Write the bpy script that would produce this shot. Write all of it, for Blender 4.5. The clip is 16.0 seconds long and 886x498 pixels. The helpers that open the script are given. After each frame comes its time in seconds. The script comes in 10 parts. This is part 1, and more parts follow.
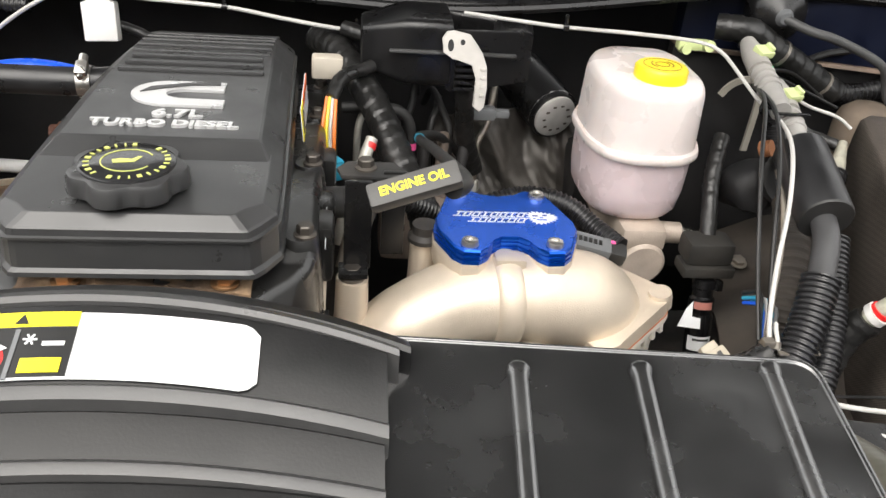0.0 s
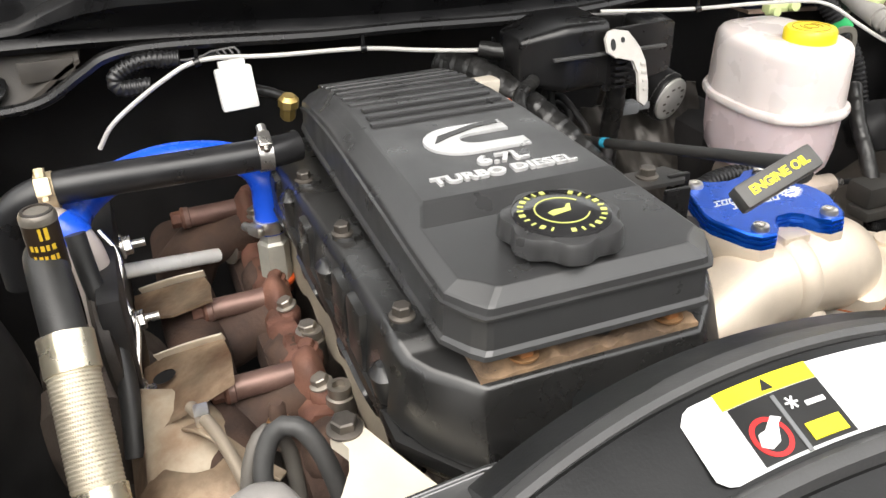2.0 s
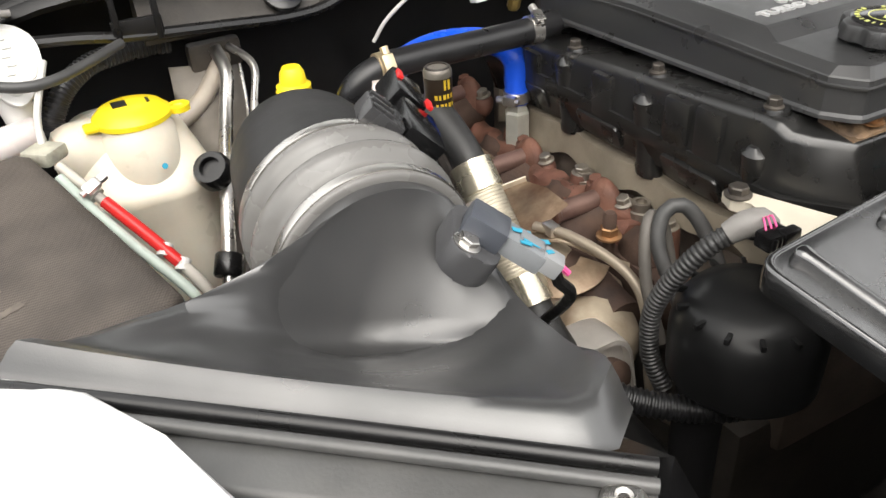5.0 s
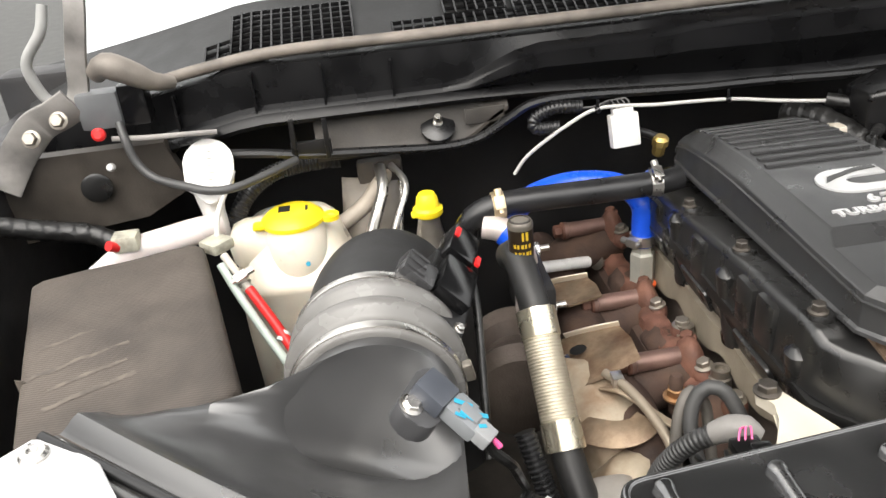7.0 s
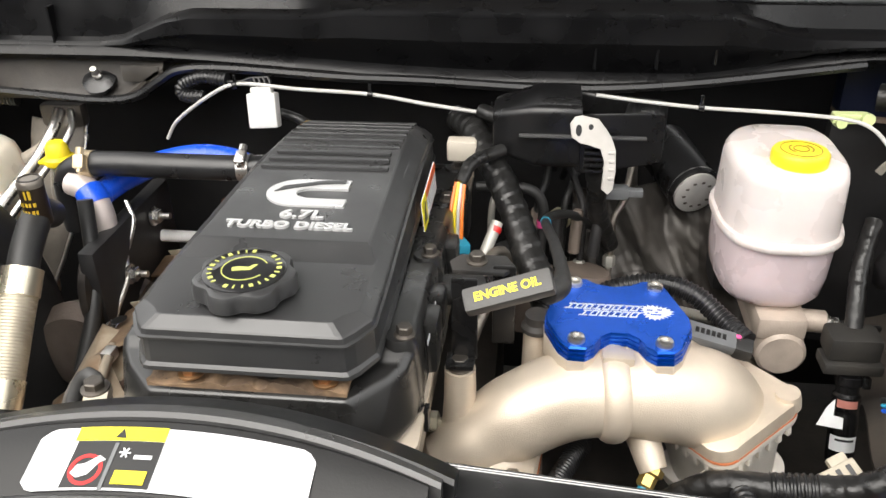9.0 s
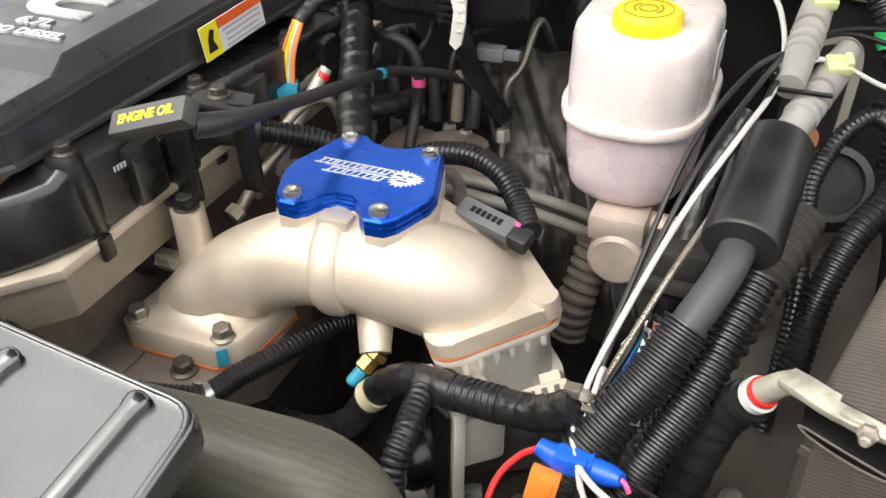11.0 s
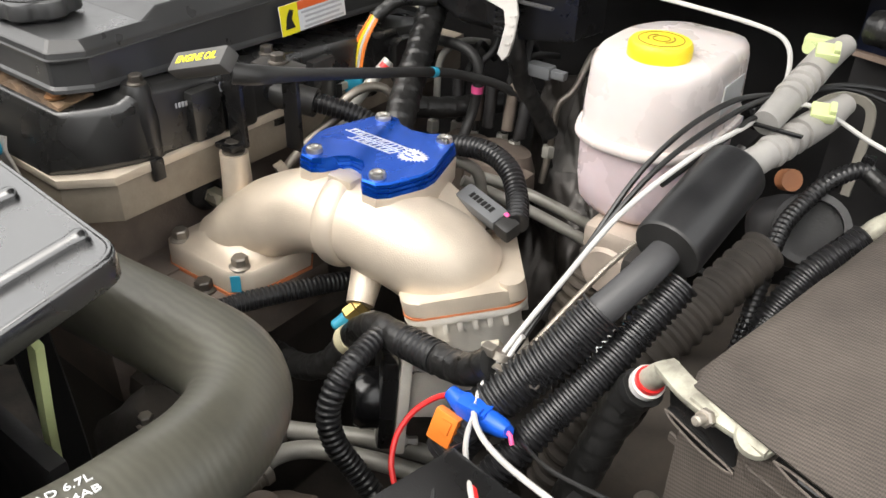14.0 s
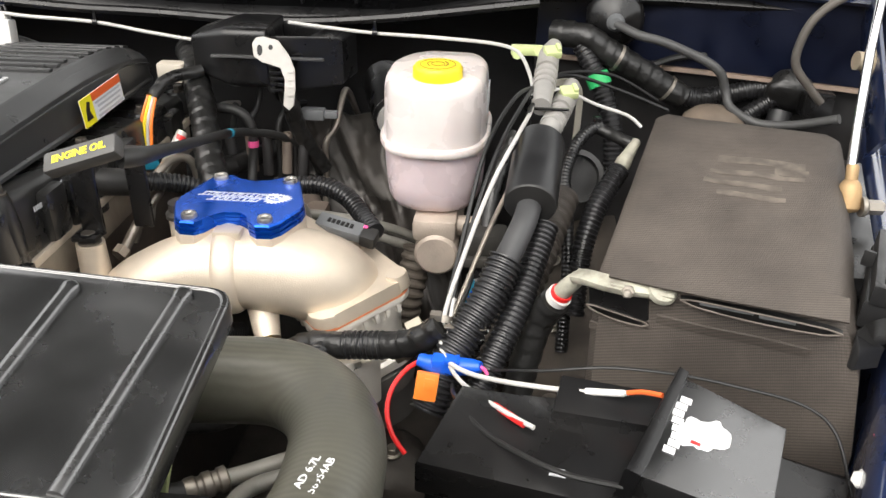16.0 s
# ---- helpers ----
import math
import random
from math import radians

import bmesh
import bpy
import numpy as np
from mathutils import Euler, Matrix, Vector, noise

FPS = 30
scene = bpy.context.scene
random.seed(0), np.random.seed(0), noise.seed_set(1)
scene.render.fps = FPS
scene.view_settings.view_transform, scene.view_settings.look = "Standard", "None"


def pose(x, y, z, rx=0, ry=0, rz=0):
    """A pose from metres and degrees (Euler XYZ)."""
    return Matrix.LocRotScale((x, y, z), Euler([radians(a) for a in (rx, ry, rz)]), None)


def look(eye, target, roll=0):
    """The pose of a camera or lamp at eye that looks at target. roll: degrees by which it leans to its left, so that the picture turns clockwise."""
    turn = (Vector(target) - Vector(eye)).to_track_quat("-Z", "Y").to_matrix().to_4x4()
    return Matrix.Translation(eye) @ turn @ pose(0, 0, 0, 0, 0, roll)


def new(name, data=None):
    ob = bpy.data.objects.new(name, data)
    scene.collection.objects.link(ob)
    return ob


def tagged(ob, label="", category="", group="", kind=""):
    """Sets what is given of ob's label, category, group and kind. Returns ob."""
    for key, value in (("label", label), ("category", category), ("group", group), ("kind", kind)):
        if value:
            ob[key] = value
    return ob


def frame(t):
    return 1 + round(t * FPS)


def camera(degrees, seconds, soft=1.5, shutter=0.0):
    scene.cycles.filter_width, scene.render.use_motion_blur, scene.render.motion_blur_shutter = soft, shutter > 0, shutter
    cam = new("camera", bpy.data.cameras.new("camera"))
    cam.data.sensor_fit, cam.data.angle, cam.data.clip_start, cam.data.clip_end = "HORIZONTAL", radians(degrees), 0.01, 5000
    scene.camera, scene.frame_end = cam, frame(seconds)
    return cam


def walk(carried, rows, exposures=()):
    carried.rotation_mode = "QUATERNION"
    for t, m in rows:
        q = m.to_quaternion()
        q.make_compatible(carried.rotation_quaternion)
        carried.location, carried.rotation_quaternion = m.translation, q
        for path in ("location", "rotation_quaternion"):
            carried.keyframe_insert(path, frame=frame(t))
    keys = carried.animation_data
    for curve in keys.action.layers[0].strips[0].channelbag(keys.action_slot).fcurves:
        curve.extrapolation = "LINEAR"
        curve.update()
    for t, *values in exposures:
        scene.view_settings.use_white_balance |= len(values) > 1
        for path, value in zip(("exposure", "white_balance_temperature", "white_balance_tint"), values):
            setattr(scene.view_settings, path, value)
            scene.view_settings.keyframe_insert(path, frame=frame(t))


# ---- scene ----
cam = camera(56.5, 16.0)
PATH = [
    (0, (-0.0310, 0.0240, 1.7290), (0.1689, 1.3848, 0.9115), 5.32),
    (0.5, (-0.0970, 0.0557, 1.7156), (0.0647, 1.4190, 0.8939), 2.84),
    (1, (-0.1825, 0.1182, 1.7085), (0.0060, 1.4752, 0.8820), -0.33),
    (1.5, (-0.2594, 0.1384, 1.7047), (0.0506, 1.4835, 0.8956), -1.35),
    (2, (-0.3855, 0.1409, 1.7155), (0.1077, 1.4395, 0.9216), -1.43),
    (2.5, (-0.5381, 0.1477, 1.7184), (0.0577, 1.3931, 0.9097), -0.95),
    (3, (-0.6413, 0.1515, 1.7038), (-0.0366, 1.3709, 0.8627), -0.87),
    (3.5, (-0.7057, 0.1503, 1.7069), (-0.1073, 1.3629, 0.8516), -3.24),
    (6, (-0.7986, 0.0826, 1.7385), (-0.1999, 1.2842, 0.8681), -4.03),
    (6.5, (-0.6765, 0.0753, 1.7815), (-0.1785, 1.3499, 0.9524), -5.32),
    (7, (-0.6041, 0.0005, 1.8151), (-0.4976, 1.4172, 1.0794), -5.78),
    (7.5, (-0.4793, -0.0189, 1.8215), (-0.5076, 1.4289, 1.1410), -6.06),
    (8, (-0.2877, -0.0388, 1.8188), (-0.2836, 1.4127, 1.1457), -5.05),
    (8.1, (-0.2505, -0.0507, 1.8170), (-0.2536, 1.4009, 1.1441), -4.33),
    (8.5, (-0.1400, -0.0446, 1.8146), (-0.1795, 1.3820, 1.0913), -2.26),
    (9, (0.0386, 0.0338, 1.7910), (-0.1362, 1.4178, 1.0074), -1.05),
    (9.5, (0.1479, 0.1414, 1.7436), (-0.1520, 1.4330, 0.8481), -2.09),
    (10, (0.2219, 0.1736, 1.7217), (-0.1411, 1.4120, 0.7759), -3.61),
    (12.3, (0.5434, 0.1827, 1.7002), (-0.3448, 1.1441, 0.7800), 0.28),
    (12.5, (0.5377, 0.2136, 1.6843), (-0.4028, 1.1237, 0.7639), 0.00),
    (13, (0.5453, 0.2330, 1.6779), (-0.4453, 1.0880, 0.7571), -0.10),
    (13.5, (0.5558, 0.2156, 1.6838), (-0.3999, 1.1197, 0.7732), 0.55),
    (14, (0.5550, 0.1634, 1.7051), (-0.2474, 1.2358, 0.8298), 1.64),
    (14.5, (0.5563, 0.0357, 1.7347), (-0.0442, 1.2737, 0.9181), 2.47),
    (15, (0.5526, -0.0110, 1.7279), (0.1318, 1.3218, 0.9492), 1.81),
    (15.5, (0.4831, -0.0155, 1.7184), (0.2410, 1.3696, 0.9549), 0.42),
    (16, (0.3797, -0.0602, 1.7304), (0.2519, 1.3381, 0.9633), 0.72),
]
walk(cam, [(t, look(eye, target, roll)) for t, eye, target, roll in PATH], [(0, 1.45), (1, 1.5), (2.5, 1.64), (3.5, 1.55), (5.8, 1.28), (6.2, 1.38), (6.6, 1.56), (7.2, 1.56), (8, 1.43), (9, 1.52), (16, 1.56)])

# ---- light ----
world = bpy.data.worlds.new("sky")
scene.world = world
world.use_nodes = True
wn = world.node_tree.nodes
sky = wn.new("ShaderNodeTexSky")
sky.sky_type, sky.sun_disc = "NISHITA", False
sky.sun_elevation, sky.sun_rotation = radians(58), radians(194)
sky.air_density, sky.dust_density, sky.ozone_density = 1.0, 4.0, 1.0
pale = wn.new("ShaderNodeHueSaturation")
pale.inputs["Saturation"].default_value = 0.12
world.node_tree.links.new(sky.outputs["Color"], pale.inputs["Color"])
haze = wn.new("ShaderNodeMix")
haze.data_type = "RGBA"
haze.inputs["Factor"].default_value = 0.6
haze.inputs["B"].default_value = (7.4, 7.3, 7.1, 1)
world.node_tree.links.new(pale.outputs["Color"], haze.inputs["A"])
world.node_tree.links.new(haze.outputs["Result"], wn["Background"].inputs["Color"])
wn["Background"].inputs["Strength"].default_value = 0.13
sun = new("sun", bpy.data.lights.new("sun", "SUN"))
sun.data.energy, sun.data.angle, sun.data.color = 1.25, radians(64), (1.0, 0.93, 0.84)
sun.matrix_world = look((-1.5, -1.7, 5.3), (0, 0.6, 1.3))

# ---- materials ----
def mat(name, col, rough=0.5, metal=0.0, var=0.25, scale=25.0, bump=0.1, bscale=400.0, dust=0.0, dustcol=(0.25, 0.21, 0.17), dscale=9.0, coat=0.0, trans=0.0, sub=0.0):
    m = bpy.data.materials.new(name)
    m.use_nodes = True
    nt = m.node_tree
    n, l = nt.nodes, nt.links
    b = n["Principled BSDF"]
    tc = n.new("ShaderNodeTexCoord")
    big = n.new("ShaderNodeTexNoise")
    big.inputs["Scale"].default_value, big.inputs["Detail"].default_value = scale, 6
    l.new(tc.outputs["Object"], big.inputs["Vector"])
    ramp = n.new("ShaderNodeMapRange")
    ramp.inputs["From Min"].default_value, ramp.inputs["From Max"].default_value = 0.3, 0.7
    ramp.inputs["To Min"].default_value, ramp.inputs["To Max"].default_value = 1 - var, 1 + var
    l.new(big.outputs["Fac"], ramp.inputs["Value"])
    tint = n.new("ShaderNodeVectorMath")
    tint.operation = "SCALE"
    tint.inputs[0].default_value = col
    l.new(ramp.outputs["Result"], tint.inputs["Scale"])
    out = tint.outputs["Vector"]
    fine = n.new("ShaderNodeTexNoise")
    fine.inputs["Scale"].default_value, fine.inputs["Detail"].default_value = bscale, 3
    l.new(tc.outputs["Object"], fine.inputs["Vector"])
    if dust > 0:
        dn = n.new("ShaderNodeTexNoise")
        dn.inputs["Scale"].default_value, dn.inputs["Detail"].default_value, dn.inputs["Roughness"].default_value = dscale, 9, 0.65
        l.new(tc.outputs["Object"], dn.inputs["Vector"])
        dr = n.new("ShaderNodeMapRange")
        dr.inputs["From Min"].default_value, dr.inputs["From Max"].default_value = 0.42, 0.75
        dr.inputs["To Max"].default_value = dust
        l.new(dn.outputs["Fac"], dr.inputs["Value"])
        mx = n.new("ShaderNodeMix")
        mx.data_type = "RGBA"
        l.new(dr.outputs["Result"], mx.inputs["Factor"])
        l.new(out, mx.inputs["A"])
        mx.inputs["B"].default_value = (*dustcol, 1)
        out = mx.outputs["Result"]
    l.new(out, b.inputs["Base Color"])
    rr = n.new("ShaderNodeMapRange")
    rr.inputs["From Min"].default_value, rr.inputs["From Max"].default_value = 0.3, 0.7
    rr.inputs["To Min"].default_value, rr.inputs["To Max"].default_value = max(0.03, rough - 0.1), min(1, rough + 0.1)
    l.new(big.outputs["Fac"], rr.inputs["Value"])
    l.new(rr.outputs["Result"], b.inputs["Roughness"])
    b.inputs["Metallic"].default_value = metal
    b.inputs["Coat Weight"].default_value = coat
    b.inputs["Coat Roughness"].default_value = 0.12
    b.inputs["Transmission Weight"].default_value = trans
    b.inputs["Subsurface Weight"].default_value = sub
    b.inputs["Subsurface Radius"].default_value = (0.02, 0.015, 0.012)
    if bump > 0:
        bp = n.new("ShaderNodeBump")
        bp.inputs["Strength"].default_value, bp.inputs["Distance"].default_value = bump, 0.001
        l.new(fine.outputs["Fac"], bp.inputs["Height"])
        l.new(bp.outputs["Normal"], b.inputs["Normal"])
    return m


BLACK = mat("black_plastic", (0.007, 0.007, 0.0075), 0.3, var=0.25, bump=0.1, bscale=900, dust=0.08, dustcol=(0.09, 0.08, 0.07))
COVER = mat("cover_plastic", (0.034, 0.0342, 0.035), 0.34, var=0.07, bump=0.05, bscale=1800, dust=0.05, dustcol=(0.08, 0.077, 0.072), dscale=14)
LOWCOVER = mat("lower_cover_plastic", (0.013, 0.0129, 0.0127), 0.3, var=0.15, bump=0.05, bscale=1200, dust=0.12, dustcol=(0.06, 0.055, 0.05), dscale=10)
SHROUD = mat("shroud_plastic", (0.008, 0.0082, 0.0085), 0.38, var=0.2, bump=0.08, bscale=700, dust=0.06, dustcol=(0.06, 0.056, 0.053), dscale=6, coat=0.1)
WINGBLACK = mat("polished_shroud_plastic", (0.014, 0.0142, 0.0145), 0.26, var=0.08, bump=0.04, bscale=900, dust=0.06, dustcol=(0.06, 0.057, 0.054), dscale=18)
DUSTYBLACK = mat("dusty_black", (0.02, 0.02, 0.02), 0.6, var=0.4, bump=0.2, bscale=300, dust=0.4, dustcol=(0.12, 0.1, 0.085), dscale=12)
GLOSSBLACK = mat("gloss_black", (0.006, 0.006, 0.0065), 0.2, var=0.2, bump=0.0)
DARK = mat("dark_steel", (0.012, 0.012, 0.013), 0.55, var=0.4, bump=0.2, bscale=200, dust=0.25, dustcol=(0.06, 0.05, 0.045))
RUBBER = mat("rubber", (0.018, 0.018, 0.018), 0.5, var=0.25, bump=0.15, bscale=500, dust=0.2, dustcol=(0.09, 0.085, 0.08))
HOSE = mat("old_hose", (0.066, 0.064, 0.051), 0.42, var=0.3, bump=0.2, bscale=260, scale=14, dust=0.4, dustcol=(0.16, 0.145, 0.11))
INLET = mat("inlet_plastic", (0.034, 0.034, 0.0345), 0.36, var=0.05, bump=0.06, bscale=900, dust=0.1, dustcol=(0.07, 0.067, 0.064), dscale=30)
GREYBAND = mat("grey_rubber", (0.15, 0.146, 0.14), 0.27, var=0.1, bump=0.05, dust=0.15, dustcol=(0.24, 0.225, 0.21))
ALU = mat("cast_aluminium", (0.64, 0.555, 0.45), 0.4, metal=0.4, var=0.12, bump=0.35, bscale=900, scale=18, dust=0.35, dustcol=(0.46, 0.37, 0.28), dscale=11)
PLAINALU = mat("plain_aluminium", (0.5, 0.47, 0.43), 0.45, metal=0.6, var=0.2, bump=0.3, bscale=700, dust=0.3, dustcol=(0.3, 0.25, 0.2))
GREYCAST = mat("grey_casting", (0.16, 0.13, 0.11), 0.7, metal=0.2, var=0.35, bump=0.5, bscale=350, dust=0.4, dustcol=(0.2, 0.15, 0.11))
TAN = mat("tan_paint", (0.5, 0.43, 0.34), 0.5, metal=0.15, var=0.15, bump=0.2, bscale=300, dust=0.4, dustcol=(0.28, 0.22, 0.16))
CREAM = mat("cream_heat_shield", (0.38, 0.32, 0.24), 0.5, metal=0.25, var=0.25, bump=0.4, bscale=160, dust=0.75, dustcol=(0.18, 0.095, 0.045), dscale=20)
RUST = mat("rusty_iron", (0.15, 0.068, 0.048), 0.72, metal=0.2, var=0.5, bump=0.7, bscale=350, scale=35, dust=0.5, dustcol=(0.22, 0.11, 0.065), dscale=22)
RUSTDARK = mat("dark_rusty_iron", (0.055, 0.033, 0.025), 0.85, metal=0.1, var=0.5, bump=0.7, bscale=300, scale=30, dust=0.5, dustcol=(0.13, 0.075, 0.045), dscale=16)
RUSTPLATE = mat("stained_heat_shield", (0.25, 0.185, 0.125), 0.45, metal=0.4, var=0.5, bump=0.4, bscale=150, scale=28, dust=1.0, dustcol=(0.1, 0.045, 0.022), dscale=24)
RUSTFLAT = mat("rust_dusty_casting", (0.11, 0.075, 0.05), 0.85, var=0.5, bump=0.8, bscale=300, scale=45, dust=0.8, dustcol=(0.42, 0.27, 0.15), dscale=30)
BLUE = mat("blue_anodised", (0.004, 0.08, 0.5), 0.24, metal=0.7, var=0.12, bump=0.1, bscale=900)
BLUEHOSE = mat("blue_silicone", (0.01, 0.08, 0.62), 0.3, var=0.1, bump=0.1, bscale=300)
STEEL = mat("steel", (0.62, 0.6, 0.57), 0.3, metal=0.95, var=0.2, bump=0.15, bscale=600)
DULLSTEEL = mat("dull_steel", (0.34, 0.31, 0.27), 0.45, metal=0.8, var=0.3, bump=0.3, bscale=500, dust=0.3)
BOLT = mat("dark_bolt", (0.1, 0.09, 0.08), 0.45, metal=0.7, var=0.4, bump=0.3, bscale=600, dust=0.3)
BRASS = mat("brass", (0.5, 0.36, 0.12), 0.35, metal=0.8, var=0.2, bump=0.2)
COPPER = mat("copper_nut", (0.42, 0.24, 0.12), 0.4, metal=0.8, var=0.3, bump=0.2)
SLEEVE = mat("woven_sleeve", (0.58, 0.53, 0.42), 0.38, metal=0.6, var=0.15, bump=0.2, bscale=900, dust=0.25)
WHITE = mat("white_plastic", (0.66, 0.65, 0.63), 0.4, var=0.06, bump=0.03)
PAPER = mat("label_white", (0.7, 0.71, 0.72), 0.4, var=0.05, bump=0.02, scale=60)
PAPERGREY = mat("label_grey_print", (0.45, 0.46, 0.48), 0.5, var=0.1, bump=0)
YELLOW = mat("yellow_plastic", (0.86, 0.66, 0.02), 0.35, var=0.08, bump=0.03)
LABELYELLOW = mat("label_yellow", (0.85, 0.75, 0.02), 0.4, var=0.04, bump=0)
LABELBLACK = mat("label_black", (0.012, 0.012, 0.012), 0.35, var=0.1, bump=0)
LABELRED = mat("label_red", (0.6, 0.02, 0.02), 0.4, var=0.05, bump=0)
LABELORANGE = mat("label_orange", (0.75, 0.13, 0.03), 0.4, var=0.05, bump=0)
CAPYELLOW = mat("cap_print", (0.6, 0.62, 0.16), 0.35, var=0.15, bump=0)
EMBLEM = mat("emblem_silver", (0.62, 0.62, 0.62), 0.32, metal=0.45, var=0.12, bump=0.1)
EMBDARK = mat("emblem_dark", (0.06, 0.06, 0.06), 0.4, metal=0.3)
RESERVOIR = mat("milky_plastic", (0.66, 0.6, 0.58), 0.28, var=0.05, bump=0.04, bscale=150, sub=0.3)
RESPINK = mat("milky_plastic_filled", (0.62, 0.52, 0.54), 0.28, var=0.08, bump=0.04, bscale=150, sub=0.3)
TANK = mat("aged_cream_plastic", (0.8, 0.74, 0.62), 0.36, var=0.08, bump=0.05, sub=0.3, dust=0.22, dustcol=(0.4, 0.28, 0.17), dscale=6)
PALEGREEN = mat("pale_green_clip", (0.55, 0.62, 0.3), 0.4, var=0.1)
GREEN = mat("green_clip", (0.03, 0.42, 0.13), 0.4, var=0.1)
TEAL = mat("teal_plastic", (0.03, 0.3, 0.45), 0.4, var=0.1)
RED = mat("red_plastic", (0.65, 0.02, 0.02), 0.4, var=0.1)
PINK = mat("pink_plastic", (0.8, 0.1, 0.3), 0.4, var=0.1)
ORANGE = mat("orange_plastic", (0.85, 0.22, 0.03), 0.4, var=0.1)
BLUEPLASTIC = mat("blue_plastic", (0.01, 0.1, 0.62), 0.35, var=0.1)
GREYPLASTIC = mat("grey_plastic", (0.13, 0.135, 0.14), 0.42, var=0.15)
WIREWHITE = mat("white_wire", (0.5, 0.49, 0.47), 0.4, var=0.1)
WIREBLACK = mat("black_wire", (0.014, 0.014, 0.014), 0.4, var=0.1)
TAPE = mat("cloth_tape", (0.013, 0.0128, 0.0125), 0.36, var=0.3, bump=0.8, bscale=170)
CONDUIT = mat("split_conduit", (0.014, 0.014, 0.015), 0.33, var=0.2, bump=0.05)
PAINT = mat("blue_car_paint", (0.006, 0.015, 0.055), 0.3, metal=0.1, var=0.1, bump=0, coat=1.0)
PAINT.node_tree.nodes["Principled BSDF"].inputs["Coat IOR"].default_value = 1.8
BLANKET = mat("dark_heat_blanket", (0.045, 0.04, 0.036), 0.36, metal=0.4, var=0.35, scale=14, bump=0.3, bscale=120, dust=0.3, dustcol=(0.07, 0.06, 0.05), dscale=12)
COWLBLACK = mat("cowl_plastic", (0.005, 0.005, 0.0055), 0.3, var=0.25, bump=0.1, bscale=500)
COWLBLACK.node_tree.nodes["Principled BSDF"].inputs["Specular IOR Level"].default_value = 0.28
WINGBLACK.node_tree.nodes["Principled BSDF"].inputs["IOR"].default_value = 2.4
INLET.node_tree.nodes["Principled BSDF"].inputs["IOR"].default_value = 1.95
LOWCOVER.node_tree.nodes["Principled BSDF"].inputs["IOR"].default_value = 1.65
COVER.node_tree.nodes["Principled BSDF"].inputs["IOR"].default_value = 1.6
SHROUD.node_tree.nodes["Principled BSDF"].inputs["Specular IOR Level"].default_value = 0.3
NAVY = mat("navy_firewall_paint", (0.002, 0.004, 0.014), 0.36, var=0.3, bump=0.05, dust=0.06, dustcol=(0.04, 0.034, 0.03))
NAVY.node_tree.nodes["Principled BSDF"].inputs["Specular IOR Level"].default_value = 0.3
FOIL = mat("foil_heat_shield", (0.075, 0.07, 0.064), 0.5, metal=0.4, var=0.3, bump=0.4, bscale=60, dust=0.6, dustcol=(0.07, 0.06, 0.05))
GASKET = mat("orange_gasket", (0.6, 0.2, 0.08), 0.6, var=0.2)
STRIP = mat("aged_rubber_seal", (0.15, 0.13, 0.112), 0.6, var=0.4, bump=0.4, bscale=90, dust=0.5, dustcol=(0.26, 0.23, 0.2))
CORRODED = mat("corroded_terminal", (0.42, 0.4, 0.33), 0.6, metal=0.3, var=0.35, bump=0.6, bscale=300, scale=60, dust=0.6, dustcol=(0.5, 0.52, 0.42), dscale=60)
GROUND = mat("asphalt", (0.06, 0.06, 0.058), 0.85, var=0.35, scale=8, bump=0.8, bscale=90)
# Dusty copy of DARK, coloured lighter to lift deep shade low in the bay.
LIFTEDDARK = mat("shade_lifted_dark", (0.05, 0.044, 0.038), 0.6, metal=0.1, var=0.5, bump=0.4, bscale=150, scale=18, dust=0.4, dustcol=(0.1, 0.085, 0.07))
CLOTH = mat("insulation_cloth", (0.062, 0.051, 0.043), 0.72, var=0.22, scale=9, bump=0.3, bscale=420, dust=0.55, dustcol=(0.14, 0.119, 0.1), dscale=9)


def weave(m, pitch, depth):
    """Fine woven ribs on top of a cloth material."""
    n, l = m.node_tree.nodes, m.node_tree.links
    b = n["Principled BSDF"]
    tc = n.new("ShaderNodeTexCoord")
    waves = []
    for d in ("Z", "X"):
        w = n.new("ShaderNodeTexWave")
        mp = n.new("ShaderNodeMapping")
        mp.inputs["Rotation"].default_value = (math.pi / 4, 0, 0.3)
        w.bands_direction = d
        w.inputs["Scale"].default_value = math.pi / 10 / pitch * (1 if d == "Z" else 1.6)
        w.inputs["Distortion"].default_value, w.inputs["Detail"].default_value = 0.6, 1
        l.new(tc.outputs["Object"], mp.inputs["Vector"])
        l.new(mp.outputs["Vector"], w.inputs["Vector"])
        waves.append(w.outputs["Fac"])
    mul = n.new("ShaderNodeMath")
    mul.operation = "MULTIPLY_ADD"
    mul.inputs[1].default_value = 0.45
    l.new(waves[1], mul.inputs[0])
    l.new(waves[0], mul.inputs[2])
    shade = n.new("ShaderNodeMapRange")
    shade.inputs["From Max"].default_value = 1.45
    shade.inputs["To Min"].default_value, shade.inputs["To Max"].default_value = 0.6, 1.25
    l.new(mul.outputs["Value"], shade.inputs["Value"])
    sc = n.new("ShaderNodeVectorMath")
    sc.operation = "SCALE"
    l.new(b.inputs["Base Color"].links[0].from_socket, sc.inputs[0])
    l.new(shade.outputs["Result"], sc.inputs["Scale"])
    l.new(sc.outputs["Vector"], b.inputs["Base Color"])
    bp = n.new("ShaderNodeBump")
    bp.inputs["Strength"].default_value, bp.inputs["Distance"].default_value = 0.8, depth
    l.new(mul.outputs["Value"], bp.inputs["Height"])
    l.new(b.inputs["Normal"].links[0].from_socket, bp.inputs["Normal"])
    l.new(bp.outputs["Normal"], b.inputs["Normal"])
    return m


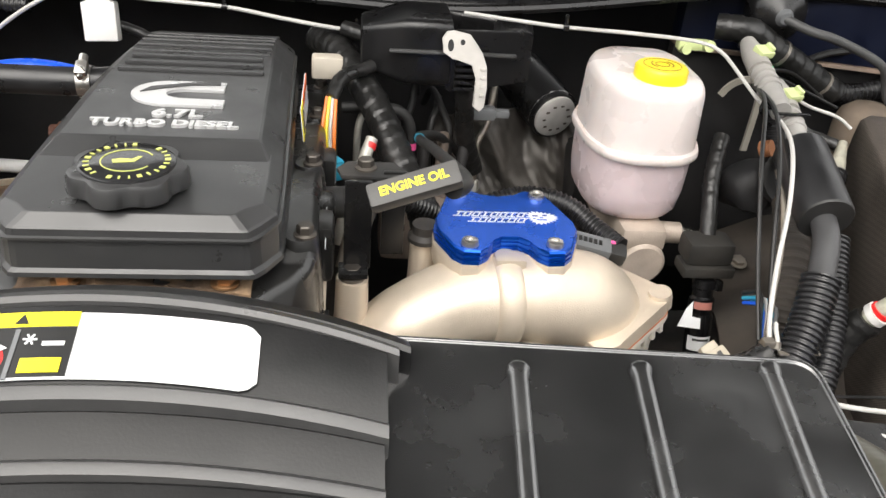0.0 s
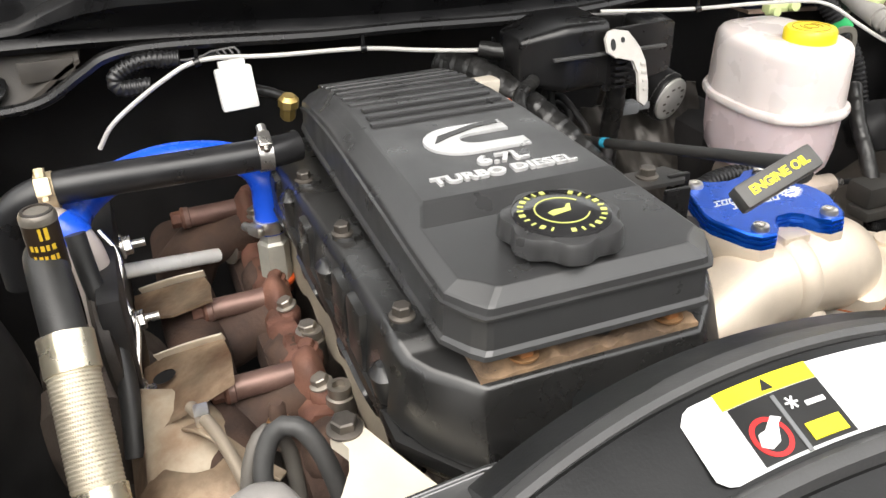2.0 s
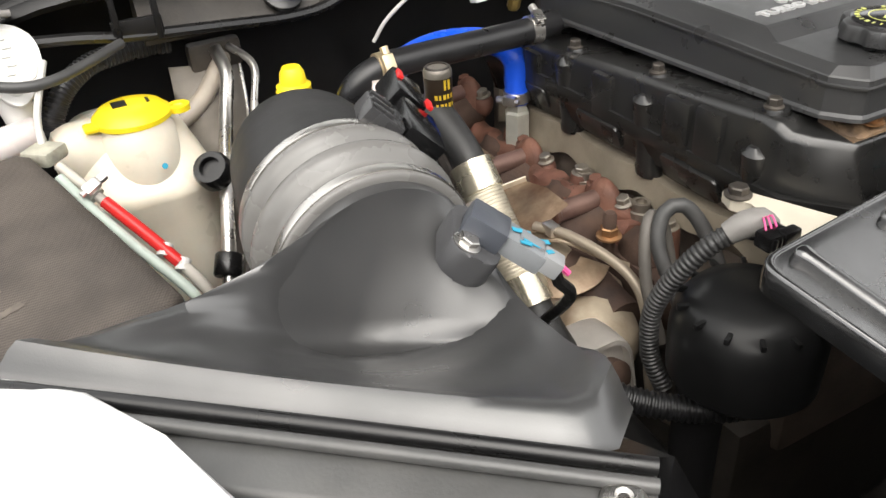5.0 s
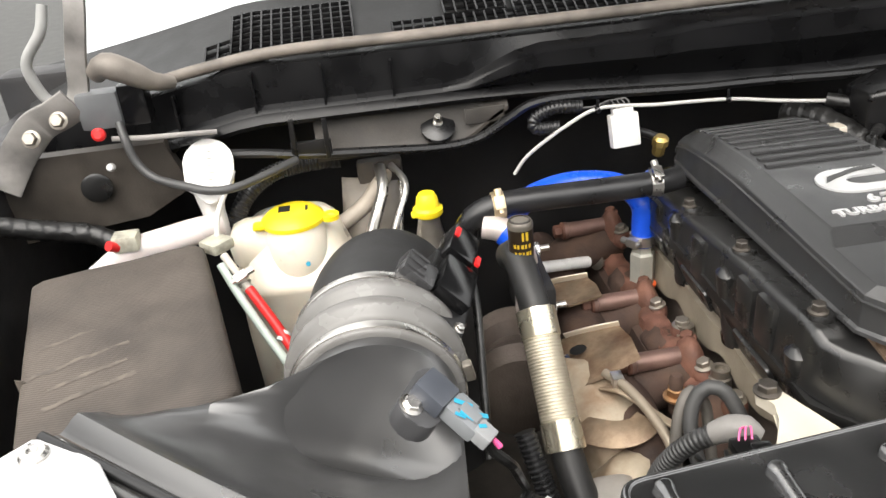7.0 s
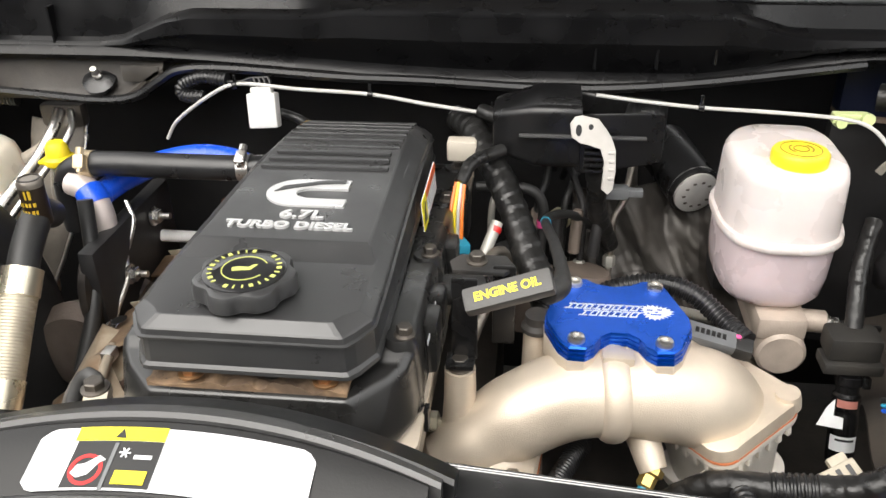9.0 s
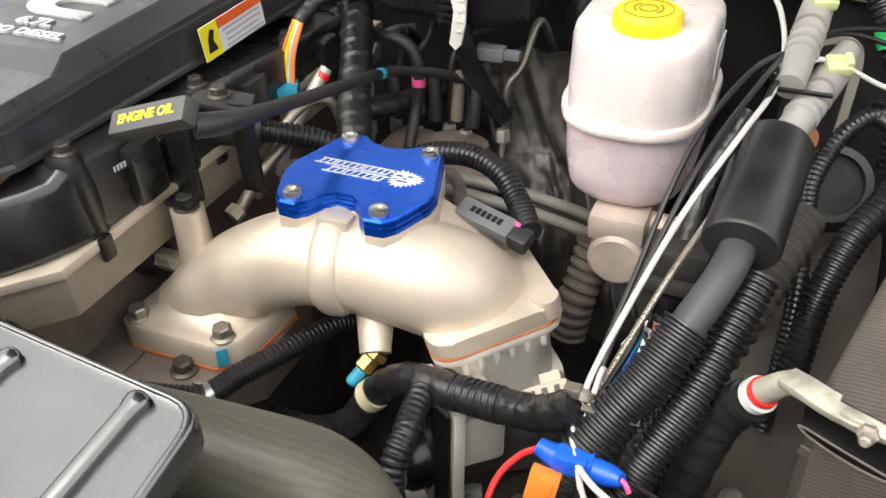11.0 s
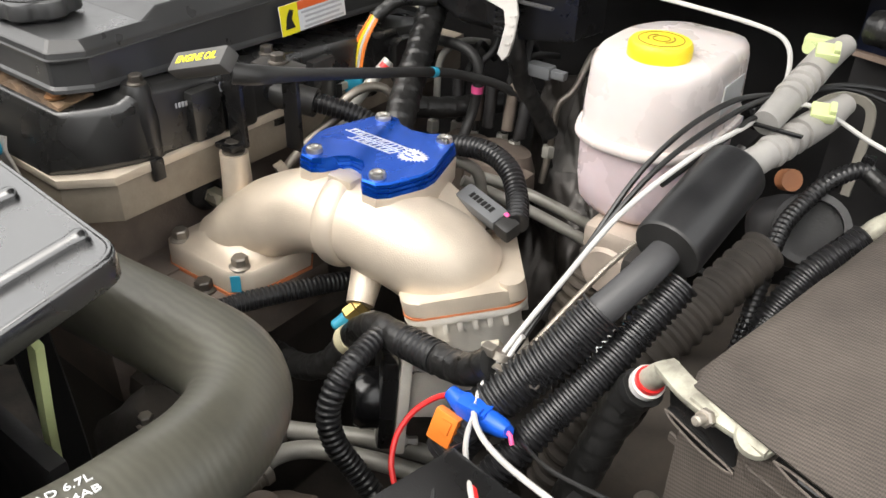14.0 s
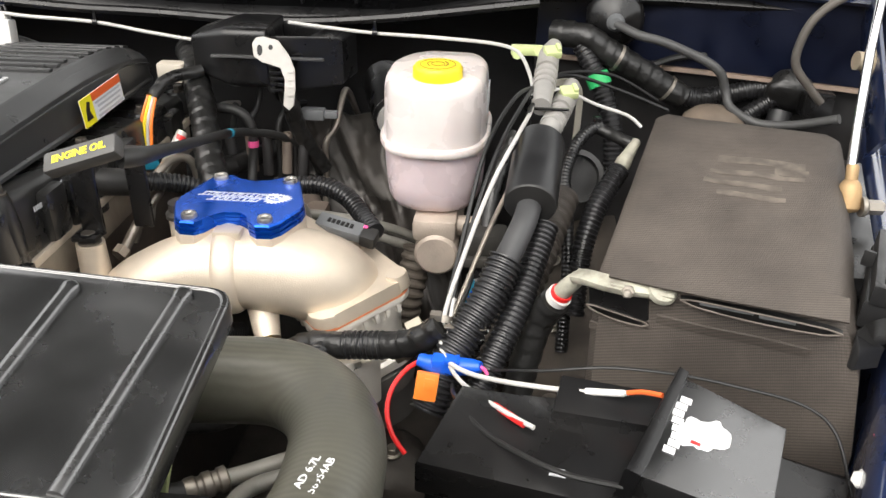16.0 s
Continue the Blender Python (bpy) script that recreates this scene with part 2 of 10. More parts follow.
weave(CLOTH, 0.0022, 0.001)


def woven_relief(m, sx, strength):
    """Adds a fine woven relief to a material."""
    n, l = m.node_tree.nodes, m.node_tree.links
    tc = n.new("ShaderNodeTexCoord")
    rot = n.new("ShaderNodeMapping")
    rot.inputs["Rotation"].default_value = (0.1, 0.2, 0.5)
    l.new(tc.outputs["Object"], rot.inputs["Vector"])
    bp = n.new("ShaderNodeBump")
    bp.inputs["Strength"].default_value, bp.inputs["Distance"].default_value = strength, 0.0012
    acc = None
    for axis in "XYZ":
        w = n.new("ShaderNodeTexWave")
        w.bands_direction = axis
        w.inputs["Scale"].default_value = sx
        l.new(rot.outputs["Vector"], w.inputs["Vector"])
        if acc is None:
            acc = w.outputs["Fac"]
        else:
            a = n.new("ShaderNodeMath")
            l.new(acc, a.inputs[0])
            l.new(w.outputs["Fac"], a.inputs[1])
            acc = a.outputs["Value"]
    l.new(acc, bp.inputs["Height"])
    l.new(bp.outputs["Normal"], n["Principled BSDF"].inputs["Normal"])


woven_relief(CLOTH, 190, 0.22)
woven_relief(SLEEVE, 200, 0.25)
def ripple(m, sx, strength):
    """Adds cross ripples to a hose material."""
    n, l = m.node_tree.nodes, m.node_tree.links
    tc = n.new("ShaderNodeTexCoord")
    w = n.new("ShaderNodeTexWave")
    w.bands_direction = "Y"
    w.inputs["Scale"].default_value, w.inputs["Distortion"].default_value = sx, 2.5
    w.inputs["Detail Scale"].default_value = 1.5
    l.new(tc.outputs["Object"], w.inputs["Vector"])
    bp = n.new("ShaderNodeBump")
    bp.inputs["Strength"].default_value, bp.inputs["Distance"].default_value = strength, 0.001
    l.new(w.outputs["Fac"], bp.inputs["Height"])
    b = n["Principled BSDF"]
    l.new(bp.outputs["Normal"], b.inputs["Normal"])
    worn = n.new("ShaderNodeTexNoise")
    worn.inputs["Scale"].default_value = 7
    l.new(tc.outputs["Object"], worn.inputs["Vector"])
    amt = n.new("ShaderNodeMapRange")
    amt.inputs["From Min"].default_value, amt.inputs["From Max"].default_value = 0.42, 0.6
    amt.inputs["To Max"].default_value = 0.2
    l.new(worn.outputs["Fac"], amt.inputs["Value"])
    mul = n.new("ShaderNodeMath")
    mul.operation = "MULTIPLY"
    l.new(w.outputs["Fac"], mul.inputs[0])
    l.new(amt.outputs["Result"], mul.inputs[1])
    less = n.new("ShaderNodeMath")
    less.operation = "SUBTRACT"
    less.inputs[0].default_value = 1.08
    l.new(mul.outputs["Value"], less.inputs[1])
    sc = n.new("ShaderNodeVectorMath")
    sc.operation = "SCALE"
    l.new(b.inputs["Base Color"].links[0].from_socket, sc.inputs[0])
    l.new(less.outputs["Value"], sc.inputs["Scale"])
    l.new(sc.outputs["Vector"], b.inputs["Base Color"])


ripple(HOSE, 62, 0.07)
glass = bpy.data.materials.new("sky_pale_glass")
glass.use_nodes = True
gb = glass.node_tree.nodes["Principled BSDF"]
# Pale base colour stands in for the bright sky mirrored in the glass.
gb.inputs["Base Color"].default_value = (0.62, 0.66, 0.66, 1)
gb.inputs["Roughness"].default_value, gb.inputs["Transmission Weight"].default_value = 0.03, 0.1

# ---- building blocks ----
from mathutils.bvhtree import BVHTree

AT = {}


def finish(name, bm, m, sharp=38):
    bmesh.ops.recalc_face_normals(bm, faces=bm.faces)
    lim = radians(sharp)
    for e in bm.edges:
        e.smooth = len(e.link_faces) != 2 or e.calc_face_angle(0) < lim
    for f in bm.faces:
        f.smooth = True
    me = bpy.data.meshes.new(name)
    bm.to_mesh(me)
    bm.free()
    me.materials.append(m)
    return me


def thing(name, label, category, at=(0, 0, 0), group="", kind=""):
    """An empty at the base of a thing."""
    ob = new(name)
    ob.location = at
    ob.empty_display_size = 0.01
    AT[ob] = Vector(at)
    return tagged(ob, label, category, group, kind)


def part(name, bm, m, parent, label="", sharp=38):
    ob = new(name, finish(name, bm, m, sharp))
    ob.parent = parent
    if parent in AT:
        ob.matrix_parent_inverse = Matrix.Translation(-AT[parent])
    if label:
        ob["label"] = label
    return ob


def placed(name, me, m4, parent, label=""):
    """A part on a shared mesh."""
    ob = new(name, me)
    ob.parent = parent
    if parent in AT:
        ob.matrix_parent_inverse = Matrix.Translation(-AT[parent])
    ob.matrix_basis = m4
    if label:
        ob["label"] = label
    return ob


def solo(name, bm, m, label, category, group="", kind="", sharp=38):
    return tagged(new(name, finish(name, bm, m, sharp)), label, category, group, kind)


def B():
    return bmesh.new()


def aim(p, z, x=None):
    """A matrix at p whose z points along z (and x near x)."""
    z = Vector(z).normalized()
    x = Vector(x) if x is not None else (Vector((1, 0, 0)) if abs(z.x) < 0.9 else Vector((0, 1, 0)))
    x = (x - z * x.dot(z)).normalized()
    y = z.cross(x)
    m = Matrix((x, y, z)).transposed().to_4x4()
    m.translation = p
    return m


def rings(bm, loops, closed=True, cap0=True, cap1=True):
    """Joins loops of points into a skin."""
    vs = [[bm.verts.new(p) for p in lp] for lp in loops]
    n = len(vs[0])
    for a, b in zip(vs, vs[1:]):
        for i in range(n if closed else n - 1):
            j = (i + 1) % n
            bm.faces.new((a[i], a[j], b[j], b[i]))
    if closed and cap0:
        bm.faces.new(vs[0][::-1])
    if closed and cap1:
        bm.faces.new(vs[-1])
    return bm


def box(bm, c, s, m=None, bevel=0.0, seg=2):
    """A box of size s round c, in the frame m."""
    t = B()
    bmesh.ops.create_cube(t, size=1)
    bmesh.ops.scale(t, vec=Vector(s), verts=t.verts)
    if bevel > 0:
        bmesh.ops.bevel(t, geom=t.edges[:], offset=min(bevel, 0.49 * min(s)), segments=seg, profile=0.6, affect="EDGES")
    bmesh.ops.translate(t, vec=Vector(c), verts=t.verts)
    return merge(bm, t, m)


def merge(bm, t, m=None):
    if m is not None:
        bmesh.ops.transform(t, matrix=m, verts=t.verts)
    me = bpy.data.meshes.new("tmp")
    t.to_mesh(me)
    t.free()
    bm.from_mesh(me)
    bpy.data.meshes.remove(me)
    return bm


def prism(bm, pts, z0, z1, m=None, bevel=0.0, seg=2):
    """A flat outline made thick."""
    t = B()
    rings(t, [[(x, y, z0) for x, y in pts], [(x, y, z1) for x, y in pts]])
    if bevel > 0:
        es = [e for e in t.edges if abs(e.verts[0].co.z - e.verts[1].co.z) < 1e-7]
        bmesh.ops.bevel(t, geom=es, offset=bevel, segments=seg, profile=0.6, affect="EDGES")
    return merge(bm, t, m)


def lathe(bm, prof, m=None, n=32, a0=0.0, a1=360.0):
    """A profile of (radius, height) turned about z."""
    full = abs(a1 - a0) > 359
    k = n if full else n + 1
    t = B()
    lps = []
    for r, h in prof:
        r = max(r, 1e-5)
        lps.append([(r * math.cos(radians(a0 + (a1 - a0) * i / n)), r * math.sin(radians(a0 + (a1 - a0) * i / n)), h) for i in range(k)])
    rings(t, lps, closed=full, cap0=prof[0][0] > 1e-4, cap1=prof[-1][0] > 1e-4)
    bmesh.ops.remove_doubles(t, verts=t.verts, dist=2e-6)
    return merge(bm, t, m)


def spline(pts, step=0.006):
    """A smooth line through points."""
    p = [Vector(q) for q in pts]
    p = [p[0] * 2 - p[1]] + p + [p[-1] * 2 - p[-2]]
    out = []
    for i in range(1, len(p) - 2):
        k = max(2, int((p[i + 1] - p[i]).length / step))
        for j in range(k):
            t = j / k
            a, b, c, d = p[i - 1], p[i], p[i + 1], p[i + 2]
            out.append(0.5 * ((2 * b) + (c - a) * t + (2 * a - 5 * b + 4 * c - d) * t * t + (3 * b - a - 3 * c + d) * t ** 3))
    out.append(p[-2])
    return out


def carry(line):
    """Upright frames along a line: (place, side, up)."""
    res = []
    t0 = (line[1] - line[0]).normalized()
    u = Vector((0, 0, 1)) if abs(t0.z) < 0.9 else Vector((0, 1, 0))
    u = (u - t0 * u.dot(t0)).normalized()
    for i, q in enumerate(line):
        t = (line[min(i + 1, len(line) - 1)] - line[max(i - 1, 0)]).normalized()
        u = (u - t * u.dot(t)).normalized()
        res.append((q, t.cross(u), u))
    return res


def tube(bm, pts, r, n=12, step=0.006, hollow=False):
    """A round tube; r is one radius, or a list spread along it."""
    line = spline(pts, step)
    lps = []
    for i, (q, s, u) in enumerate(carry(line)):
        if isinstance(r, (list, tuple)):
            f = i / max(1, len(line) - 1) * (len(r) - 1)
            k = min(int(f), len(r) - 2)
            f -= k
            f = f * f * (3 - 2 * f)
            rr = r[k] * (1 - f) + r[k + 1] * f
        else:
            rr = r
        lps.append([q + (s * math.cos(2 * math.pi * j / n) + u * math.sin(2 * math.pi * j / n)) * rr for j in range(n)])
    return rings(bm, lps, cap0=not hollow, cap1=not hollow)


def corrugated(bm, pts, r, pitch=0.0045, depth=0.12, n=14):
    """A ribbed split conduit."""
    line = spline(pts, pitch / 4)
    # even steps
    d = [0.0]
    for a, b in zip(line, line[1:]):
        d.append(d[-1] + (b - a).length)
    k = int(d[-1] / pitch) * 4
    even, i = [], 0
    for j in range(k + 1):
        want = d[-1] * j / k
        while i < len(d) - 2 and d[i + 1] < want:
            i += 1
        f = (want - d[i]) / max(1e-9, d[i + 1] - d[i])
        even.append(line[i].lerp(line[i + 1], min(1, f)))
    lps = []
    for j, (q, s, u) in enumerate(carry(even)):
        rr = r * (1.0, 1.0, 1 - depth, 1 - depth)[j % 4]
        lps.append([q + (s * math.cos(2 * math.pi * a / n) + u * math.sin(2 * math.pi * a / n)) * rr for a in range(n)])
    return rings(bm, lps)


def taped(bm, pts, r, n=20, step=0.0022, turn=0.016, seed=1):
    """A harness wound with tape: uneven, with spiral laps."""
    rnd = random.Random(seed)
    line = spline(pts, step)
    lps = []
    for i, (q, s, u) in enumerate(carry(line)):
        lp = []
        for j in range(n):
            a = 2 * math.pi * j / n
            ph = (i * step / turn + j / n) % 1.0
            rr = r * (0.97 + 0.1 * ph + 0.09 * noise.noise(Vector((i * step * 55, j * 1.1, seed * 3.1))) + 0.02 * rnd.uniform(-1, 1))
            lp.append(q + (s * math.cos(a) + u * math.sin(a)) * rr)
        lps.append(lp)
    return rings(bm, lps)


def hexbolt_mesh(name, r, h, m, flange=1.35):
    bm = B()
    lathe(bm, [(r * flange, 0), (r * flange, h * 0.18), (r * 1.02, h * 0.3)], n=20)
    t = B()
    lathe(t, [(r, h * 0.2), (r, h * 0.9), (r * 0.86, h)], n=6)
    merge(bm, t)
    return finish(name, bm, m, 25)


BOLTS = {}


def bolt(parent, p, axis=(0, 0, 1), r=0.006, h=0.008, m=None, name="bolt", label=""):
    m = m or BOLT
    key = (name, r, h, m.name)
    if key not in BOLTS:
        BOLTS[key] = hexbolt_mesh(name, r, h, m)
    return placed(name, BOLTS[key], aim(p, axis), parent, label)


def clamp(parent, p, axis, r, w=0.012, m=None, side=(0, 0, 1)):
    """A band clamp with its screw."""
    m = m or STEEL
    f = aim(p, axis, side)
    bm = B()
    lathe(bm, [(r, -w / 2), (r + 0.0016, -w / 2), (r + 0.0016, w / 2), (r, w / 2)], f, 28)
    c = part("clamp_band", bm, m, parent, "steel hose clamp")
    bm = B()
    box(bm, (r + 0.005, 0, 0), (0.009, 0.016, w * 0.9), f, 0.002)
    t = B()
    lathe(t, [(0.0045, -0.016), (0.0045, -0.008), (0.003, -0.008), (0.003, 0.012)], None, 8)
    merge(bm, t, f @ aim((r + 0.0055, 0, 0), (0, 1, 0)))
    part("screw", bm, m, c)
    return c


def words(name, text, size, m4, m, parent, depth=0.0006, label="", sx=1.0, bold=0.0):
    """Raised lettering in the built-in font, centred on m4."""
    cu = bpy.data.curves.new(name, "FONT")
    cu.body, cu.size, cu.extrude, cu.offset = text, size, depth, bold
    cu.align_x, cu.align_y, cu.resolution_u = "CENTER", "CENTER", 3
    ob = bpy.data.objects.new(name, cu)
    me = bpy.data.meshes.new_from_object(ob)
    bpy.data.objects.remove(ob)
    me.transform(m4 @ Matrix.Diagonal((sx, 1, 1, 1)))
    me.materials.clear()
    me.materials.append(m)
    me.name = name
    o = new(name, me)
    o.parent = parent
    if parent in AT:
        o.matrix_parent_inverse = Matrix.Translation(-AT[parent])
    if label:
        o["label"] = label
    return o


def ribbon(bm, pts, w, th, side=(0, 1, 0), step=0.004):
    """A flat strap along a line; side is the direction of its thickness."""
    line = spline(pts, step)
    s = Vector(side)
    lps = []
    for i, q in enumerate(line):
        t = (line[min(i + 1, len(line) - 1)] - line[max(i - 1, 0)]).normalized()
        a = t.cross(s).normalized() * w / 2
        n = a.cross(t).normalized() * th / 2
        lps.append([q - a * 0.9 - n, q + a * 0.9 - n, q + a - n * 0.5, q + a + n * 0.5, q + a * 0.9 + n, q - a * 0.9 + n, q - a + n * 0.5, q - a - n * 0.5])
    return rings(bm, lps)


def lump(bm, c, r, s=(1, 1, 1), amp=0.12, freq=40, sub=3, seed=0.0):
    """An uneven rounded casting."""
    t = B()
    bmesh.ops.create_icosphere(t, subdivisions=sub, radius=1)
    for v in t.verts:
        d = v.co.normalized()
        k = 1 + amp * noise.noise(d * r * freq + Vector((seed, seed * 2, 0)))
        v.co = Vector(c) + Vector((d.x * s[0], d.y * s[1], d.z * s[2])) * r * k
    return merge(bm, t)


def soften(bm, off=0.0012, ang=14, seg=2):
    """Rounds off the sharp edges of a skin."""
    bmesh.ops.recalc_face_normals(bm, faces=bm.faces)
    es = [e for e in bm.edges if len(e.link_faces) == 2 and e.calc_face_angle(0) > radians(ang)]
    bmesh.ops.bevel(bm, geom=es, offset=off, segments=seg, profile=0.5, affect="EDGES", clamp_overlap=True)
    return bm


def oblong(hx, hy, r, n=6):
    """A rounded rectangle outline."""
    out = []
    for cx, cy, a in ((hx - r, hy - r, 0), (-hx + r, hy - r, 90), (-hx + r, -hy + r, 180), (hx - r, -hy + r, 270)):
        for i in range(n + 1):
            t = radians(a + 90 * i / n)
            out.append((cx + r * math.cos(t), cy + r * math.sin(t)))
    return out


# ---- setting ----
bm = B()
rings(bm, [[(-400, -400, -0.02), (400, -400, -0.02), (400, 400, -0.02), (-400, 400, -0.02)], [(-400, -400, 0), (400, -400, 0), (400, 400, 0), (-400, 400, 0)]])
solo("ground", bm, GROUND, "dark grey asphalt ground under the truck", "ground", kind="structure")

bm = B()
box(bm, (-0.12, 1.24, 1.22), (2.0, 0.06, 0.66), bevel=0.01)
solo("wall_firewall", bm, DARK, "black painted steel firewall behind the engine", "wall", kind="structure")
bm = B()
box(bm, (-1.08, 0.55, 1.22), (0.05, 1.5, 0.56), bevel=0.01)
solo("wall_fender_inner_a", bm, DARK, "black inner fender panel beside the battery", "wall", kind="structure")
bm = B()
box(bm, (0.83, 0.55, 1.15), (0.05, 1.5, 0.5), bevel=0.01)
solo("wall_fender_inner_b", bm, DARK, "black inner fender panel below the blue fender", "wall", kind="structure")
# Dark sheet added below so the deep gaps stay dark over bright ground.
bm = B()
box(bm, (-0.15, 0.6, 0.86), (1.95, 1.5, 0.05), bevel=0.01)
solo("floor", bm, LIFTEDDARK, "dark sheet added under the engine bay to keep out bright ground", "floor", kind="structure")
bm = B()
box(bm, (-0.15, 0.2, 1.12), (1.9, 0.05, 0.56), bevel=0.012)
solo("wall_radiator", bm, LIFTEDDARK, "black radiator and its support panel", "wall", kind="structure")

# unseen plain walls added round the truck to block low sky light
SKYBLOCK = mat("sky_block_wall", (0.07, 0.065, 0.06), 0.9, var=0.3, scale=2, bump=0.3, bscale=40)
for nm, c, s_ in (("wall_block_front", (0, -5.0, 1.7), (16, 0.2, 3.4)), ("wall_block_side_a", (-8.0, 2, 1.5), (0.2, 14, 3.0)), ("wall_block_side_b", (8.0, 2, 1.5), (0.2, 14, 3.0))):
    bm = B()
    box(bm, c, s_, bevel=0.02)
    solo(nm, bm, SKYBLOCK, "plain dull wall added out of view to block low sky light", "wall", kind="structure")

# cowl: sections across the truck
def cowl_back(x):
    return 0.6 * max(0, -0.76 - x) ** 1.4 - 0.22 * max(0, x - 0.56)


def cowl_low(x):
    return -0.24 * max(0, -0.75 - x)


COWLX = [-1.08 + 1.9 * i / 60 for i in range(61)]


def cowl_skin(prof):
    lps = []
    for x in COWLX:
        o, d = cowl_back(x), cowl_low(x)
        lps.append([(x, y + o, z + d) for y, z in prof(x)])
    return lps


def bump_step(x, a, b):
    t = min(1, max(0, (x - a) / (b - a)))
    return t * t * (3 - 2 * t)


def front_face(x):
    k = bump_step(x, -0.52, -0.4)
    low = 1.508 - 0.023 * bump_step(x, -0.5, 0.0) + 0.034 * bump_step(x, 0.2, 0.42)
    zu = 1.512 + 0.045 * bump_step(x, -0.53, -0.38) + 0.005 * bump_step(x, -0.24, -0.2) - 0.02 * bump_step(x, 0.24, 0.33)
    zu = max(zu, low + 0.012)
    return [(1.03, low - 0.012), (0.992, low - 0.008), (0.988, low - 0.002), (0.992, low + 0.004), (1.0, low + 0.008), (0.999 - 0.012 * k, low * 0.45 + zu * 0.55 - 0.004),
            (0.998 - 0.017 * k, low * 0.4 + zu * 0.6), (0.999 - 0.016 * k, zu - 0.003), (1.0 - 0.012 * k, zu), (1.007, zu + 0.004), (1.014, 1.57), (1.036, 1.576), (1.06, 1.57), (1.066, 1.56), (1.05, low)]


cowl = thing("cowl_panel", "black plastic cowl panel with ribs and vents below the windshield", "cowl", (-0.12, 1.0, 1.48), kind="structure")
part("front_face", rings(B(), cowl_skin(front_face)), COWLBLACK, cowl, sharp=30)
part("seal", tube(B(), [(x, 1.026 + cowl_back(x), 1.583 + cowl_low(x)) for x in (-1.06, -0.98, -0.9, -0.8, -0.7, -0.54, -0.3, -0.1, 0.1, 0.3, 0.5, 0.62, 0.75)], 0.0075, 10), STRIP, cowl, "aged grey rubber weatherstrip")
for x, z0, z1, y0 in ((-0.84, 1.515, 1.566, 1.003), (-0.74, 1.515, 1.566, 1.003), (-0.655, 1.515, 1.566, 1.003), (-0.57, 1.515, 1.562, 1.003), (0.1, 1.5, 1.55, 0.99), (0.17, 1.502, 1.55, 0.99), (0.235, 1.508, 1.55, 0.99), (0.3, 1.52, 1.538, 0.99)):
    bm = B()
    box(bm, (x, y0 + 0.004 + cowl_back(x), (z0 + z1) / 2 + cowl_low(x)), (0.003, 0.016, z1 - z0))
    part("rib", bm, COWLBLACK, cowl)
# grille top behind the seal: solid margins and slatted fields
top = []


def deck(x):
    yb = 1.17 + 0.06 * bump_step(x, -0.57, -0.47) - 0.03 * bump_step(x, -0.3, -0.1)
    return [(1.05, 1.575), (1.1, 1.5934), (yb - 0.01, 1.575 + (yb - 1.06) * 0.368), (yb, 1.577 + (yb - 1.05) * 0.368), (yb + 0.012, 1.572 + (yb - 1.05) * 0.368), (yb + 0.015, 1.55 + (yb - 1.05) * 0.368), (1.1, 1.58), (1.05, 1.565)]


part("deck", rings(B(), cowl_skin(deck)), mat("grey_cowl_plastic", (0.02, 0.0205, 0.021), 0.5, var=0.15, bump=0.3, bscale=300), cowl)


def deck_z(y):
    return 1.575 + (y - 1.05) * 0.368


def field(x0, x1, y0, y1):
    bm = B()
    nx = int((x1 - x0) / 0.0125)
    for i in range(nx + 1):
        x = x0 + (x1 - x0) * i / nx
        rings(bm, [[(x + dx, y + cowl_back(x), deck_z(y) + 0.003 + dz + cowl_low(x)) for dx, dz in ((-0.0012, 0), (0.0012, 0), (0.0012, 0.006), (-0.0012, 0.006))] for y in (y0, (y0 + y1) / 2, y1)])
    ny = max(2, int((y1 - y0) / 0.012))
    for j in range(ny + 1):
        y = y0 + (y1 - y0) * j / ny
        rings(bm, [[(x, y + dy + cowl_back(x), deck_z(y) + 0.003 + dz + cowl_low(x)) for dy, dz in ((-0.0012, 0), (0.0012, 0), (0.0012, 0.005), (-0.0012, 0.005))] for x in [x0 + (x1 - x0) * q / 6 for q in range(7)]])
    part("grille", bm, GLOSSBLACK, cowl, sharp=20)
    # Black sheet on the deck stands in for the shade below the slats.
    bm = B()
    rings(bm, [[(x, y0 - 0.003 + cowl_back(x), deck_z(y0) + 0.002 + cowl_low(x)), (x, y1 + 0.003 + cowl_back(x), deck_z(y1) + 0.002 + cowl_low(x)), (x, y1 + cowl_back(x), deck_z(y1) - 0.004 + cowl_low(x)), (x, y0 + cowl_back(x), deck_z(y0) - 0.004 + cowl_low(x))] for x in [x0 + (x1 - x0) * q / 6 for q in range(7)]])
    part("vent_shade", bm, LABELBLACK, cowl)


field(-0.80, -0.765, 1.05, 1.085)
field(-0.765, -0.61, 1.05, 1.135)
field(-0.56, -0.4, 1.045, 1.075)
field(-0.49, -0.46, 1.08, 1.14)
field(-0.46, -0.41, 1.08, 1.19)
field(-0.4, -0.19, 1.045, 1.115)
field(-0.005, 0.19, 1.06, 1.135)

shield = thing("windshield", "pale windshield glass with the sky reflection put into its colour", "windshield", (-0.1, 1.2, 1.62), kind="structure")
bm = B()
lo, hi, lo2, hi2 = [], [], [], []
for i in range(21):
    x = -1.05 + 1.85 * i / 20
    o, d = cowl_back(x), cowl_low(x)
    lo.append((x, 1.165 + o, 1.6 + d))
    hi.append((x * 0.9, 1.72 + o * 0.8, 2.02))
    lo2.append((x, 1.171 + o, 1.597 + d))
    hi2.append((x * 0.9, 1.726 + o * 0.8, 2.017))
rings(bm, [lo, hi, hi2, lo2], closed=False)
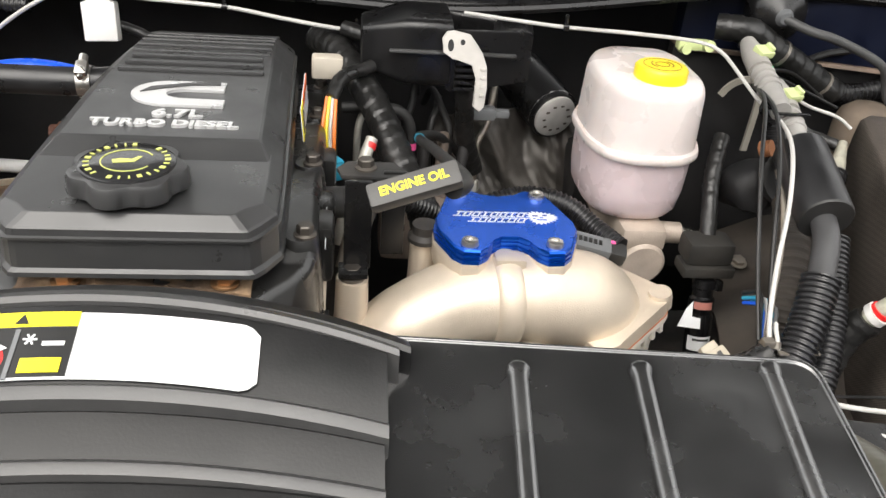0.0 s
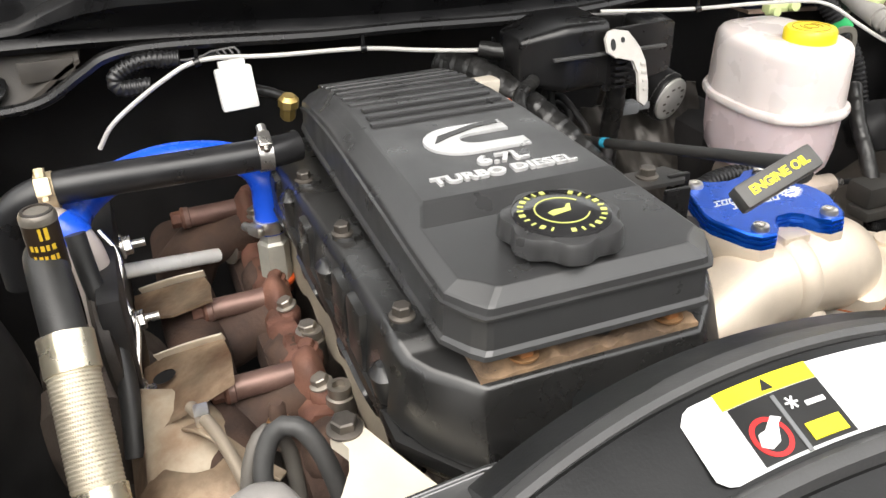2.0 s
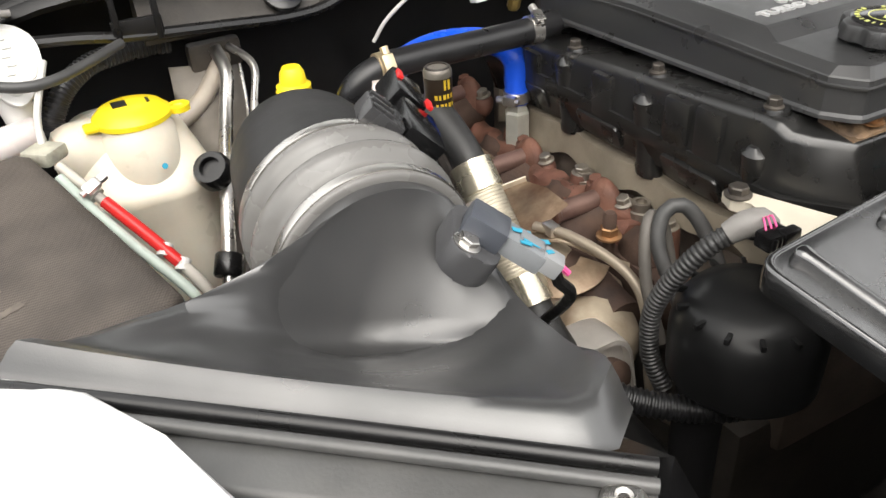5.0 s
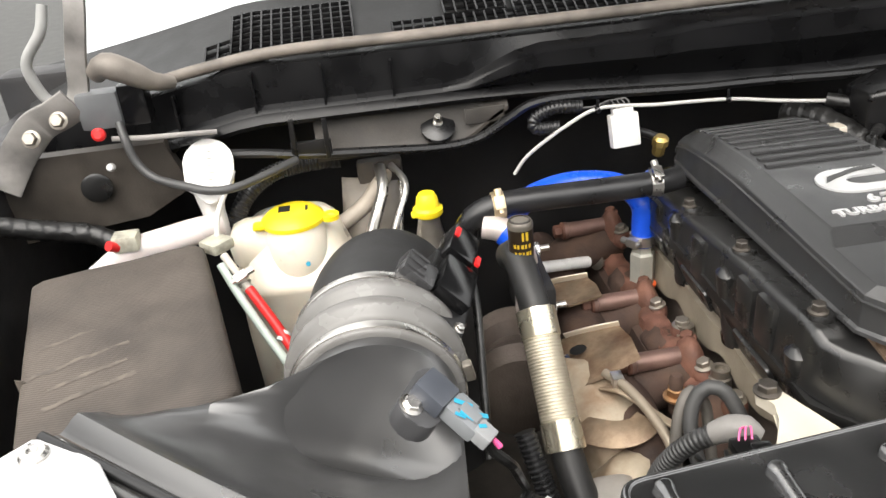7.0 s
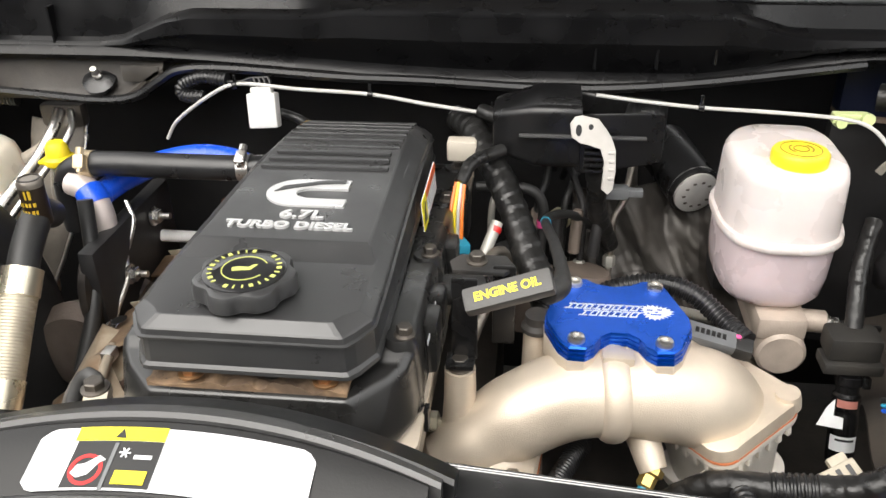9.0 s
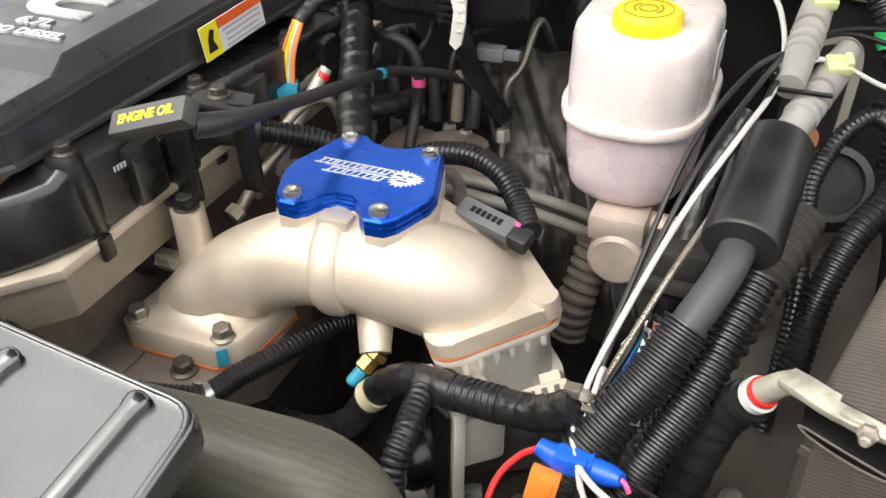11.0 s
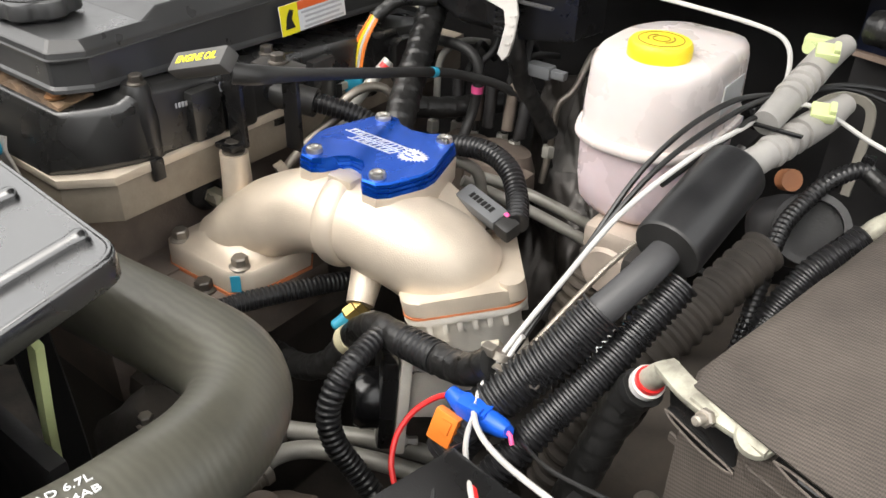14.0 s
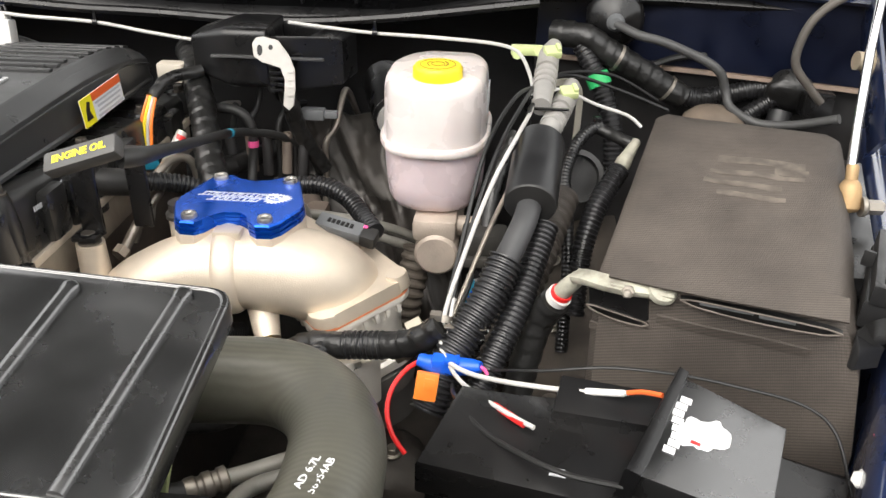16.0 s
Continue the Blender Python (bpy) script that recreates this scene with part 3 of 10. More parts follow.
part("pane", bm, glass, shield)
wiper = thing("wiper_arm", "black wiper arm lying along the windshield base", "wiper", (-0.6, 1.22, 1.65))
bm = B()
tube(bm, [(-1.0, 1.27, 1.665), (-0.85, 1.225, 1.67), (-0.66, 1.225, 1.675), (-0.5, 1.24, 1.685), (-0.2, 1.25, 1.69), (-0.1, 1.25, 1.69)], 0.008, 8)
part("blade", bm, BLACK, wiper)
bm = B()
tube(bm, [(-0.72, 1.225, 1.677), (-0.66, 1.223, 1.68), (-0.6, 1.225, 1.678)], [0.012, 0.019, 0.012], 12)
tube(bm, [(-0.63, 1.225, 1.676), (-0.57, 1.205, 1.66), (-0.53, 1.2, 1.645)], 0.005, 8)
part("arm", bm, BLACK, wiper)

# raised hood behind and above the bay
bm = B()
rings(bm, [[(-0.72, 1.24, 1.86), (0.9, 1.24, 1.86), (0.86, 0.3, 2.78), (-0.38, 0.3, 2.78)], [(-0.72, 1.28, 1.88), (0.9, 1.28, 1.88), (0.86, 0.34, 2.82), (-0.38, 0.34, 2.82)]])
solo("hood", bm, mat("hood_liner", (0.02, 0.02, 0.022), 0.8, var=0.2), "raised hood with a dark insulated underside", "hood", kind="structure")

# ledge below the cowl with clips
ledge = thing("cowl_ledge", "dull steel ledge with a clip stud below the cowl", "ledge", (-0.5, 1.02, 1.44), kind="structure")
bm = B()
lps = []
for i in range(21):
    x = -0.675 + 0.245 * i / 20
    up = 0.04 * bump_step(x, -0.5, -0.42)
    lps.append([(x, 1.03, 1.503), (x, 1.005, 1.498), (x, 0.998, 1.46 + up), (x, 0.99, 1.452 + up), (x, 0.99, 1.447 + up), (x, 1.04, 1.447 + up)])
rings(bm, lps)
part("ledge_plate", bm, mat("dusty_steel_ledge", (0.03, 0.026, 0.022), 0.6, var=0.25, bump=0.2, dust=0.35, dustcol=(0.14, 0.12, 0.1)), ledge)
bm = B()
tube(bm, [(-0.8, 0.99, 1.475), (-0.74, 0.985, 1.47), (-0.69, 0.982, 1.463), (-0.6, 0.984, 1.455), (-0.52, 0.985, 1.449), (-0.47, 0.984, 1.455), (-0.43, 0.98, 1.478), (-0.4, 0.978, 1.493), (-0.34, 0.98, 1.495), (-0.2, 0.98, 1.487), (-0.1, 0.982, 1.484), (0.06, 0.982, 1.478), (0.2, 0.982, 1.486), (0.4, 0.99, 1.51)], 0.006, 8)
part("edge_trim", bm, BLACK, ledge)
bm = B()
for q in ((-0.70, 0.978, 1.485), (-0.66, 0.978, 1.482)):
    box(bm, q, (0.006, 0.008, 0.05), None, 0.001)
box(bm, (-0.68, 0.98, 1.47), (0.05, 0.006, 0.02), None, 0.001)
part("square_bracket", bm, BLACK, ledge)
bm = B()
lathe(bm, [(0.022, 0), (0.022, 0.006), (0.012, 0.01)], aim((-0.52, 1.0, 1.468), (0, -0.6, 0.8)), 20)
part("grommet", bm, BLACK, ledge)
bolt(ledge, (-0.52, 0.995, 1.478), (0, -0.6, 0.8), 0.005, 0.014, STEEL, "stud", "bright threaded stud")
bm = B()
box(bm, (-0.46, 0.992, 1.482), (0.05, 0.004, 0.02), bevel=0.001)
part("seam_patch", bm, FOIL, ledge)

# blue fender and the black headlamp mount beside the battery
fen = thing("fender", "glossy dark blue front fender", "fender", (0.8, 0.3, 1.0), kind="structure")


def fender_x(y):
    return 0.638 + 0.41 * (y - 0.399) if y < 0.49 else 0.675 + 0.27 * (y - 0.49)


bm = B()
lps = []
for i in range(27):
    y = -0.2 + 1.3 * i / 26
    x, z = fender_x(y), 1.352 + 0.07 * (y - 0.4)
    lps.append([(x - 0.004, y, 1.0), (x - 0.003, y, z - 0.03), (x, y, z - 0.006), (x + 0.006, y, z), (x + 0.012, y, z + 0.001), (x + 0.015, y, z - 0.001), (x + 0.018, y, z - 0.001), (x + 0.022, y, z + 0.003), (x + 0.06, y, z + 0.012), (x + 0.12, y, z + 0.016), (x + 0.25, y, z), (x + 0.32, y, z - 0.05), (x + 0.36, y, z - 0.2), (x + 0.36, y, 1.0)])
rings(bm, lps)
part("panel", bm, PAINT, fen, sharp=50)
side = thing("wall_firewall_side", "dark navy painted firewall side with a brown seam ledge", "wall", (0.6, 0.98, 1.2), kind="structure")
bm = B()
SX = ((0.4, 1.04), (0.47, 1.022), (0.536, 1.004), (0.62, 0.98), (0.691, 0.958), (0.76, 0.935), (0.8, 0.92))
rings(bm, [[(x, y, 1.436), (x, y + 0.002, 1.535), (x, y + 0.03, 1.535), (x, y + 0.03, 1.436)] for x, y in SX])
part("painted_panel", bm, NAVY, side)
bm = B()
rings(bm, [[(x, y - 0.008, 1.431), (x, y - 0.006, 1.4355), (x, y + 0.03, 1.4355), (x, y + 0.03, 1.431)] for x, y in SX])
part("seam_ledge", bm, mat("brown_seam", (0.16, 0.11, 0.08), 0.6, var=0.3, bump=0.2, dust=0.3), side, "brown seam ledge")
bm = B()
rings(bm, [[(x, y + 0.01, 1.1), (x, y + 0.012, 1.431), (x, y + 0.03, 1.431), (x, y + 0.03, 1.1)] for x, y in SX])
part("lower_panel", bm, DARK, side)
bm = B()
rings(bm, [[(x, y - 0.012, 1.534), (x, y - 0.01, 1.541), (x, y + 0.02, 1.547), (x, y + 0.14, 1.575), (x, y + 0.14, 1.56), (x, y - 0.008, 1.53)] for x, y in SX if x > 0.5])
part("painted_flange", bm, PAINT, side, "dark blue painted flange", sharp=50)


# ---- engine ----
ENGRAVE = mat("engraved_silver", (0.7, 0.72, 0.75), 0.4, metal=0.3, var=0.15)
eng = thing("engine_block", "dusty tan and grey cast engine block and head", "engine", (-0.16, 0.72, 0.95))
bm = B()
HEADOUT = [(-0.257, 0.99), (-0.257, 0.52), (-0.225, 0.475), (-0.2, 0.46), (-0.076, 0.457), (-0.044, 0.492), (-0.044, 0.99)]
prism(bm, HEADOUT, 1.318, 1.356, bevel=0.002)
part("cylinder_head", bm, mat("dusty_tan_head", (0.3, 0.255, 0.2), 0.55, metal=0.1, var=0.25, bump=0.2, bscale=300, dust=0.6, dustcol=(0.16, 0.12, 0.085), dscale=12), eng, "tan painted cylinder head rail")
bm = B()
prism(bm, [(x + (0.0035 if x > -0.15 else -0.0035), y - (0.0035 if y < 0.6 else 0)) for x, y in HEADOUT], 1.356, 1.3645, bevel=0.0015)
part("head_lip", bm, mat("bright_lip", (0.6, 0.52, 0.42), 0.4, metal=0.3, var=0.15, bump=0.2), eng, "bright machined lip")
for y in (0.531, 0.76):
    bm = B()
    box(bm, (-0.0395, y, 1.356), (0.004, 0.012, 0.02), None, 0.001)
    part("strap", bm, BLACK, eng, "black clip strap")
bm = B()
lathe(bm, [(0.017, 0), (0.018, 0.004), (0.018, 0.014), (0.014, 0.018), (0.012, 0.022)], aim((-0.086, 0.602, 1.289), (1, -0.05, 0.06)), 20)
part("hex_plug", bm, DARK, eng, "black hexagonal plug")
bm = B()
lathe(bm, [(0.0098, 0), (0.0098, 0.026), (0.004, 0.0265), (0.004, 0.045)], aim((-0.066, 0.601, 1.2902), (1, -0.05, 0.06)), 6)
part("fitting", bm, mat("pale_nickel_hex", (0.62, 0.58, 0.46), 0.3, metal=0.5, var=0.1), eng, "pale hexagonal fitting", sharp=20)
bm = B()
ribbon(bm, [(-0.145, 0.452, 1.385), (-0.142, 0.448, 1.372), (-0.136, 0.45, 1.355), (-0.128, 0.452, 1.33)], 0.014, 0.003, (0, 1, 0))
fs = part("lifting_tab", bm, PLAINALU, eng, "grey steel tab")
bolt(fs, (-0.149, 0.447, 1.376), (0, -1, 0.1), 0.0065, 0.009, TEAL)
bm = B()
box(bm, (-0.1715, 0.735, 1.2), (0.168, 0.53, 0.236), bevel=0.01)
part("head_casting", bm, GREYCAST, eng, "dark grey dusty casting")
bm = B()
box(bm, (-0.15, 0.78, 1.0), (0.3, 0.6, 0.24), bevel=0.02)
part("block", bm, LIFTEDDARK, eng)
# casting ledge in front of the intake
bm = B()
prism(bm, [(-0.16, 0.5), (-0.075, 0.475), (-0.04, 0.478), (0.02, 0.52), (0.055, 0.56), (0.055, 0.64), (-0.05, 0.66), (-0.16, 0.6)], 1.2, 1.243, bevel=0.004)
box(bm, (-0.062, 0.515, 1.2445), (0.04, 0.045, 0.003), None, 0.001)
part("intake_ledge", bm, GREYCAST, eng, "rough grey cast intake ledge")
bolt(eng, (0.002, 0.53, 1.243), r=0.0085, h=0.012)
# scalloped tan gasket rail on the manifold side
bm = B()
lps = []
for i in range(81):
    y = 0.47 + 0.49 * i / 80
    low = 0.014 * (0.5 + 0.5 * math.cos((y - 0.56) / 0.125 * 2 * math.pi)) ** 2
    lps.append([(-0.27, y, 1.283 + low - 0.05 * (y - 0.5)), (-0.268, y, 1.309 + low * 0.4), (-0.25, y, 1.312), (-0.25, y, 1.265)])
rings(bm, lps)
part("gasket_rail", bm, mat("grey_tan_casting", (0.3, 0.26, 0.2), 0.5, metal=0.15, var=0.25, bump=0.3, dust=0.4), eng)

vcl = thing("engine_lower_cover", "black plastic lower valve cover with bolt towers", "engine cover", (-0.16, 0.72, 1.355))
SL = -0.09


def zs(y):
    return SL * (y - 0.54)


bm = B()
lps = []
for y, inset, z1, back in ((0.473, 0.039, 1.408, 0.018), (0.475, 0.037, 1.414, 0.018), (0.486, 0.026, 1.416, 0.017), (0.5, 0.012, 1.418, 0.012), (0.514, 0.003, 1.42, 0.005), (0.524, 0.0, 1.426, 0.0), (0.54, 0, 1.428, 0), (0.7, 0, 1.4136, 0), (0.9, 0, 1.3956, 0), (0.95, 0.004, 1.391, 0), (0.965, 0.02, 1.38, 0)):
    z0 = 1.362 + zs(y) * 0.6 if y > 0.52 else 1.364
    xl, xr = -0.279 + inset, -0.043 - inset
    lps.append([(xl + 0.004, y - back, z0), (xl, y - back, z0 + 0.006), (xl + 0.004, y, z1 - 0.006), (xl + 0.009, y, z1), (xr - 0.009, y, z1), (xr - 0.004, y, z1 - 0.006), (xr, y - back, z0 + 0.006), (xr - 0.004, y - back, z0)])
rings(bm, lps)
soften(bm, 0.002, 20)
part("body", bm, LOWCOVER, vcl)
# deep skirt on the manifold side with bolt columns and pads
bm = B()
sk = [(-0.2815, 0.97), (-0.2815, 0.503), (-0.249, 0.458), (-0.2, 0.4555), (-0.2, 0.462), (-0.246, 0.464), (-0.275, 0.507), (-0.275, 0.97)]
rings(bm, [[(x + dx * (1 if x < -0.21 else 0.2), y + dx * 0.8 * (y < 0.6), z if y > 0.51 else z + (1.368 - z) * 0.42) for x, y in sk] for dx, z in ((0.014, 1.311), (0.013, 1.316), (0.003, 1.345), (0.0, 1.352), (0.0, 1.368))])
part("skirt", bm, LOWCOVER, vcl)
for y in (0.539, 0.679, 0.81, 0.93):
    bm = B()
    lathe(bm, [(0.0165, 0.0), (0.0165, 0.008), (0.0145, 0.011), (0.014, 0.05), (0.0125, 0.084), (0.004, 0.09)], aim((-0.262, y, 1.311), (-0.016, 0, 0.09), (0, 1, 0)) @ Matrix.Diagonal((1, 0.7, 1, 1)), 20)
    part("bolt_column", bm, LOWCOVER, vcl)
for y, w in ((0.608, 0.075), (0.745, 0.07), (0.87, 0.06)):
    bm = B()
    prism(bm, oblong(w / 2, 0.014, 0.006), -0.002, 0.003, aim((-0.2755, y, 1.34), (-0.93, 0, -0.37), (0, 1, 0)), 0.0015)
    pd = part("skirt_pad", bm, LOWCOVER, vcl)
    bm = B()
    for k in range(5):
        box(bm, (0.008 * (k - 2), 0, 0.0032), (0.005, 0.006, 0.0006), aim((-0.2765, y, 1.344), (-0.93, 0, -0.37), (0, 1, 0)))
    part("print", bm, GREYPLASTIC, pd)
# towers with bolts down both flanks, webs between
for side, xs in ((-1, -0.262), (1, -0.055)):
    for y in ((0.539, 0.679, 0.81, 0.93) if side < 0 else (0.535, 0.681, 0.82, 0.93)):
        bm = B()
        lathe(bm, [(0.0175, 1.36 + zs(y)), (0.0165, 1.4 + zs(y)), (0.0135, 1.424 + zs(y)), (0.0105, 1.4315 + zs(y))], Matrix.Translation((xs - 0.004 * -side * -1, y, 0)), 18)
        tw = part("bolt_tower", bm, LOWCOVER, vcl)
        bolt(tw, (xs, y, 1.431 + zs(y)), r=0.0062, h=0.009)
    for y in (0.59, 0.63, 0.74, 0.87):
        bm = B()
        box(bm, (xs + side * 0.012, y, 1.395 + zs(y)), (0.016, 0.034, 0.05), bevel=0.006)
        part("flank_pad", bm, LOWCOVER, vcl)
bm = B()
lps = []
for i in range(49):
    x = -0.236 + 0.148 * i / 48
    lp = []
    for j in range(11):
        y = 0.479 + 0.036 * j / 10
        p = Vector((x, y, 0))
        lp.append((x, y, 1.418 + 0.009 * noise.noise(p * 45) + 0.004 * noise.noise(p * 120) + 0.12 * (y - 0.48)))
    lps.append(lp + [(x, 0.515, 1.4), (x, 0.479, 1.4)])
rings(bm, lps)
part("end_casting", bm, RUSTFLAT, vcl, "rust and dust coated end casting")
for x in (-0.205, -0.105):
    bolt(vcl, (x, 0.488, 1.421), r=0.007, h=0.008, m=COPPER)

vc = thing("valve_cover", "black plastic engine cover with raised silver lettering", "engine cover", (-0.16, 0.7, 1.43))
# side stations: y, left, right, edge height
STA = [(0.505, -0.2475, -0.0715, 1.4655), (0.53, -0.2475, -0.0715, 1.4657), (0.565, -0.247, -0.072, 1.466), (0.62, -0.2455, -0.0735, 1.4665), (0.68, -0.244, -0.075, 1.4665), (0.74, -0.2425, -0.0765, 1.466),
       (0.79, -0.241, -0.078, 1.4635), (0.84, -0.24, -0.079, 1.459), (0.885, -0.238, -0.081, 1.4515), (0.915, -0.236, -0.083, 1.443), (0.932, -0.23, -0.09, 1.43)]
FRONT = [(0.488, -0.2375, -0.0815), (0.4805, -0.2315, -0.0875), (0.4795, -0.2275, -0.0915)]


def cover_loop(off, dz, base=None):
    """One level of the cover's wall: the front, then up one flank and down the other."""
    lf = [(xl + off, y + off, 1.4655) for y, xl, xr in FRONT[::-1]] + [(xl + off, y, ze) for y, xl, xr, ze in STA]
    rt = [(xr - off, y + off, 1.4655) for y, xl, xr in FRONT[::-1]] + [(xr - off, y, ze) for y, xl, xr, ze in STA]
    return [(x, y, z + dz if base is None else base - 0.04 * (y - 0.48)) for x, y, z in lf + rt[::-1]]


bm = B()
lps = [cover_loop(0.002, 0, 1.431), cover_loop(-0.0035, 0, 1.4315), cover_loop(-0.003, 0, 1.4345), cover_loop(-0.001, 0, 1.437), cover_loop(-0.0002, -0.0085), cover_loop(-0.0024, -0.008), cover_loop(-0.0026, -0.0062), cover_loop(-0.0006, -0.0056), cover_loop(0.0, -0.0012), cover_loop(0.001, 0.0), cover_loop(0.0085, 0.0062), cover_loop(0.0095, 0.0066)]
rings(bm, lps, cap0=False, cap1=False)
bm.verts.ensure_lookup_table()
n = len(lps[0])
top = [bm.verts[i] for i in range(len(bm.verts) - n, len(bm.verts))]
for i in range(n // 2 - 1):
    bm.faces.new((top[i], top[i + 1], top[n - 2 - i], top[n - 1 - i]))
part("shell", bm, COVER, vc, sharp=9)
# raised emblem panel on the flat top
bm = B()
lps = []
for y, i0, i1, h in ((0.5665, 0.0085, 0.0095, 0.0005), (0.57, 0.0085, 0.0105, 0.0014), (0.5855, 0.0085, 0.0155, 0.0066), (0.589, 0.0085, 0.017, 0.0074), (0.65, 0.0085, 0.017, 0.0076), (0.72, 0.0085, 0.017, 0.0076), (0.78, 0.0085, 0.017, 0.0076), (0.84, 0.0085, 0.017, 0.0075), (0.885, 0.0085, 0.017, 0.0065), (0.915, 0.009, 0.018, 0.0045), (0.93, 0.012, 0.02, 0.001)):
    k = next((j for j in range(len(STA) - 2) if STA[j + 1][0] >= y), len(STA) - 2)
    f = (y - STA[k][0]) / (STA[k + 1][0] - STA[k][0])
    xl, xr, ze = (STA[k][c] * (1 - f) + STA[k + 1][c] * f for c in (1, 2, 3))
    ze += 0.0062
    lps.append([(xl + i0, y, ze - 0.004), (xl + i0 - 0.001, y, ze - 0.0008), (xl + i1 - 0.001, y, ze + h - 0.001), (xl + i1 + 0.001, y, ze + h), (xr - i1 - 0.001, y, ze + h), (xr - i1 + 0.001, y, ze + h - 0.001), (xr - i0 + 0.001, y, ze - 0.0008), (xr - i0, y, ze - 0.004)])
rings(bm, lps)
part("raised_panel", bm, COVER, vc, sharp=5)
for k in range(3):
    y = 0.728 + 0.019 * k
    bm = B()
    box(bm, (-0.1595, y, 1.4808 - 0.03 * max(0, y - 0.74)), (0.122 - 0.004 * k, 0.0085, 0.0036), bevel=0.0016)
    part("ridge", bm, COVER, vc)
for k in range(6):
    y = 0.79 + 0.0215 * k
    bm = B()
    box(bm, (-0.1595, y, 1.4772 - 0.0006 * k - 0.00052 * k * k), (0.124, 0.0135, 0.003), Matrix.Translation((0, y, 1.476)) @ Matrix.Rotation(-0.1 - 0.03 * k, 4, "X") @ Matrix.Translation((0, -y, -1.476)), 0.0013)
    part("ridge", bm, COVER, vc)
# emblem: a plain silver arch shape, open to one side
bm = B()
out = [(-0.029 - 0.0 + 0.001, 0.019)]
pts = []
for i in range(13):
    a = radians(90 + 180 * i / 12)
    pts.append((-0.006 + 0.027 * math.cos(a), 0.022 * math.sin(a)))
inn = []
for i in range(9):
    a = radians(270 - 180 * i / 8)
    inn.append((0.004 + 0.012 * math.cos(a), -0.002 + 0.0085 * math.sin(a)))
poly = [(0.034, 0.022)] + pts + [(0.037, -0.022), (0.037, -0.0105)] + inn + [(0.034, 0.0065)]
prism(bm, poly, 0, 0.003, Matrix.Translation((-0.162, 0.67, 1.4797)) @ Matrix.Diagonal((1.06, 1.18, 1, 1)), bevel=0.0006)
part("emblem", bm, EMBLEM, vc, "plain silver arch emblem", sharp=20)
bm = B()
prism(bm, [(-0.026, -0.003), (-0.02, 0.007), (0.012, 0.018), (0.03, 0.019), (0.03, 0.0145), (0.01, 0.012), (-0.012, 0.004)], 0, 0.0008, Matrix.Translation((-0.162, 0.671, 1.4829)) @ Matrix.Diagonal((1.06, 1.18, 1, 1)))
part("emblem_inlay", bm, EMBDARK, vc)
words("lettering", "TURBO DIESEL", 0.0142, Matrix.Translation((-0.1605, 0.609, 1.4808)), EMBLEM, vc, 0.0014, "raised silver lettering", 1.15, 0.0006)
words("lettering", "6.7L", 0.0185, Matrix.Translation((-0.1545, 0.6285, 1.4808)), EMBLEM, vc, 0.0014, "raised silver lettering", 1.2, 0.0006)

# faint print on the flank of the lower cover
for k in range(11):
    bm = B()
    box(bm, (-0.0415, 0.561 + 0.0035 * k, 1.4065 - 0.0003 * k), (0.0008, 0.0022 if k % 4 else 0.0012, 0.0045))
    part("print_bar", bm, PAPERGREY, vcl)
bm = B()
prism(bm, [(-0.004, -0.003), (0.0, 0.0), (0.005, -0.002), (0.003, 0.003), (0.004, 0.008), (0.0, 0.004), (-0.004, 0.006), (-0.002, 0.001)], 0, 0.0006, aim((-0.0417, 0.607, 1.406), (1, 0, 0), (0, 1, 0)))
part("print_mark", bm, PAPERGREY, vcl)

cap = thing("oil_filler_cap", "black scalloped oil filler cap with yellow ring print", "cap", (-0.166, 0.52, 1.471))
CAPM = Matrix.Translation((-0.166, 0.52, 0))
bm = B()
lathe(bm, [(0.026, 1.469), (0.026, 1.482)], CAPM, 40)
part("neck", bm, BLACK, cap)
bm = B()
lps = []
for z, r in ((1.4768, 0.034), (1.4762, 0.0375), (1.4775, 0.0385), (1.487, 0.0378), (1.4896, 0.0366), (1.4905, 0.0345), (1.4908, 0.0300)):
    lp = []
    for i in range(140):
        a = 2 * math.pi * i / 140 + 0.25
        k = 0.5 + 0.5 * math.cos(7 * a)
        rr = r - (0.0046 * (1 - k) ** 1.6 if r > 0.033 else 0)
        lp.append((-0.166 + rr * math.cos(a), 0.52 + rr * math.sin(a), z))
    lps.append(lp)
rings(bm, lps)
part("grip", bm, COVER, cap)
bm = B()
lathe(bm, [(0.0302, 1.4903), (0.0298, 1.4918), (0.0285, 1.4925), (0.014, 1.4929), (0, 1.493)], CAPM, 48)
part("top_disc", bm, mat("cap_gloss", (0.02, 0.02, 0.021), 0.13, var=0.15, bump=0.03, bscale=300), cap, "glossy printed top disc")
for k in range(26):
    if k in (4, 5, 17):
        continue
    a = radians(360 / 26 * k + 8)
    bm = B()
    box(bm, (0, 0, 0), (0.0012 if k % 3 else 0.0028, 0.0036, 0.0005), Matrix.Translation((-0.166 + 0.0248 * math.cos(a), 0.52 + 0.0248 * math.sin(a), 1.4929)) @ Matrix.Rotation(a + radians(90), 4, "Z"))
    part("ring_mark", bm, CAPYELLOW, cap)
bm = B()
lathe(bm, [(0.0158, 1.4928), (0.0158, 1.4932), (0.0166, 1.4932), (0.0166, 1.4926)], CAPM, 40, 30, 330)
part("ring_print", bm, CAPYELLOW, cap, "pale yellow printed ring")
bm = B()
prism(bm, [(-0.009, -0.002), (0.004, -0.0035), (0.0095, 0.003), (0.007, 0.0035), (0.003, 0.0005), (-0.004, 0.003), (-0.009, 0.0025)], 1.4928, 1.4934, CAPM @ Matrix.Rotation(0.3, 4, "Z"))
part("oil_can_mark", bm, CAPYELLOW, cap)

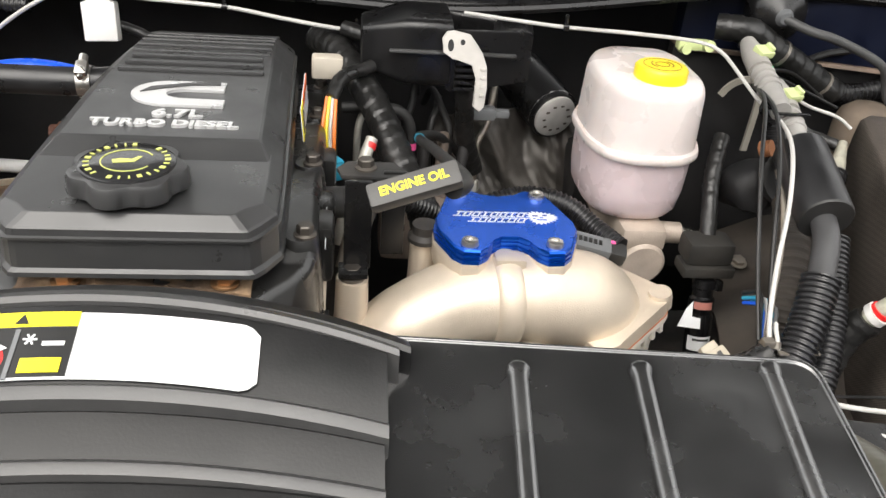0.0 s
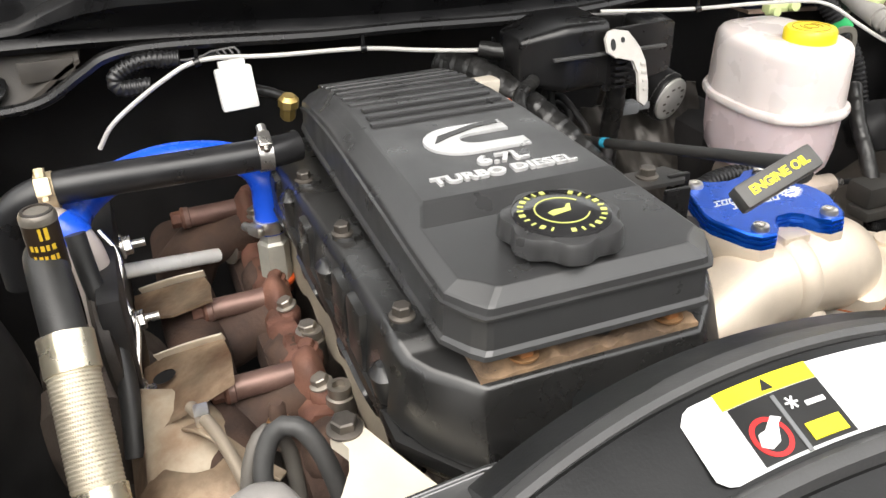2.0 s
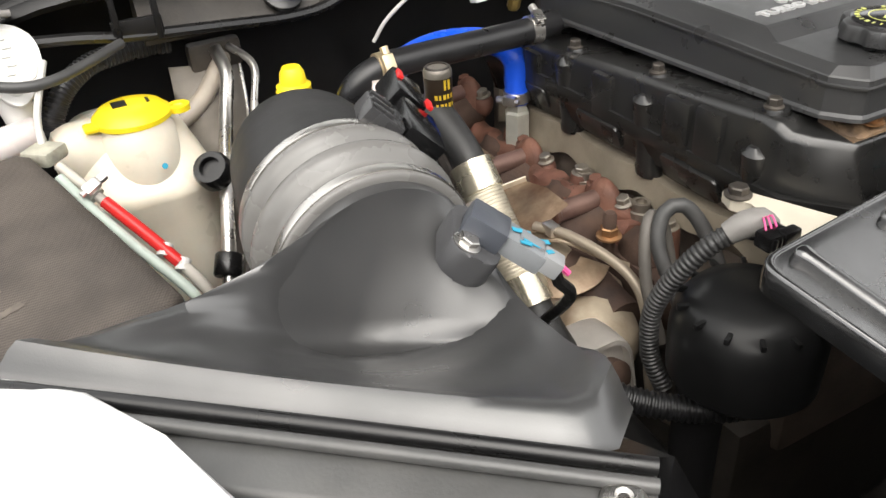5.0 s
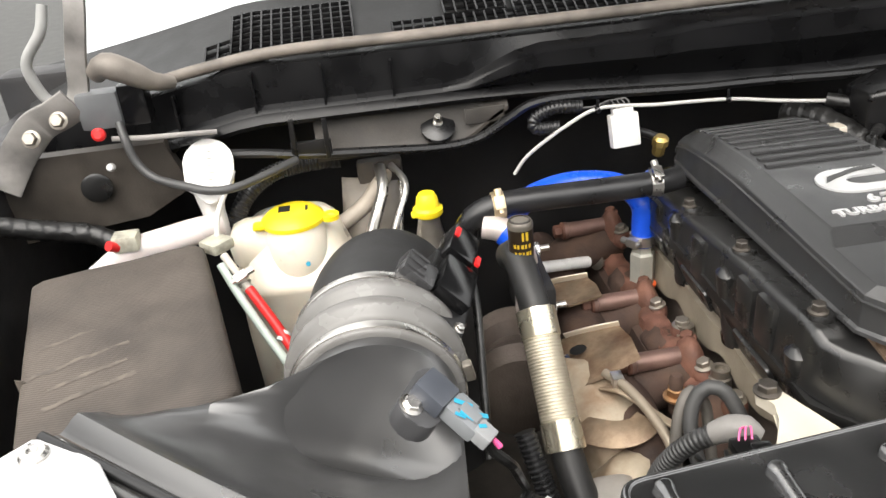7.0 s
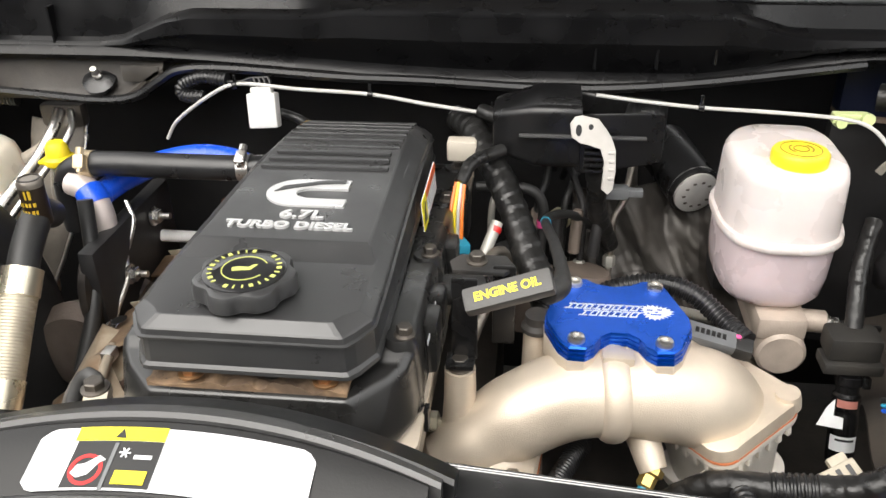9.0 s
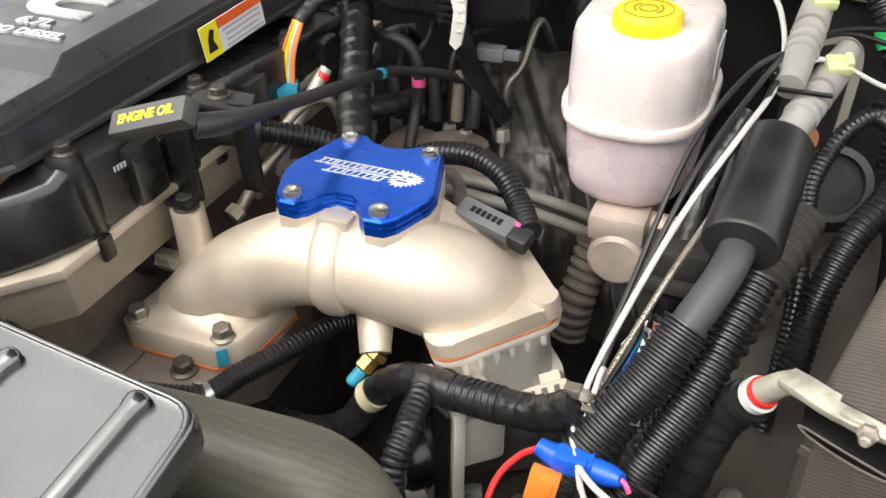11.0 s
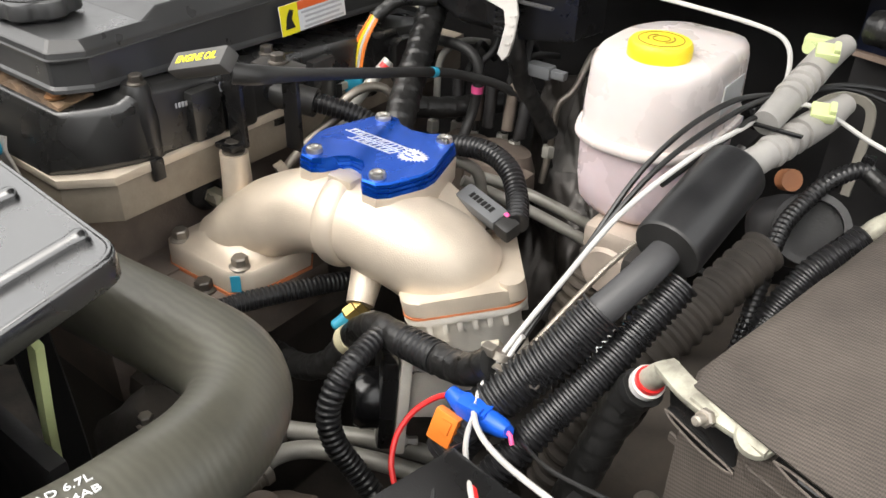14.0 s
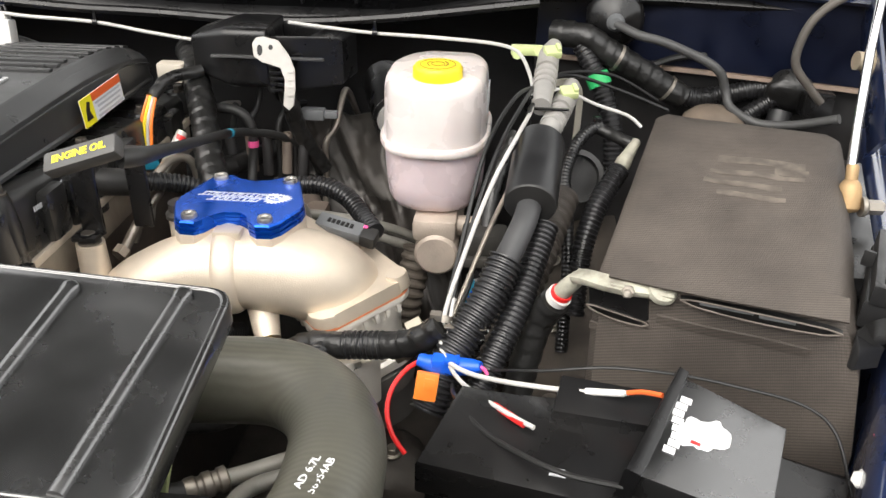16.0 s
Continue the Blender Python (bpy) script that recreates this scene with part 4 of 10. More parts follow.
lab = thing("warning_sticker", "orange, yellow and white warning sticker on the cover flank", "sticker", (-0.068, 0.75, 1.435))
sf = aim((-0.0655, 0.757, 1.441), (1, 0, 0.08), (0, 1, 0.02))
bm = B()
box(bm, (0, 0, 0), (0.092, 0.03, 0.0008), sf)
part("sheet", bm, PAPER, lab)
bm = B()
box(bm, (0.012, 0.0105, 0.0006), (0.068, 0.0085, 0.0008), sf)
part("band", bm, LABELORANGE, lab)
bm = B()
box(bm, (-0.034, 0, 0.0006), (0.024, 0.03, 0.0008), sf)
part("symbol_field", bm, LABELYELLOW, lab)
bm = B()
prism(bm, [(-0.007, -0.009), (0.006, -0.009), (0.002, 0), (0.006, 0.008), (0.001, 0.01), (-0.004, 0.003)], 0, 0.0006, sf @ Matrix.Translation((-0.034, 0, 0.001)))
part("symbol", bm, LABELBLACK, lab)
for j in range(4):
    bm = B()
    box(bm, (0.012 + 0.002 * (j % 2), 0.003 - 0.005 * j, 0.0007), (0.058 - 0.004 * (j % 3), 0.0022, 0.0008), sf)
    part("print_line", bm, PAPERGREY, lab)

# ---- intake horn ----
horn = thing("intake_horn", "champagne cast aluminium intake horn with a rib collar", "intake pipe", (0.0, 0.58, 1.245))
bm = B()
tube(bm, [(-0.034, 0.582, 1.26), (-0.004, 0.592, 1.281), (0.03, 0.602, 1.302), (0.068, 0.611, 1.319), (0.112, 0.617, 1.326), (0.16, 0.624, 1.322), (0.195, 0.638, 1.306), (0.212, 0.65, 1.284)], [0.027, 0.034, 0.0385, 0.039, 0.04, 0.0435, 0.0455, 0.0455], 40, 0.005)
part("pipe", bm, ALU, horn)
bm = B()
lps = []
for z, k in ((1.2475, 1), (1.266, 1), (1.2695, 0.96), (1.2705, 0.86), (1.273, 0.74), (1.279, 0.63), (1.288, 0.54), (1.3, 0.4)):
    lps.append([(-0.006 + 0.018 * (1 - k) + x * k, 0.588 + 0.012 * (1 - k) + y * k, z) for x, y in [(-0.06, -0.044), (-0.048, -0.052), (0.034, -0.05), (0.052, -0.034), (0.06, 0.03), (0.046, 0.045), (-0.042, 0.045), (-0.057, 0.034)]])
rings(bm, lps)
part("base_flange", bm, ALU, horn)
bm = B()
prism(bm, [(-0.067, 0.5435), (-0.0545, 0.5352), (0.0285, 0.5372), (0.047, 0.5535), (0.055, 0.619), (0.041, 0.634), (-0.049, 0.634), (-0.064, 0.623)], 1.2435, 1.247)
part("gasket", bm, GASKET, horn, "orange gasket edge")
for p in ((-0.051, 0.549, 1.2685), (0.029, 0.554, 1.2685), (-0.05, 0.622, 1.2685)):
    bolt(horn, p, r=0.008, h=0.012, m=DULLSTEEL)
bm = B()
box(bm, (0.034, 0.5425, 1.2575), (0.009, 0.0016, 0.017), Matrix.Translation((0.034, 0.5425, 0)) @ Matrix.Rotation(0.75, 4, "Z") @ Matrix.Translation((-0.034, -0.5425, 0)))
part("paint_mark", bm, TEAL, horn, "blue paint mark")
# collar rib under the valve housing
bm = B()
lathe(bm, [(0.038, -0.013), (0.0425, -0.0105), (0.045, -0.006), (0.0458, 0), (0.045, 0.006), (0.0425, 0.0105), (0.038, 0.013)], aim((0.111, 0.617, 1.325), (1, 0.1, 0.02)), 40)
part("collar", bm, ALU, horn)
# support boss for the bracket
bm = B()
lathe(bm, [(0.017, 1.29), (0.0145, 1.32), (0.0135, 1.352), (0.0135, 1.354)], Matrix.Translation((-0.02, 0.6, 0)), 24)
part("boss", bm, ALU, horn)
bolt(horn, (-0.02, 0.6, 1.354), r=0.008, h=0.011)
bm = B()
lathe(bm, [(0.0135, 1.3), (0.0125, 1.352), (0.012, 1.354)], Matrix.Translation((0.045, 0.665, 0)), 24)
part("boss", bm, ALU, horn)
bm = B()
lathe(bm, [(0.015, 1.354), (0.015, 1.358), (0.0115, 1.362), (0.0115, 1.37)], Matrix.Translation((0.045, 0.665, 0)), 20)
part("sensor", bm, DUSTYBLACK, horn, "black round pressure sensor")
# housing below the blue plate
OUT = [(-0.059, -0.056), (-0.05, -0.0655), (-0.034, -0.0665), (-0.025, -0.059), (-0.0185, -0.046), (-0.0085, -0.0385), (0.0085, -0.0385), (0.0185, -0.046), (0.025, -0.059), (0.034, -0.0665), (0.05, -0.0655), (0.059, -0.056),
       (0.0725, -0.022), (0.0725, -0.006), (0.054, 0.047), (0.044, 0.0555), (0.031, 0.0555), (0.019, 0.047), (0.0, 0.043), (-0.019, 0.047), (-0.031, 0.0555), (-0.044, 0.0555), (-0.054, 0.047), (-0.0725, -0.006), (-0.0725, -0.022)]
OUT = [(x * 0.875, y * (0.9 if y < 0 else 0.97)) for x, y in OUT]
bm = B()
rings(bm, [[(x * k + 0.1145, y * k + 0.6585 + dy, z) for x, y in OUT] for z, k, dy in ((1.3, 0.66, -0.006), (1.328, 0.86, -0.002), (1.343, 0.97, 0), (1.3465, 1.0, 0), (1.3665, 1.01, 0), (1.368, 1.0, 0))])
part("valve_housing", bm, ALU, horn, sharp=30)
bm = B()
box(bm, (0.1135, 0.6105, 1.3655), (0.027, 0.016, 0.011), bevel=0.0025)
part("cast_tab", bm, ALU, horn)
bm = B()
tube(bm, [(0.14, 0.61, 1.29), (0.147, 0.593, 1.274), (0.151, 0.584, 1.266)], [0.016, 0.014, 0.0125], 18)
part("sensor_boss", bm, ALU, horn)
bm = B()
lathe(bm, [(0.011, 0), (0.011, 0.006), (0.008, 0.008), (0.008, 0.018), (0.006, 0.02)], aim((0.151, 0.588, 1.266), (-0.4, -0.65, -0.55)), 6)
sens = part("sensor_body", bm, BRASS, horn, "brass temperature sensor")
bm = B()
lathe(bm, [(0.0055, 0), (0.0055, 0.014), (0.0035, 0.016)], aim((0.1435, 0.575, 1.255), (-0.4, -0.65, -0.55)), 12)
part("sensor_tip", bm, TEAL, sens)
# outlet flange above the throttle
fm = aim((0.2135, 0.649, 1.29), Vector((0.184, 0.078, -0.974)), (0.759, 0.624, 0.194))
bm = B()
sq = oblong(0.053, 0.053, 0.018, 5)
prism(bm, sq, -0.012, 0.003, fm, bevel=0.0025)
part("outlet_flange", bm, ALU, horn)
bm = B()
prism(bm, [(x * 1.004, y * 1.004) for x, y in sq], 0.003, 0.005, fm)
part("outlet_gasket", bm, GASKET, horn, "orange gasket line")
for x, y in ((-0.042, -0.042), (0.042, -0.042), (0.042, 0.042)):
    bm = B()
    lathe(bm, [(0.0105, -0.016), (0.0115, -0.01), (0.0115, 0.0)], fm @ Matrix.Translation((x, y, 0)), 20)
    part("corner_boss", bm, ALU, horn)
# grey sensor plug behind the horn
plug = thing("map_sensor", "grey plastic sensor on the back of the intake", "sensor", (0.18, 0.72, 1.315))
pm = aim((0.204, 0.688, 1.339), (0.1, -0.3, 0.95), (0.98, -0.2, -0.12))
bm = B()
box(bm, (0, 0, 0), (0.05, 0.02, 0.012), pm, 0.003)
part("sensor_case", bm, GREYPLASTIC, plug)
bm = B()
for k in range(6):
    box(bm, (-0.012 + 0.005 * k, 0.0, 0.0064), (0.0034, 0.006, 0.0006), pm)
part("print", bm, LABELBLACK, plug)
bm = B()
box(bm, (0.032, 0, -0.003), (0.018, 0.018, 0.016), pm, 0.004)
part("connector", bm, RUBBER, plug)
bm = B()
box(bm, (0.026, 0.006, 0.004), (0.005, 0.004, 0.004), pm, 0.001)
part("locking_tab", bm, PINK, plug)
# raised pad on the housing's flank
bm = B()
prism(bm, [(-0.03, -0.022), (0.03, -0.022), (0.034, 0.0), (0.028, 0.02), (-0.03, 0.02)], -0.012, 0.006, aim((0.185, 0.672, 1.335), (0.55, 0.1, 0.83), (0.8, 0.15, -0.55)), 0.003)
part("flank_pad", bm, ALU, horn)

egr = thing("valve_cover_plate", "blue anodised billet cover plate with four silver bolts", "cover plate", (0.1145, 0.6585, 1.3675))
bm = B()
lps = []
for z, k in ((1.3684, 1.0), (1.3718, 1.0), (1.3722, 0.965), (1.3732, 0.965), (1.3736, 0.995), (1.376, 0.995), (1.3764, 0.96), (1.3772, 0.96), (1.3776, 0.985), (1.3802, 0.985), (1.3818, 0.965)):
    lps.append([(0.1145 + x * k, 0.6585 + y * k, z) for x, y in OUT])
rings(bm, lps)
part("plate", bm, BLUE, egr, sharp=24)
for x, y in ((0.0775, 0.611), (0.1505, 0.611), (0.1515, 0.7), (0.078, 0.701)):
    bm = B()
    lathe(bm, [(0.0076, 1.3805), (0.0076, 1.3835), (0.0066, 1.3862), (0.0038, 1.387), (0.0036, 1.3856), (0.0, 1.3856)], Matrix.Translation((x, y, 0)), 24)
    part("button_bolt", bm, STEEL, egr, "silver button bolt")
# engraved mark: plain slanted bars and a burst, not lettered
em = Matrix.Translation((0.1145, 0.6585, 1.3819))
for j, (x0, x1, y, n) in enumerate(((-0.044, 0.021, 0.005, 8), (-0.032, 0.02, -0.0052, 6))):
    w = (x1 - x0) / n
    for k in range(n):
        bm = B()
        xa = x0 + w * k
        sl = 0.0022
        for yy, hh in ((y + 0.0036, 0.0016), (y - 0.0036, 0.0016)):
            o = sl * (yy - y) / 0.0036
            prism(bm, [(xa + o, yy - hh / 2), (xa + w * 0.86 + o, yy - hh / 2), (xa + w * 0.86 + o + 0.0006, yy + hh / 2), (xa + o + 0.0006, yy + hh / 2)], 0, 0.0004, em)
        for f in ((0.0, 0.62) if k % 3 else (0.3,)):
            xb = xa + w * f
            prism(bm, [(xb - sl, y - 0.004), (xb - sl + 0.0016, y - 0.004), (xb + sl + 0.0016, y + 0.004), (xb + sl, y + 0.004)], 0, 0.0004, em)
        part("engraved_bar", bm, ENGRAVE, egr, "pale engraved bars")
bm = B()
star = []
for i in range(40):
    a = 2 * math.pi * i / 40
    r = 0.0125 * (1 + (0.16 if i % 2 else -0.16) + 0.12 * math.sin(3 * a + 1))
    star.append((r * math.cos(a), 0.85 * r * math.sin(a)))
prism(bm, star, 0, 0.0004, em @ Matrix.Translation((0.034, 0.0005, 0)))
part("engraved_burst", bm, ENGRAVE, egr, "pale engraved burst")
bm = B()
for x, y, w, h in ((0.0285, 0.003, 0.005, 0.0014), (0.0375, 0.004, 0.004, 0.0014), (0.0335, -0.004, 0.009, 0.0014), (0.034, 0.0, 0.003, 0.0012), (0.027, -0.002, 0.002, 0.0012)):
    box(bm, (x, y, 0.0006), (w, h, 0.0004), em)
part("burst_gap", bm, BLUE, egr)

# throttle under the horn
thr = thing("throttle_body", "cast aluminium throttle body with black motor cover", "throttle body", (0.23, 0.62, 1.15))
bm = B()
rings(bm, [[fm @ Vector((x * k, y * k, h)) for x, y in oblong(0.05, 0.05, r_, 7)] for h, k, r_ in ((0.006, 0.98, 0.02), (0.02, 0.97, 0.024), (0.034, 0.93, 0.034), (0.06, 0.9, 0.04), (0.075, 0.9, 0.045), (0.078, 0.98, 0.03), (0.088, 0.98, 0.03), (0.09, 0.88, 0.04), (0.15, 0.85, 0.045))])
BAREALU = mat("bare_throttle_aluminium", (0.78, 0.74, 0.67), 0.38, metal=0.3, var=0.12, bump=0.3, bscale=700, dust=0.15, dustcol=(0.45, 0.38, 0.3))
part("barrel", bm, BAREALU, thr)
bm = B()
prism(bm, sq, 0.0055, 0.012, fm, bevel=0.002)
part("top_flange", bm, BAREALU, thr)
for side_ in range(4):
    for k in range(6):
        bm = B()
        box(bm, (-0.032 + 0.0128 * k, 0.0495, 0.017), (0.005, 0.006, 0.012), fm @ Matrix.Rotation(radians(90 * side_), 4, "Z"), 0.0012)
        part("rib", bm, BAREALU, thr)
mm = aim((0.2125, 0.552, 1.228), (-0.7, -0.7, 0.1), (-0.1, 0.1, 1))
bm = B()
box(bm, (0, 0, 0.004), (0.084, 0.062, 0.014), mm, 0.004)
part("motor_cover", bm, BLACK, thr, "black plastic motor cover")
bm = B()
lathe(bm, [(0.026, 0.01), (0.026, 0.024), (0.022, 0.03), (0, 0.031)], mm @ Matrix.Translation((-0.008, -0.004, 0)), 28)
part("motor_cap", bm, GLOSSBLACK, thr, "glossy black motor cap")
bm = B()
box(bm, (0, 0, -0.008), (0.088, 0.068, 0.009), mm, 0.002)
box(bm, (0.01, 0, -0.03), (0.05, 0.05, 0.04), mm, 0.006)
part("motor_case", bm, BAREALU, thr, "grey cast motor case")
for x, y in ((-0.036, -0.026), (0.036, -0.026), (0.036, 0.026), (-0.036, 0.026)):
    bolt(thr, mm @ Vector((x, y, -0.012)), mm.to_3x3() @ Vector((0, 0, -1)), 0.004, 0.012, STEEL)
bm = B()
rings(bm, [[fm @ Vector((x * k, y * k, h)) for x, y in oblong(0.05, 0.05, 0.046, 7)] for h, k in ((0.09, 0.86), (0.094, 0.98), (0.118, 0.98), (0.122, 0.9), (0.16, 0.88))])
part("rubber_boot", bm, mat("grey_boot", (0.12, 0.115, 0.108), 0.55, var=0.15, bump=0.1, dust=0.4), thr, "grey rubber boot below")

# ---- dipstick and brackets ----
dip = thing("oil_dipstick", "black dipstick tube with a yellow lettered grey handle", "dipstick", (0.02, 0.57, 1.44))
dm = aim((0.0205, 0.5455, 1.4695), (-0.2, -0.62, 0.75), (1, 0.04, 0.36))
bm = B()
box(bm, (0, 0, -0.006), (0.068, 0.019, 0.014), dm, 0.003)
hd = part("handle", bm, mat("handle_grey", (0.07, 0.068, 0.066), 0.5, var=0.2, bump=0.2), dip)
words("lettering", "ENGINE OIL", 0.0096, dm @ Matrix.Translation((0.0, 0, 0.0013)), LABELYELLOW, hd, 0.0002, "yellow lettering", 0.98, 0.0003)
bm = B()
tube(bm, [(0.05, 0.555, 1.462), (0.06, 0.572, 1.458), (0.062, 0.62, 1.445), (0.057, 0.72, 1.416), (0.05, 0.81, 1.389), (0.058, 0.86, 1.372), (0.085, 0.905, 1.35), (0.115, 0.935, 1.31), (0.125, 0.945, 1.25)], [0.0088, 0.0056, 0.0052, 0.0052, 0.005, 0.005, 0.005], 14)
part("guide_tube", bm, RUBBER, dip)
bm = B()
lathe(bm, [(0.0056, -0.004), (0.0056, 0.004)], aim((0.05, 0.813, 1.388), (-0.05, 0.93, -0.3)), 14)
part("marker", bm, TEAL, dip, "teal marker clip")

brk = thing("bracket_stand", "black bent steel bracket standing on the intake", "bracket", (-0.02, 0.6, 1.36))
bm = B()
box(bm, (-0.0165, 0.606, 1.4), (0.022, 0.005, 0.08), bevel=0.0015)
box(bm, (-0.0195, 0.598, 1.362), (0.024, 0.02, 0.005), bevel=0.0015)
part("upright", bm, BLACK, brk)
bm = B()
box(bm, (0.0145, 0.646, 1.39), (0.02, 0.005, 0.08), bevel=0.0015)
part("upright", bm, BLACK, brk)
bm = B()
prism(bm, [(-0.03, 0.64), (0.015, 0.638), (0.024, 0.65), (0.015, 0.668), (-0.025, 0.668), (-0.034, 0.655)], 1.424, 1.428, bevel=0.001)
part("top_plate", bm, DUSTYBLACK, brk, "dusty bracket plate")
bolt(brk, (-0.01, 0.655, 1.428), r=0.007, h=0.009)


# ---- radiator shroud across the front ----
shr = thing("radiator_shroud", "black plastic radiator shroud with a raised centre and ribbed wings", "shroud", (-0.15, 0.3, 1.42))


def wing(corners, bevel=0.012):
    """A rounded panel through four corners, turned down at its edge."""
    a, b, c, d = [Vector(q) for q in corners]
    bm = B()
    ctr = (a + b + c + d) / 4
    out = []
    for p, q, r in ((d, a, b), (a, b, c), (b, c, d), (c, d, a)):
        u, w = (p - q).normalized(), (r - q).normalized()
        for k in range(6):
            t = k / 5
            s = 0.014
            out.append(q + u * s * (1 - t) ** 2 + w * s * t ** 2)
    lps = []
    for dz, k in ((-0.016, 1.0), (-0.006, 1.0), (-0.0015, 0.995), (0.0, 0.985), (0.0, 0.965), (-0.0012, 0.96)):
        lps.append([ctr + (p - ctr) * k + Vector((0, 0, dz)) for p in out])
    rings(bm, lps)
    return soften(bm, 0.0012, 30)


part("wing", wing([(-0.02, 0.362, 1.4765), (0.2195, 0.344, 1.474), (0.2185, 0.195, 1.446), (-0.02, 0.2, 1.452)]), WINGBLACK, shr)
part("wing", wing([(-0.495, 0.345, 1.474), (-0.27, 0.366, 1.4765), (-0.27, 0.2, 1.452), (-0.475, 0.2, 1.446)]), WINGBLACK, shr)


def rib(a, b, w=0.0046, h=0.0034):
    a, b = Vector(a), Vector(b)
    t = (b - a).normalized()
    s = t.cross(Vector((0, 0, 1))).normalized()
    bm = B()
    lps = []
    for k, ww, hh in ((-0.03, 0.0006, 0.0), (-0.026, w * 0.6, h * 0.45), (-0.016, w * 1.05, h * 0.9), (0.0, w * 1.3, h * 1.15), (0.02, w * 1.2, h * 1.1), (0.045, w, h), (0.97, w, h), (1, w, h)):
        q = a.lerp(b, k)
        lps.append([q + s * ww * math.cos(x) + Vector((0, 0, hh * math.sin(x) - 0.001)) for x in [math.pi * j / 8 for j in range(9)]] + [q - s * ww - Vector((0, 0, 0.004)), q + s * ww - Vector((0, 0, 0.004))])
    rings(bm, lps)
    part("rib", bm, WINGBLACK, shr)


for x in (0.058, 0.121, 0.19):
    rib((x, 0.337, 1.474), (x - 0.012, 0.2, 1.4475))
for x in (-0.335, -0.402, -0.468):
    rib((x, 0.337, 1.474), (x + 0.012, 0.2, 1.4475))
# raised centre with arched bands
CX = -0.146


def arch_y(x, y0, k):
    return y0 - k * (x - CX) ** 2


def hump(x0, x1, y_far, kf, y_near, kn, z_far, z_near, zdrop, thick=0.02, n=40):
    bm = B()
    lps = []
    for i in range(n + 1):
        x = x0 + (x1 - x0) * i / n
        e = ((x - CX) / (x1 - CX)) ** 2
        yf, yn = arch_y(x, y_far, kf), arch_y(x, y_near, kn)
        zf, zn = z_far - zdrop * e, z_near - zdrop * e
        lps.append([(x, yf + 0.004, zf - thick), (x, yf + 0.001, zf - 0.002), (x, yf - 0.0025, zf), (x, yn + 0.0025, zn), (x, yn, zn - 0.002), (x, yn - 0.001, zn - thick)])
    return rings(bm, lps)


# Worn grey plastic, lightened to paint in the gloss of bands and ridges.
EDGESHEEN = mat("worn_edge_sheen", (0.05, 0.05, 0.0505), 0.36, var=0.15, bump=0.1, bscale=500, dust=0.2, dustcol=(0.11, 0.105, 0.1), dscale=20)
part("arch_back", hump(-0.296, 0.004, 0.384, 1.3, 0.362, 1.2, 1.4895, 1.4975, 0.012), SHROUD, shr, sharp=25)
part("arch_bright_band", hump(-0.29, -0.002, 0.3655, 1.2, 0.352, 1.1, 1.499, 1.5025, 0.014, 0.02), EDGESHEEN, shr, sharp=25)
part("arch_panel", hump(-0.284, -0.008, 0.352, 1.1, 0.308, 0.75, 1.4995, 1.486, 0.011), SHROUD, shr, sharp=25)
part("arch_ridge", hump(-0.282, -0.008, 0.3085, 0.75, 0.302, 0.75, 1.489, 1.487, 0.011, 0.02), EDGESHEEN, shr, sharp=25)
part("arch_front", hump(-0.29, -0.01, 0.302, 0.75, 0.278, 0.6, 1.48, 1.472, 0.008), SHROUD, shr, sharp=25)
part("arch_ridge", hump(-0.288, -0.01, 0.278, 0.6, 0.272, 0.6, 1.4755, 1.474, 0.009, 0.02), EDGESHEEN, shr, sharp=25)
part("arch_nose", hump(-0.3, 0.0, 0.272, 0.6, 0.2, 0.4, 1.4695, 1.45, 0.006, 0.03), SHROUD, shr, sharp=25)
bm = B()
box(bm, (-0.14, 0.16, 1.4), (0.84, 0.09, 0.07), bevel=0.02)
part("front_lip", bm, SHROUD, shr)

st = thing("service_label", "white, yellow and black service label on the shroud", "sticker", (-0.14, 0.325, 1.49))
ln = Vector((0, -0.0135, 0.044)).normalized()
lf = aim((-0.1365, 0.3275, 1.4955), Vector((0, -0.29, 0.957)), (1, 0.0, 0.0))


def curved(x0, x1, y0, y1, lift, rounded=False):
    """A flat sheet bent along the arch; x and y on the label."""
    bm = B()
    n = 40 if rounded else 14
    lps = []
    for i in range(n + 1):
        x = x0 + (x1 - x0) * i / n
        e = ((x - CX) / (-0.008 - CX)) ** 2
        lp = []
        cut_ = (0.3, 0.08)[i if i < 2 else n - i] * (y1 - y0) * 0.5 if rounded and (i < 2 or n - i < 2) else 0.0
        for y, top in ((y0 + cut_, 0), (y1 - cut_, 0), (y1 - cut_, 1), (y0 + cut_, 1)):
            yy = arch_y(x, 0.0, 0.95) + y
            z = 1.4995 + (yy + 1.1 * (x - CX) ** 2 - 0.352) / (0.352 - 0.308) * 0.0135 - 0.011 * e
            lp.append((x, yy, z + lift + 0.0004 * top))
        lps.append(lp)
    return rings(bm, lps)


part("sheet", curved(-0.2145, -0.066, 0.3115, 0.3455, 0.0006, True), PAPER, st)
part("symbol_panel", curved(-0.193, -0.147, 0.3125, 0.3375, 0.0012), LABELBLACK, st)
part("yellow_band", curved(-0.195, -0.147, 0.338, 0.3455, 0.0012), LABELYELLOW, st)
part("yellow_box", curved(-0.167, -0.15, 0.314, 0.321, 0.0018), LABELYELLOW, st)
bm = B()
prism(bm, [(-0.003, -0.0025), (0.003, -0.0025), (0, 0.003)], 0, 0.0004, Matrix.Translation((-0.171, 0.341, 1.4975)) @ lf.to_3x3().to_4x4())
part("triangle", bm, LABELBLACK, st)
bm = B()
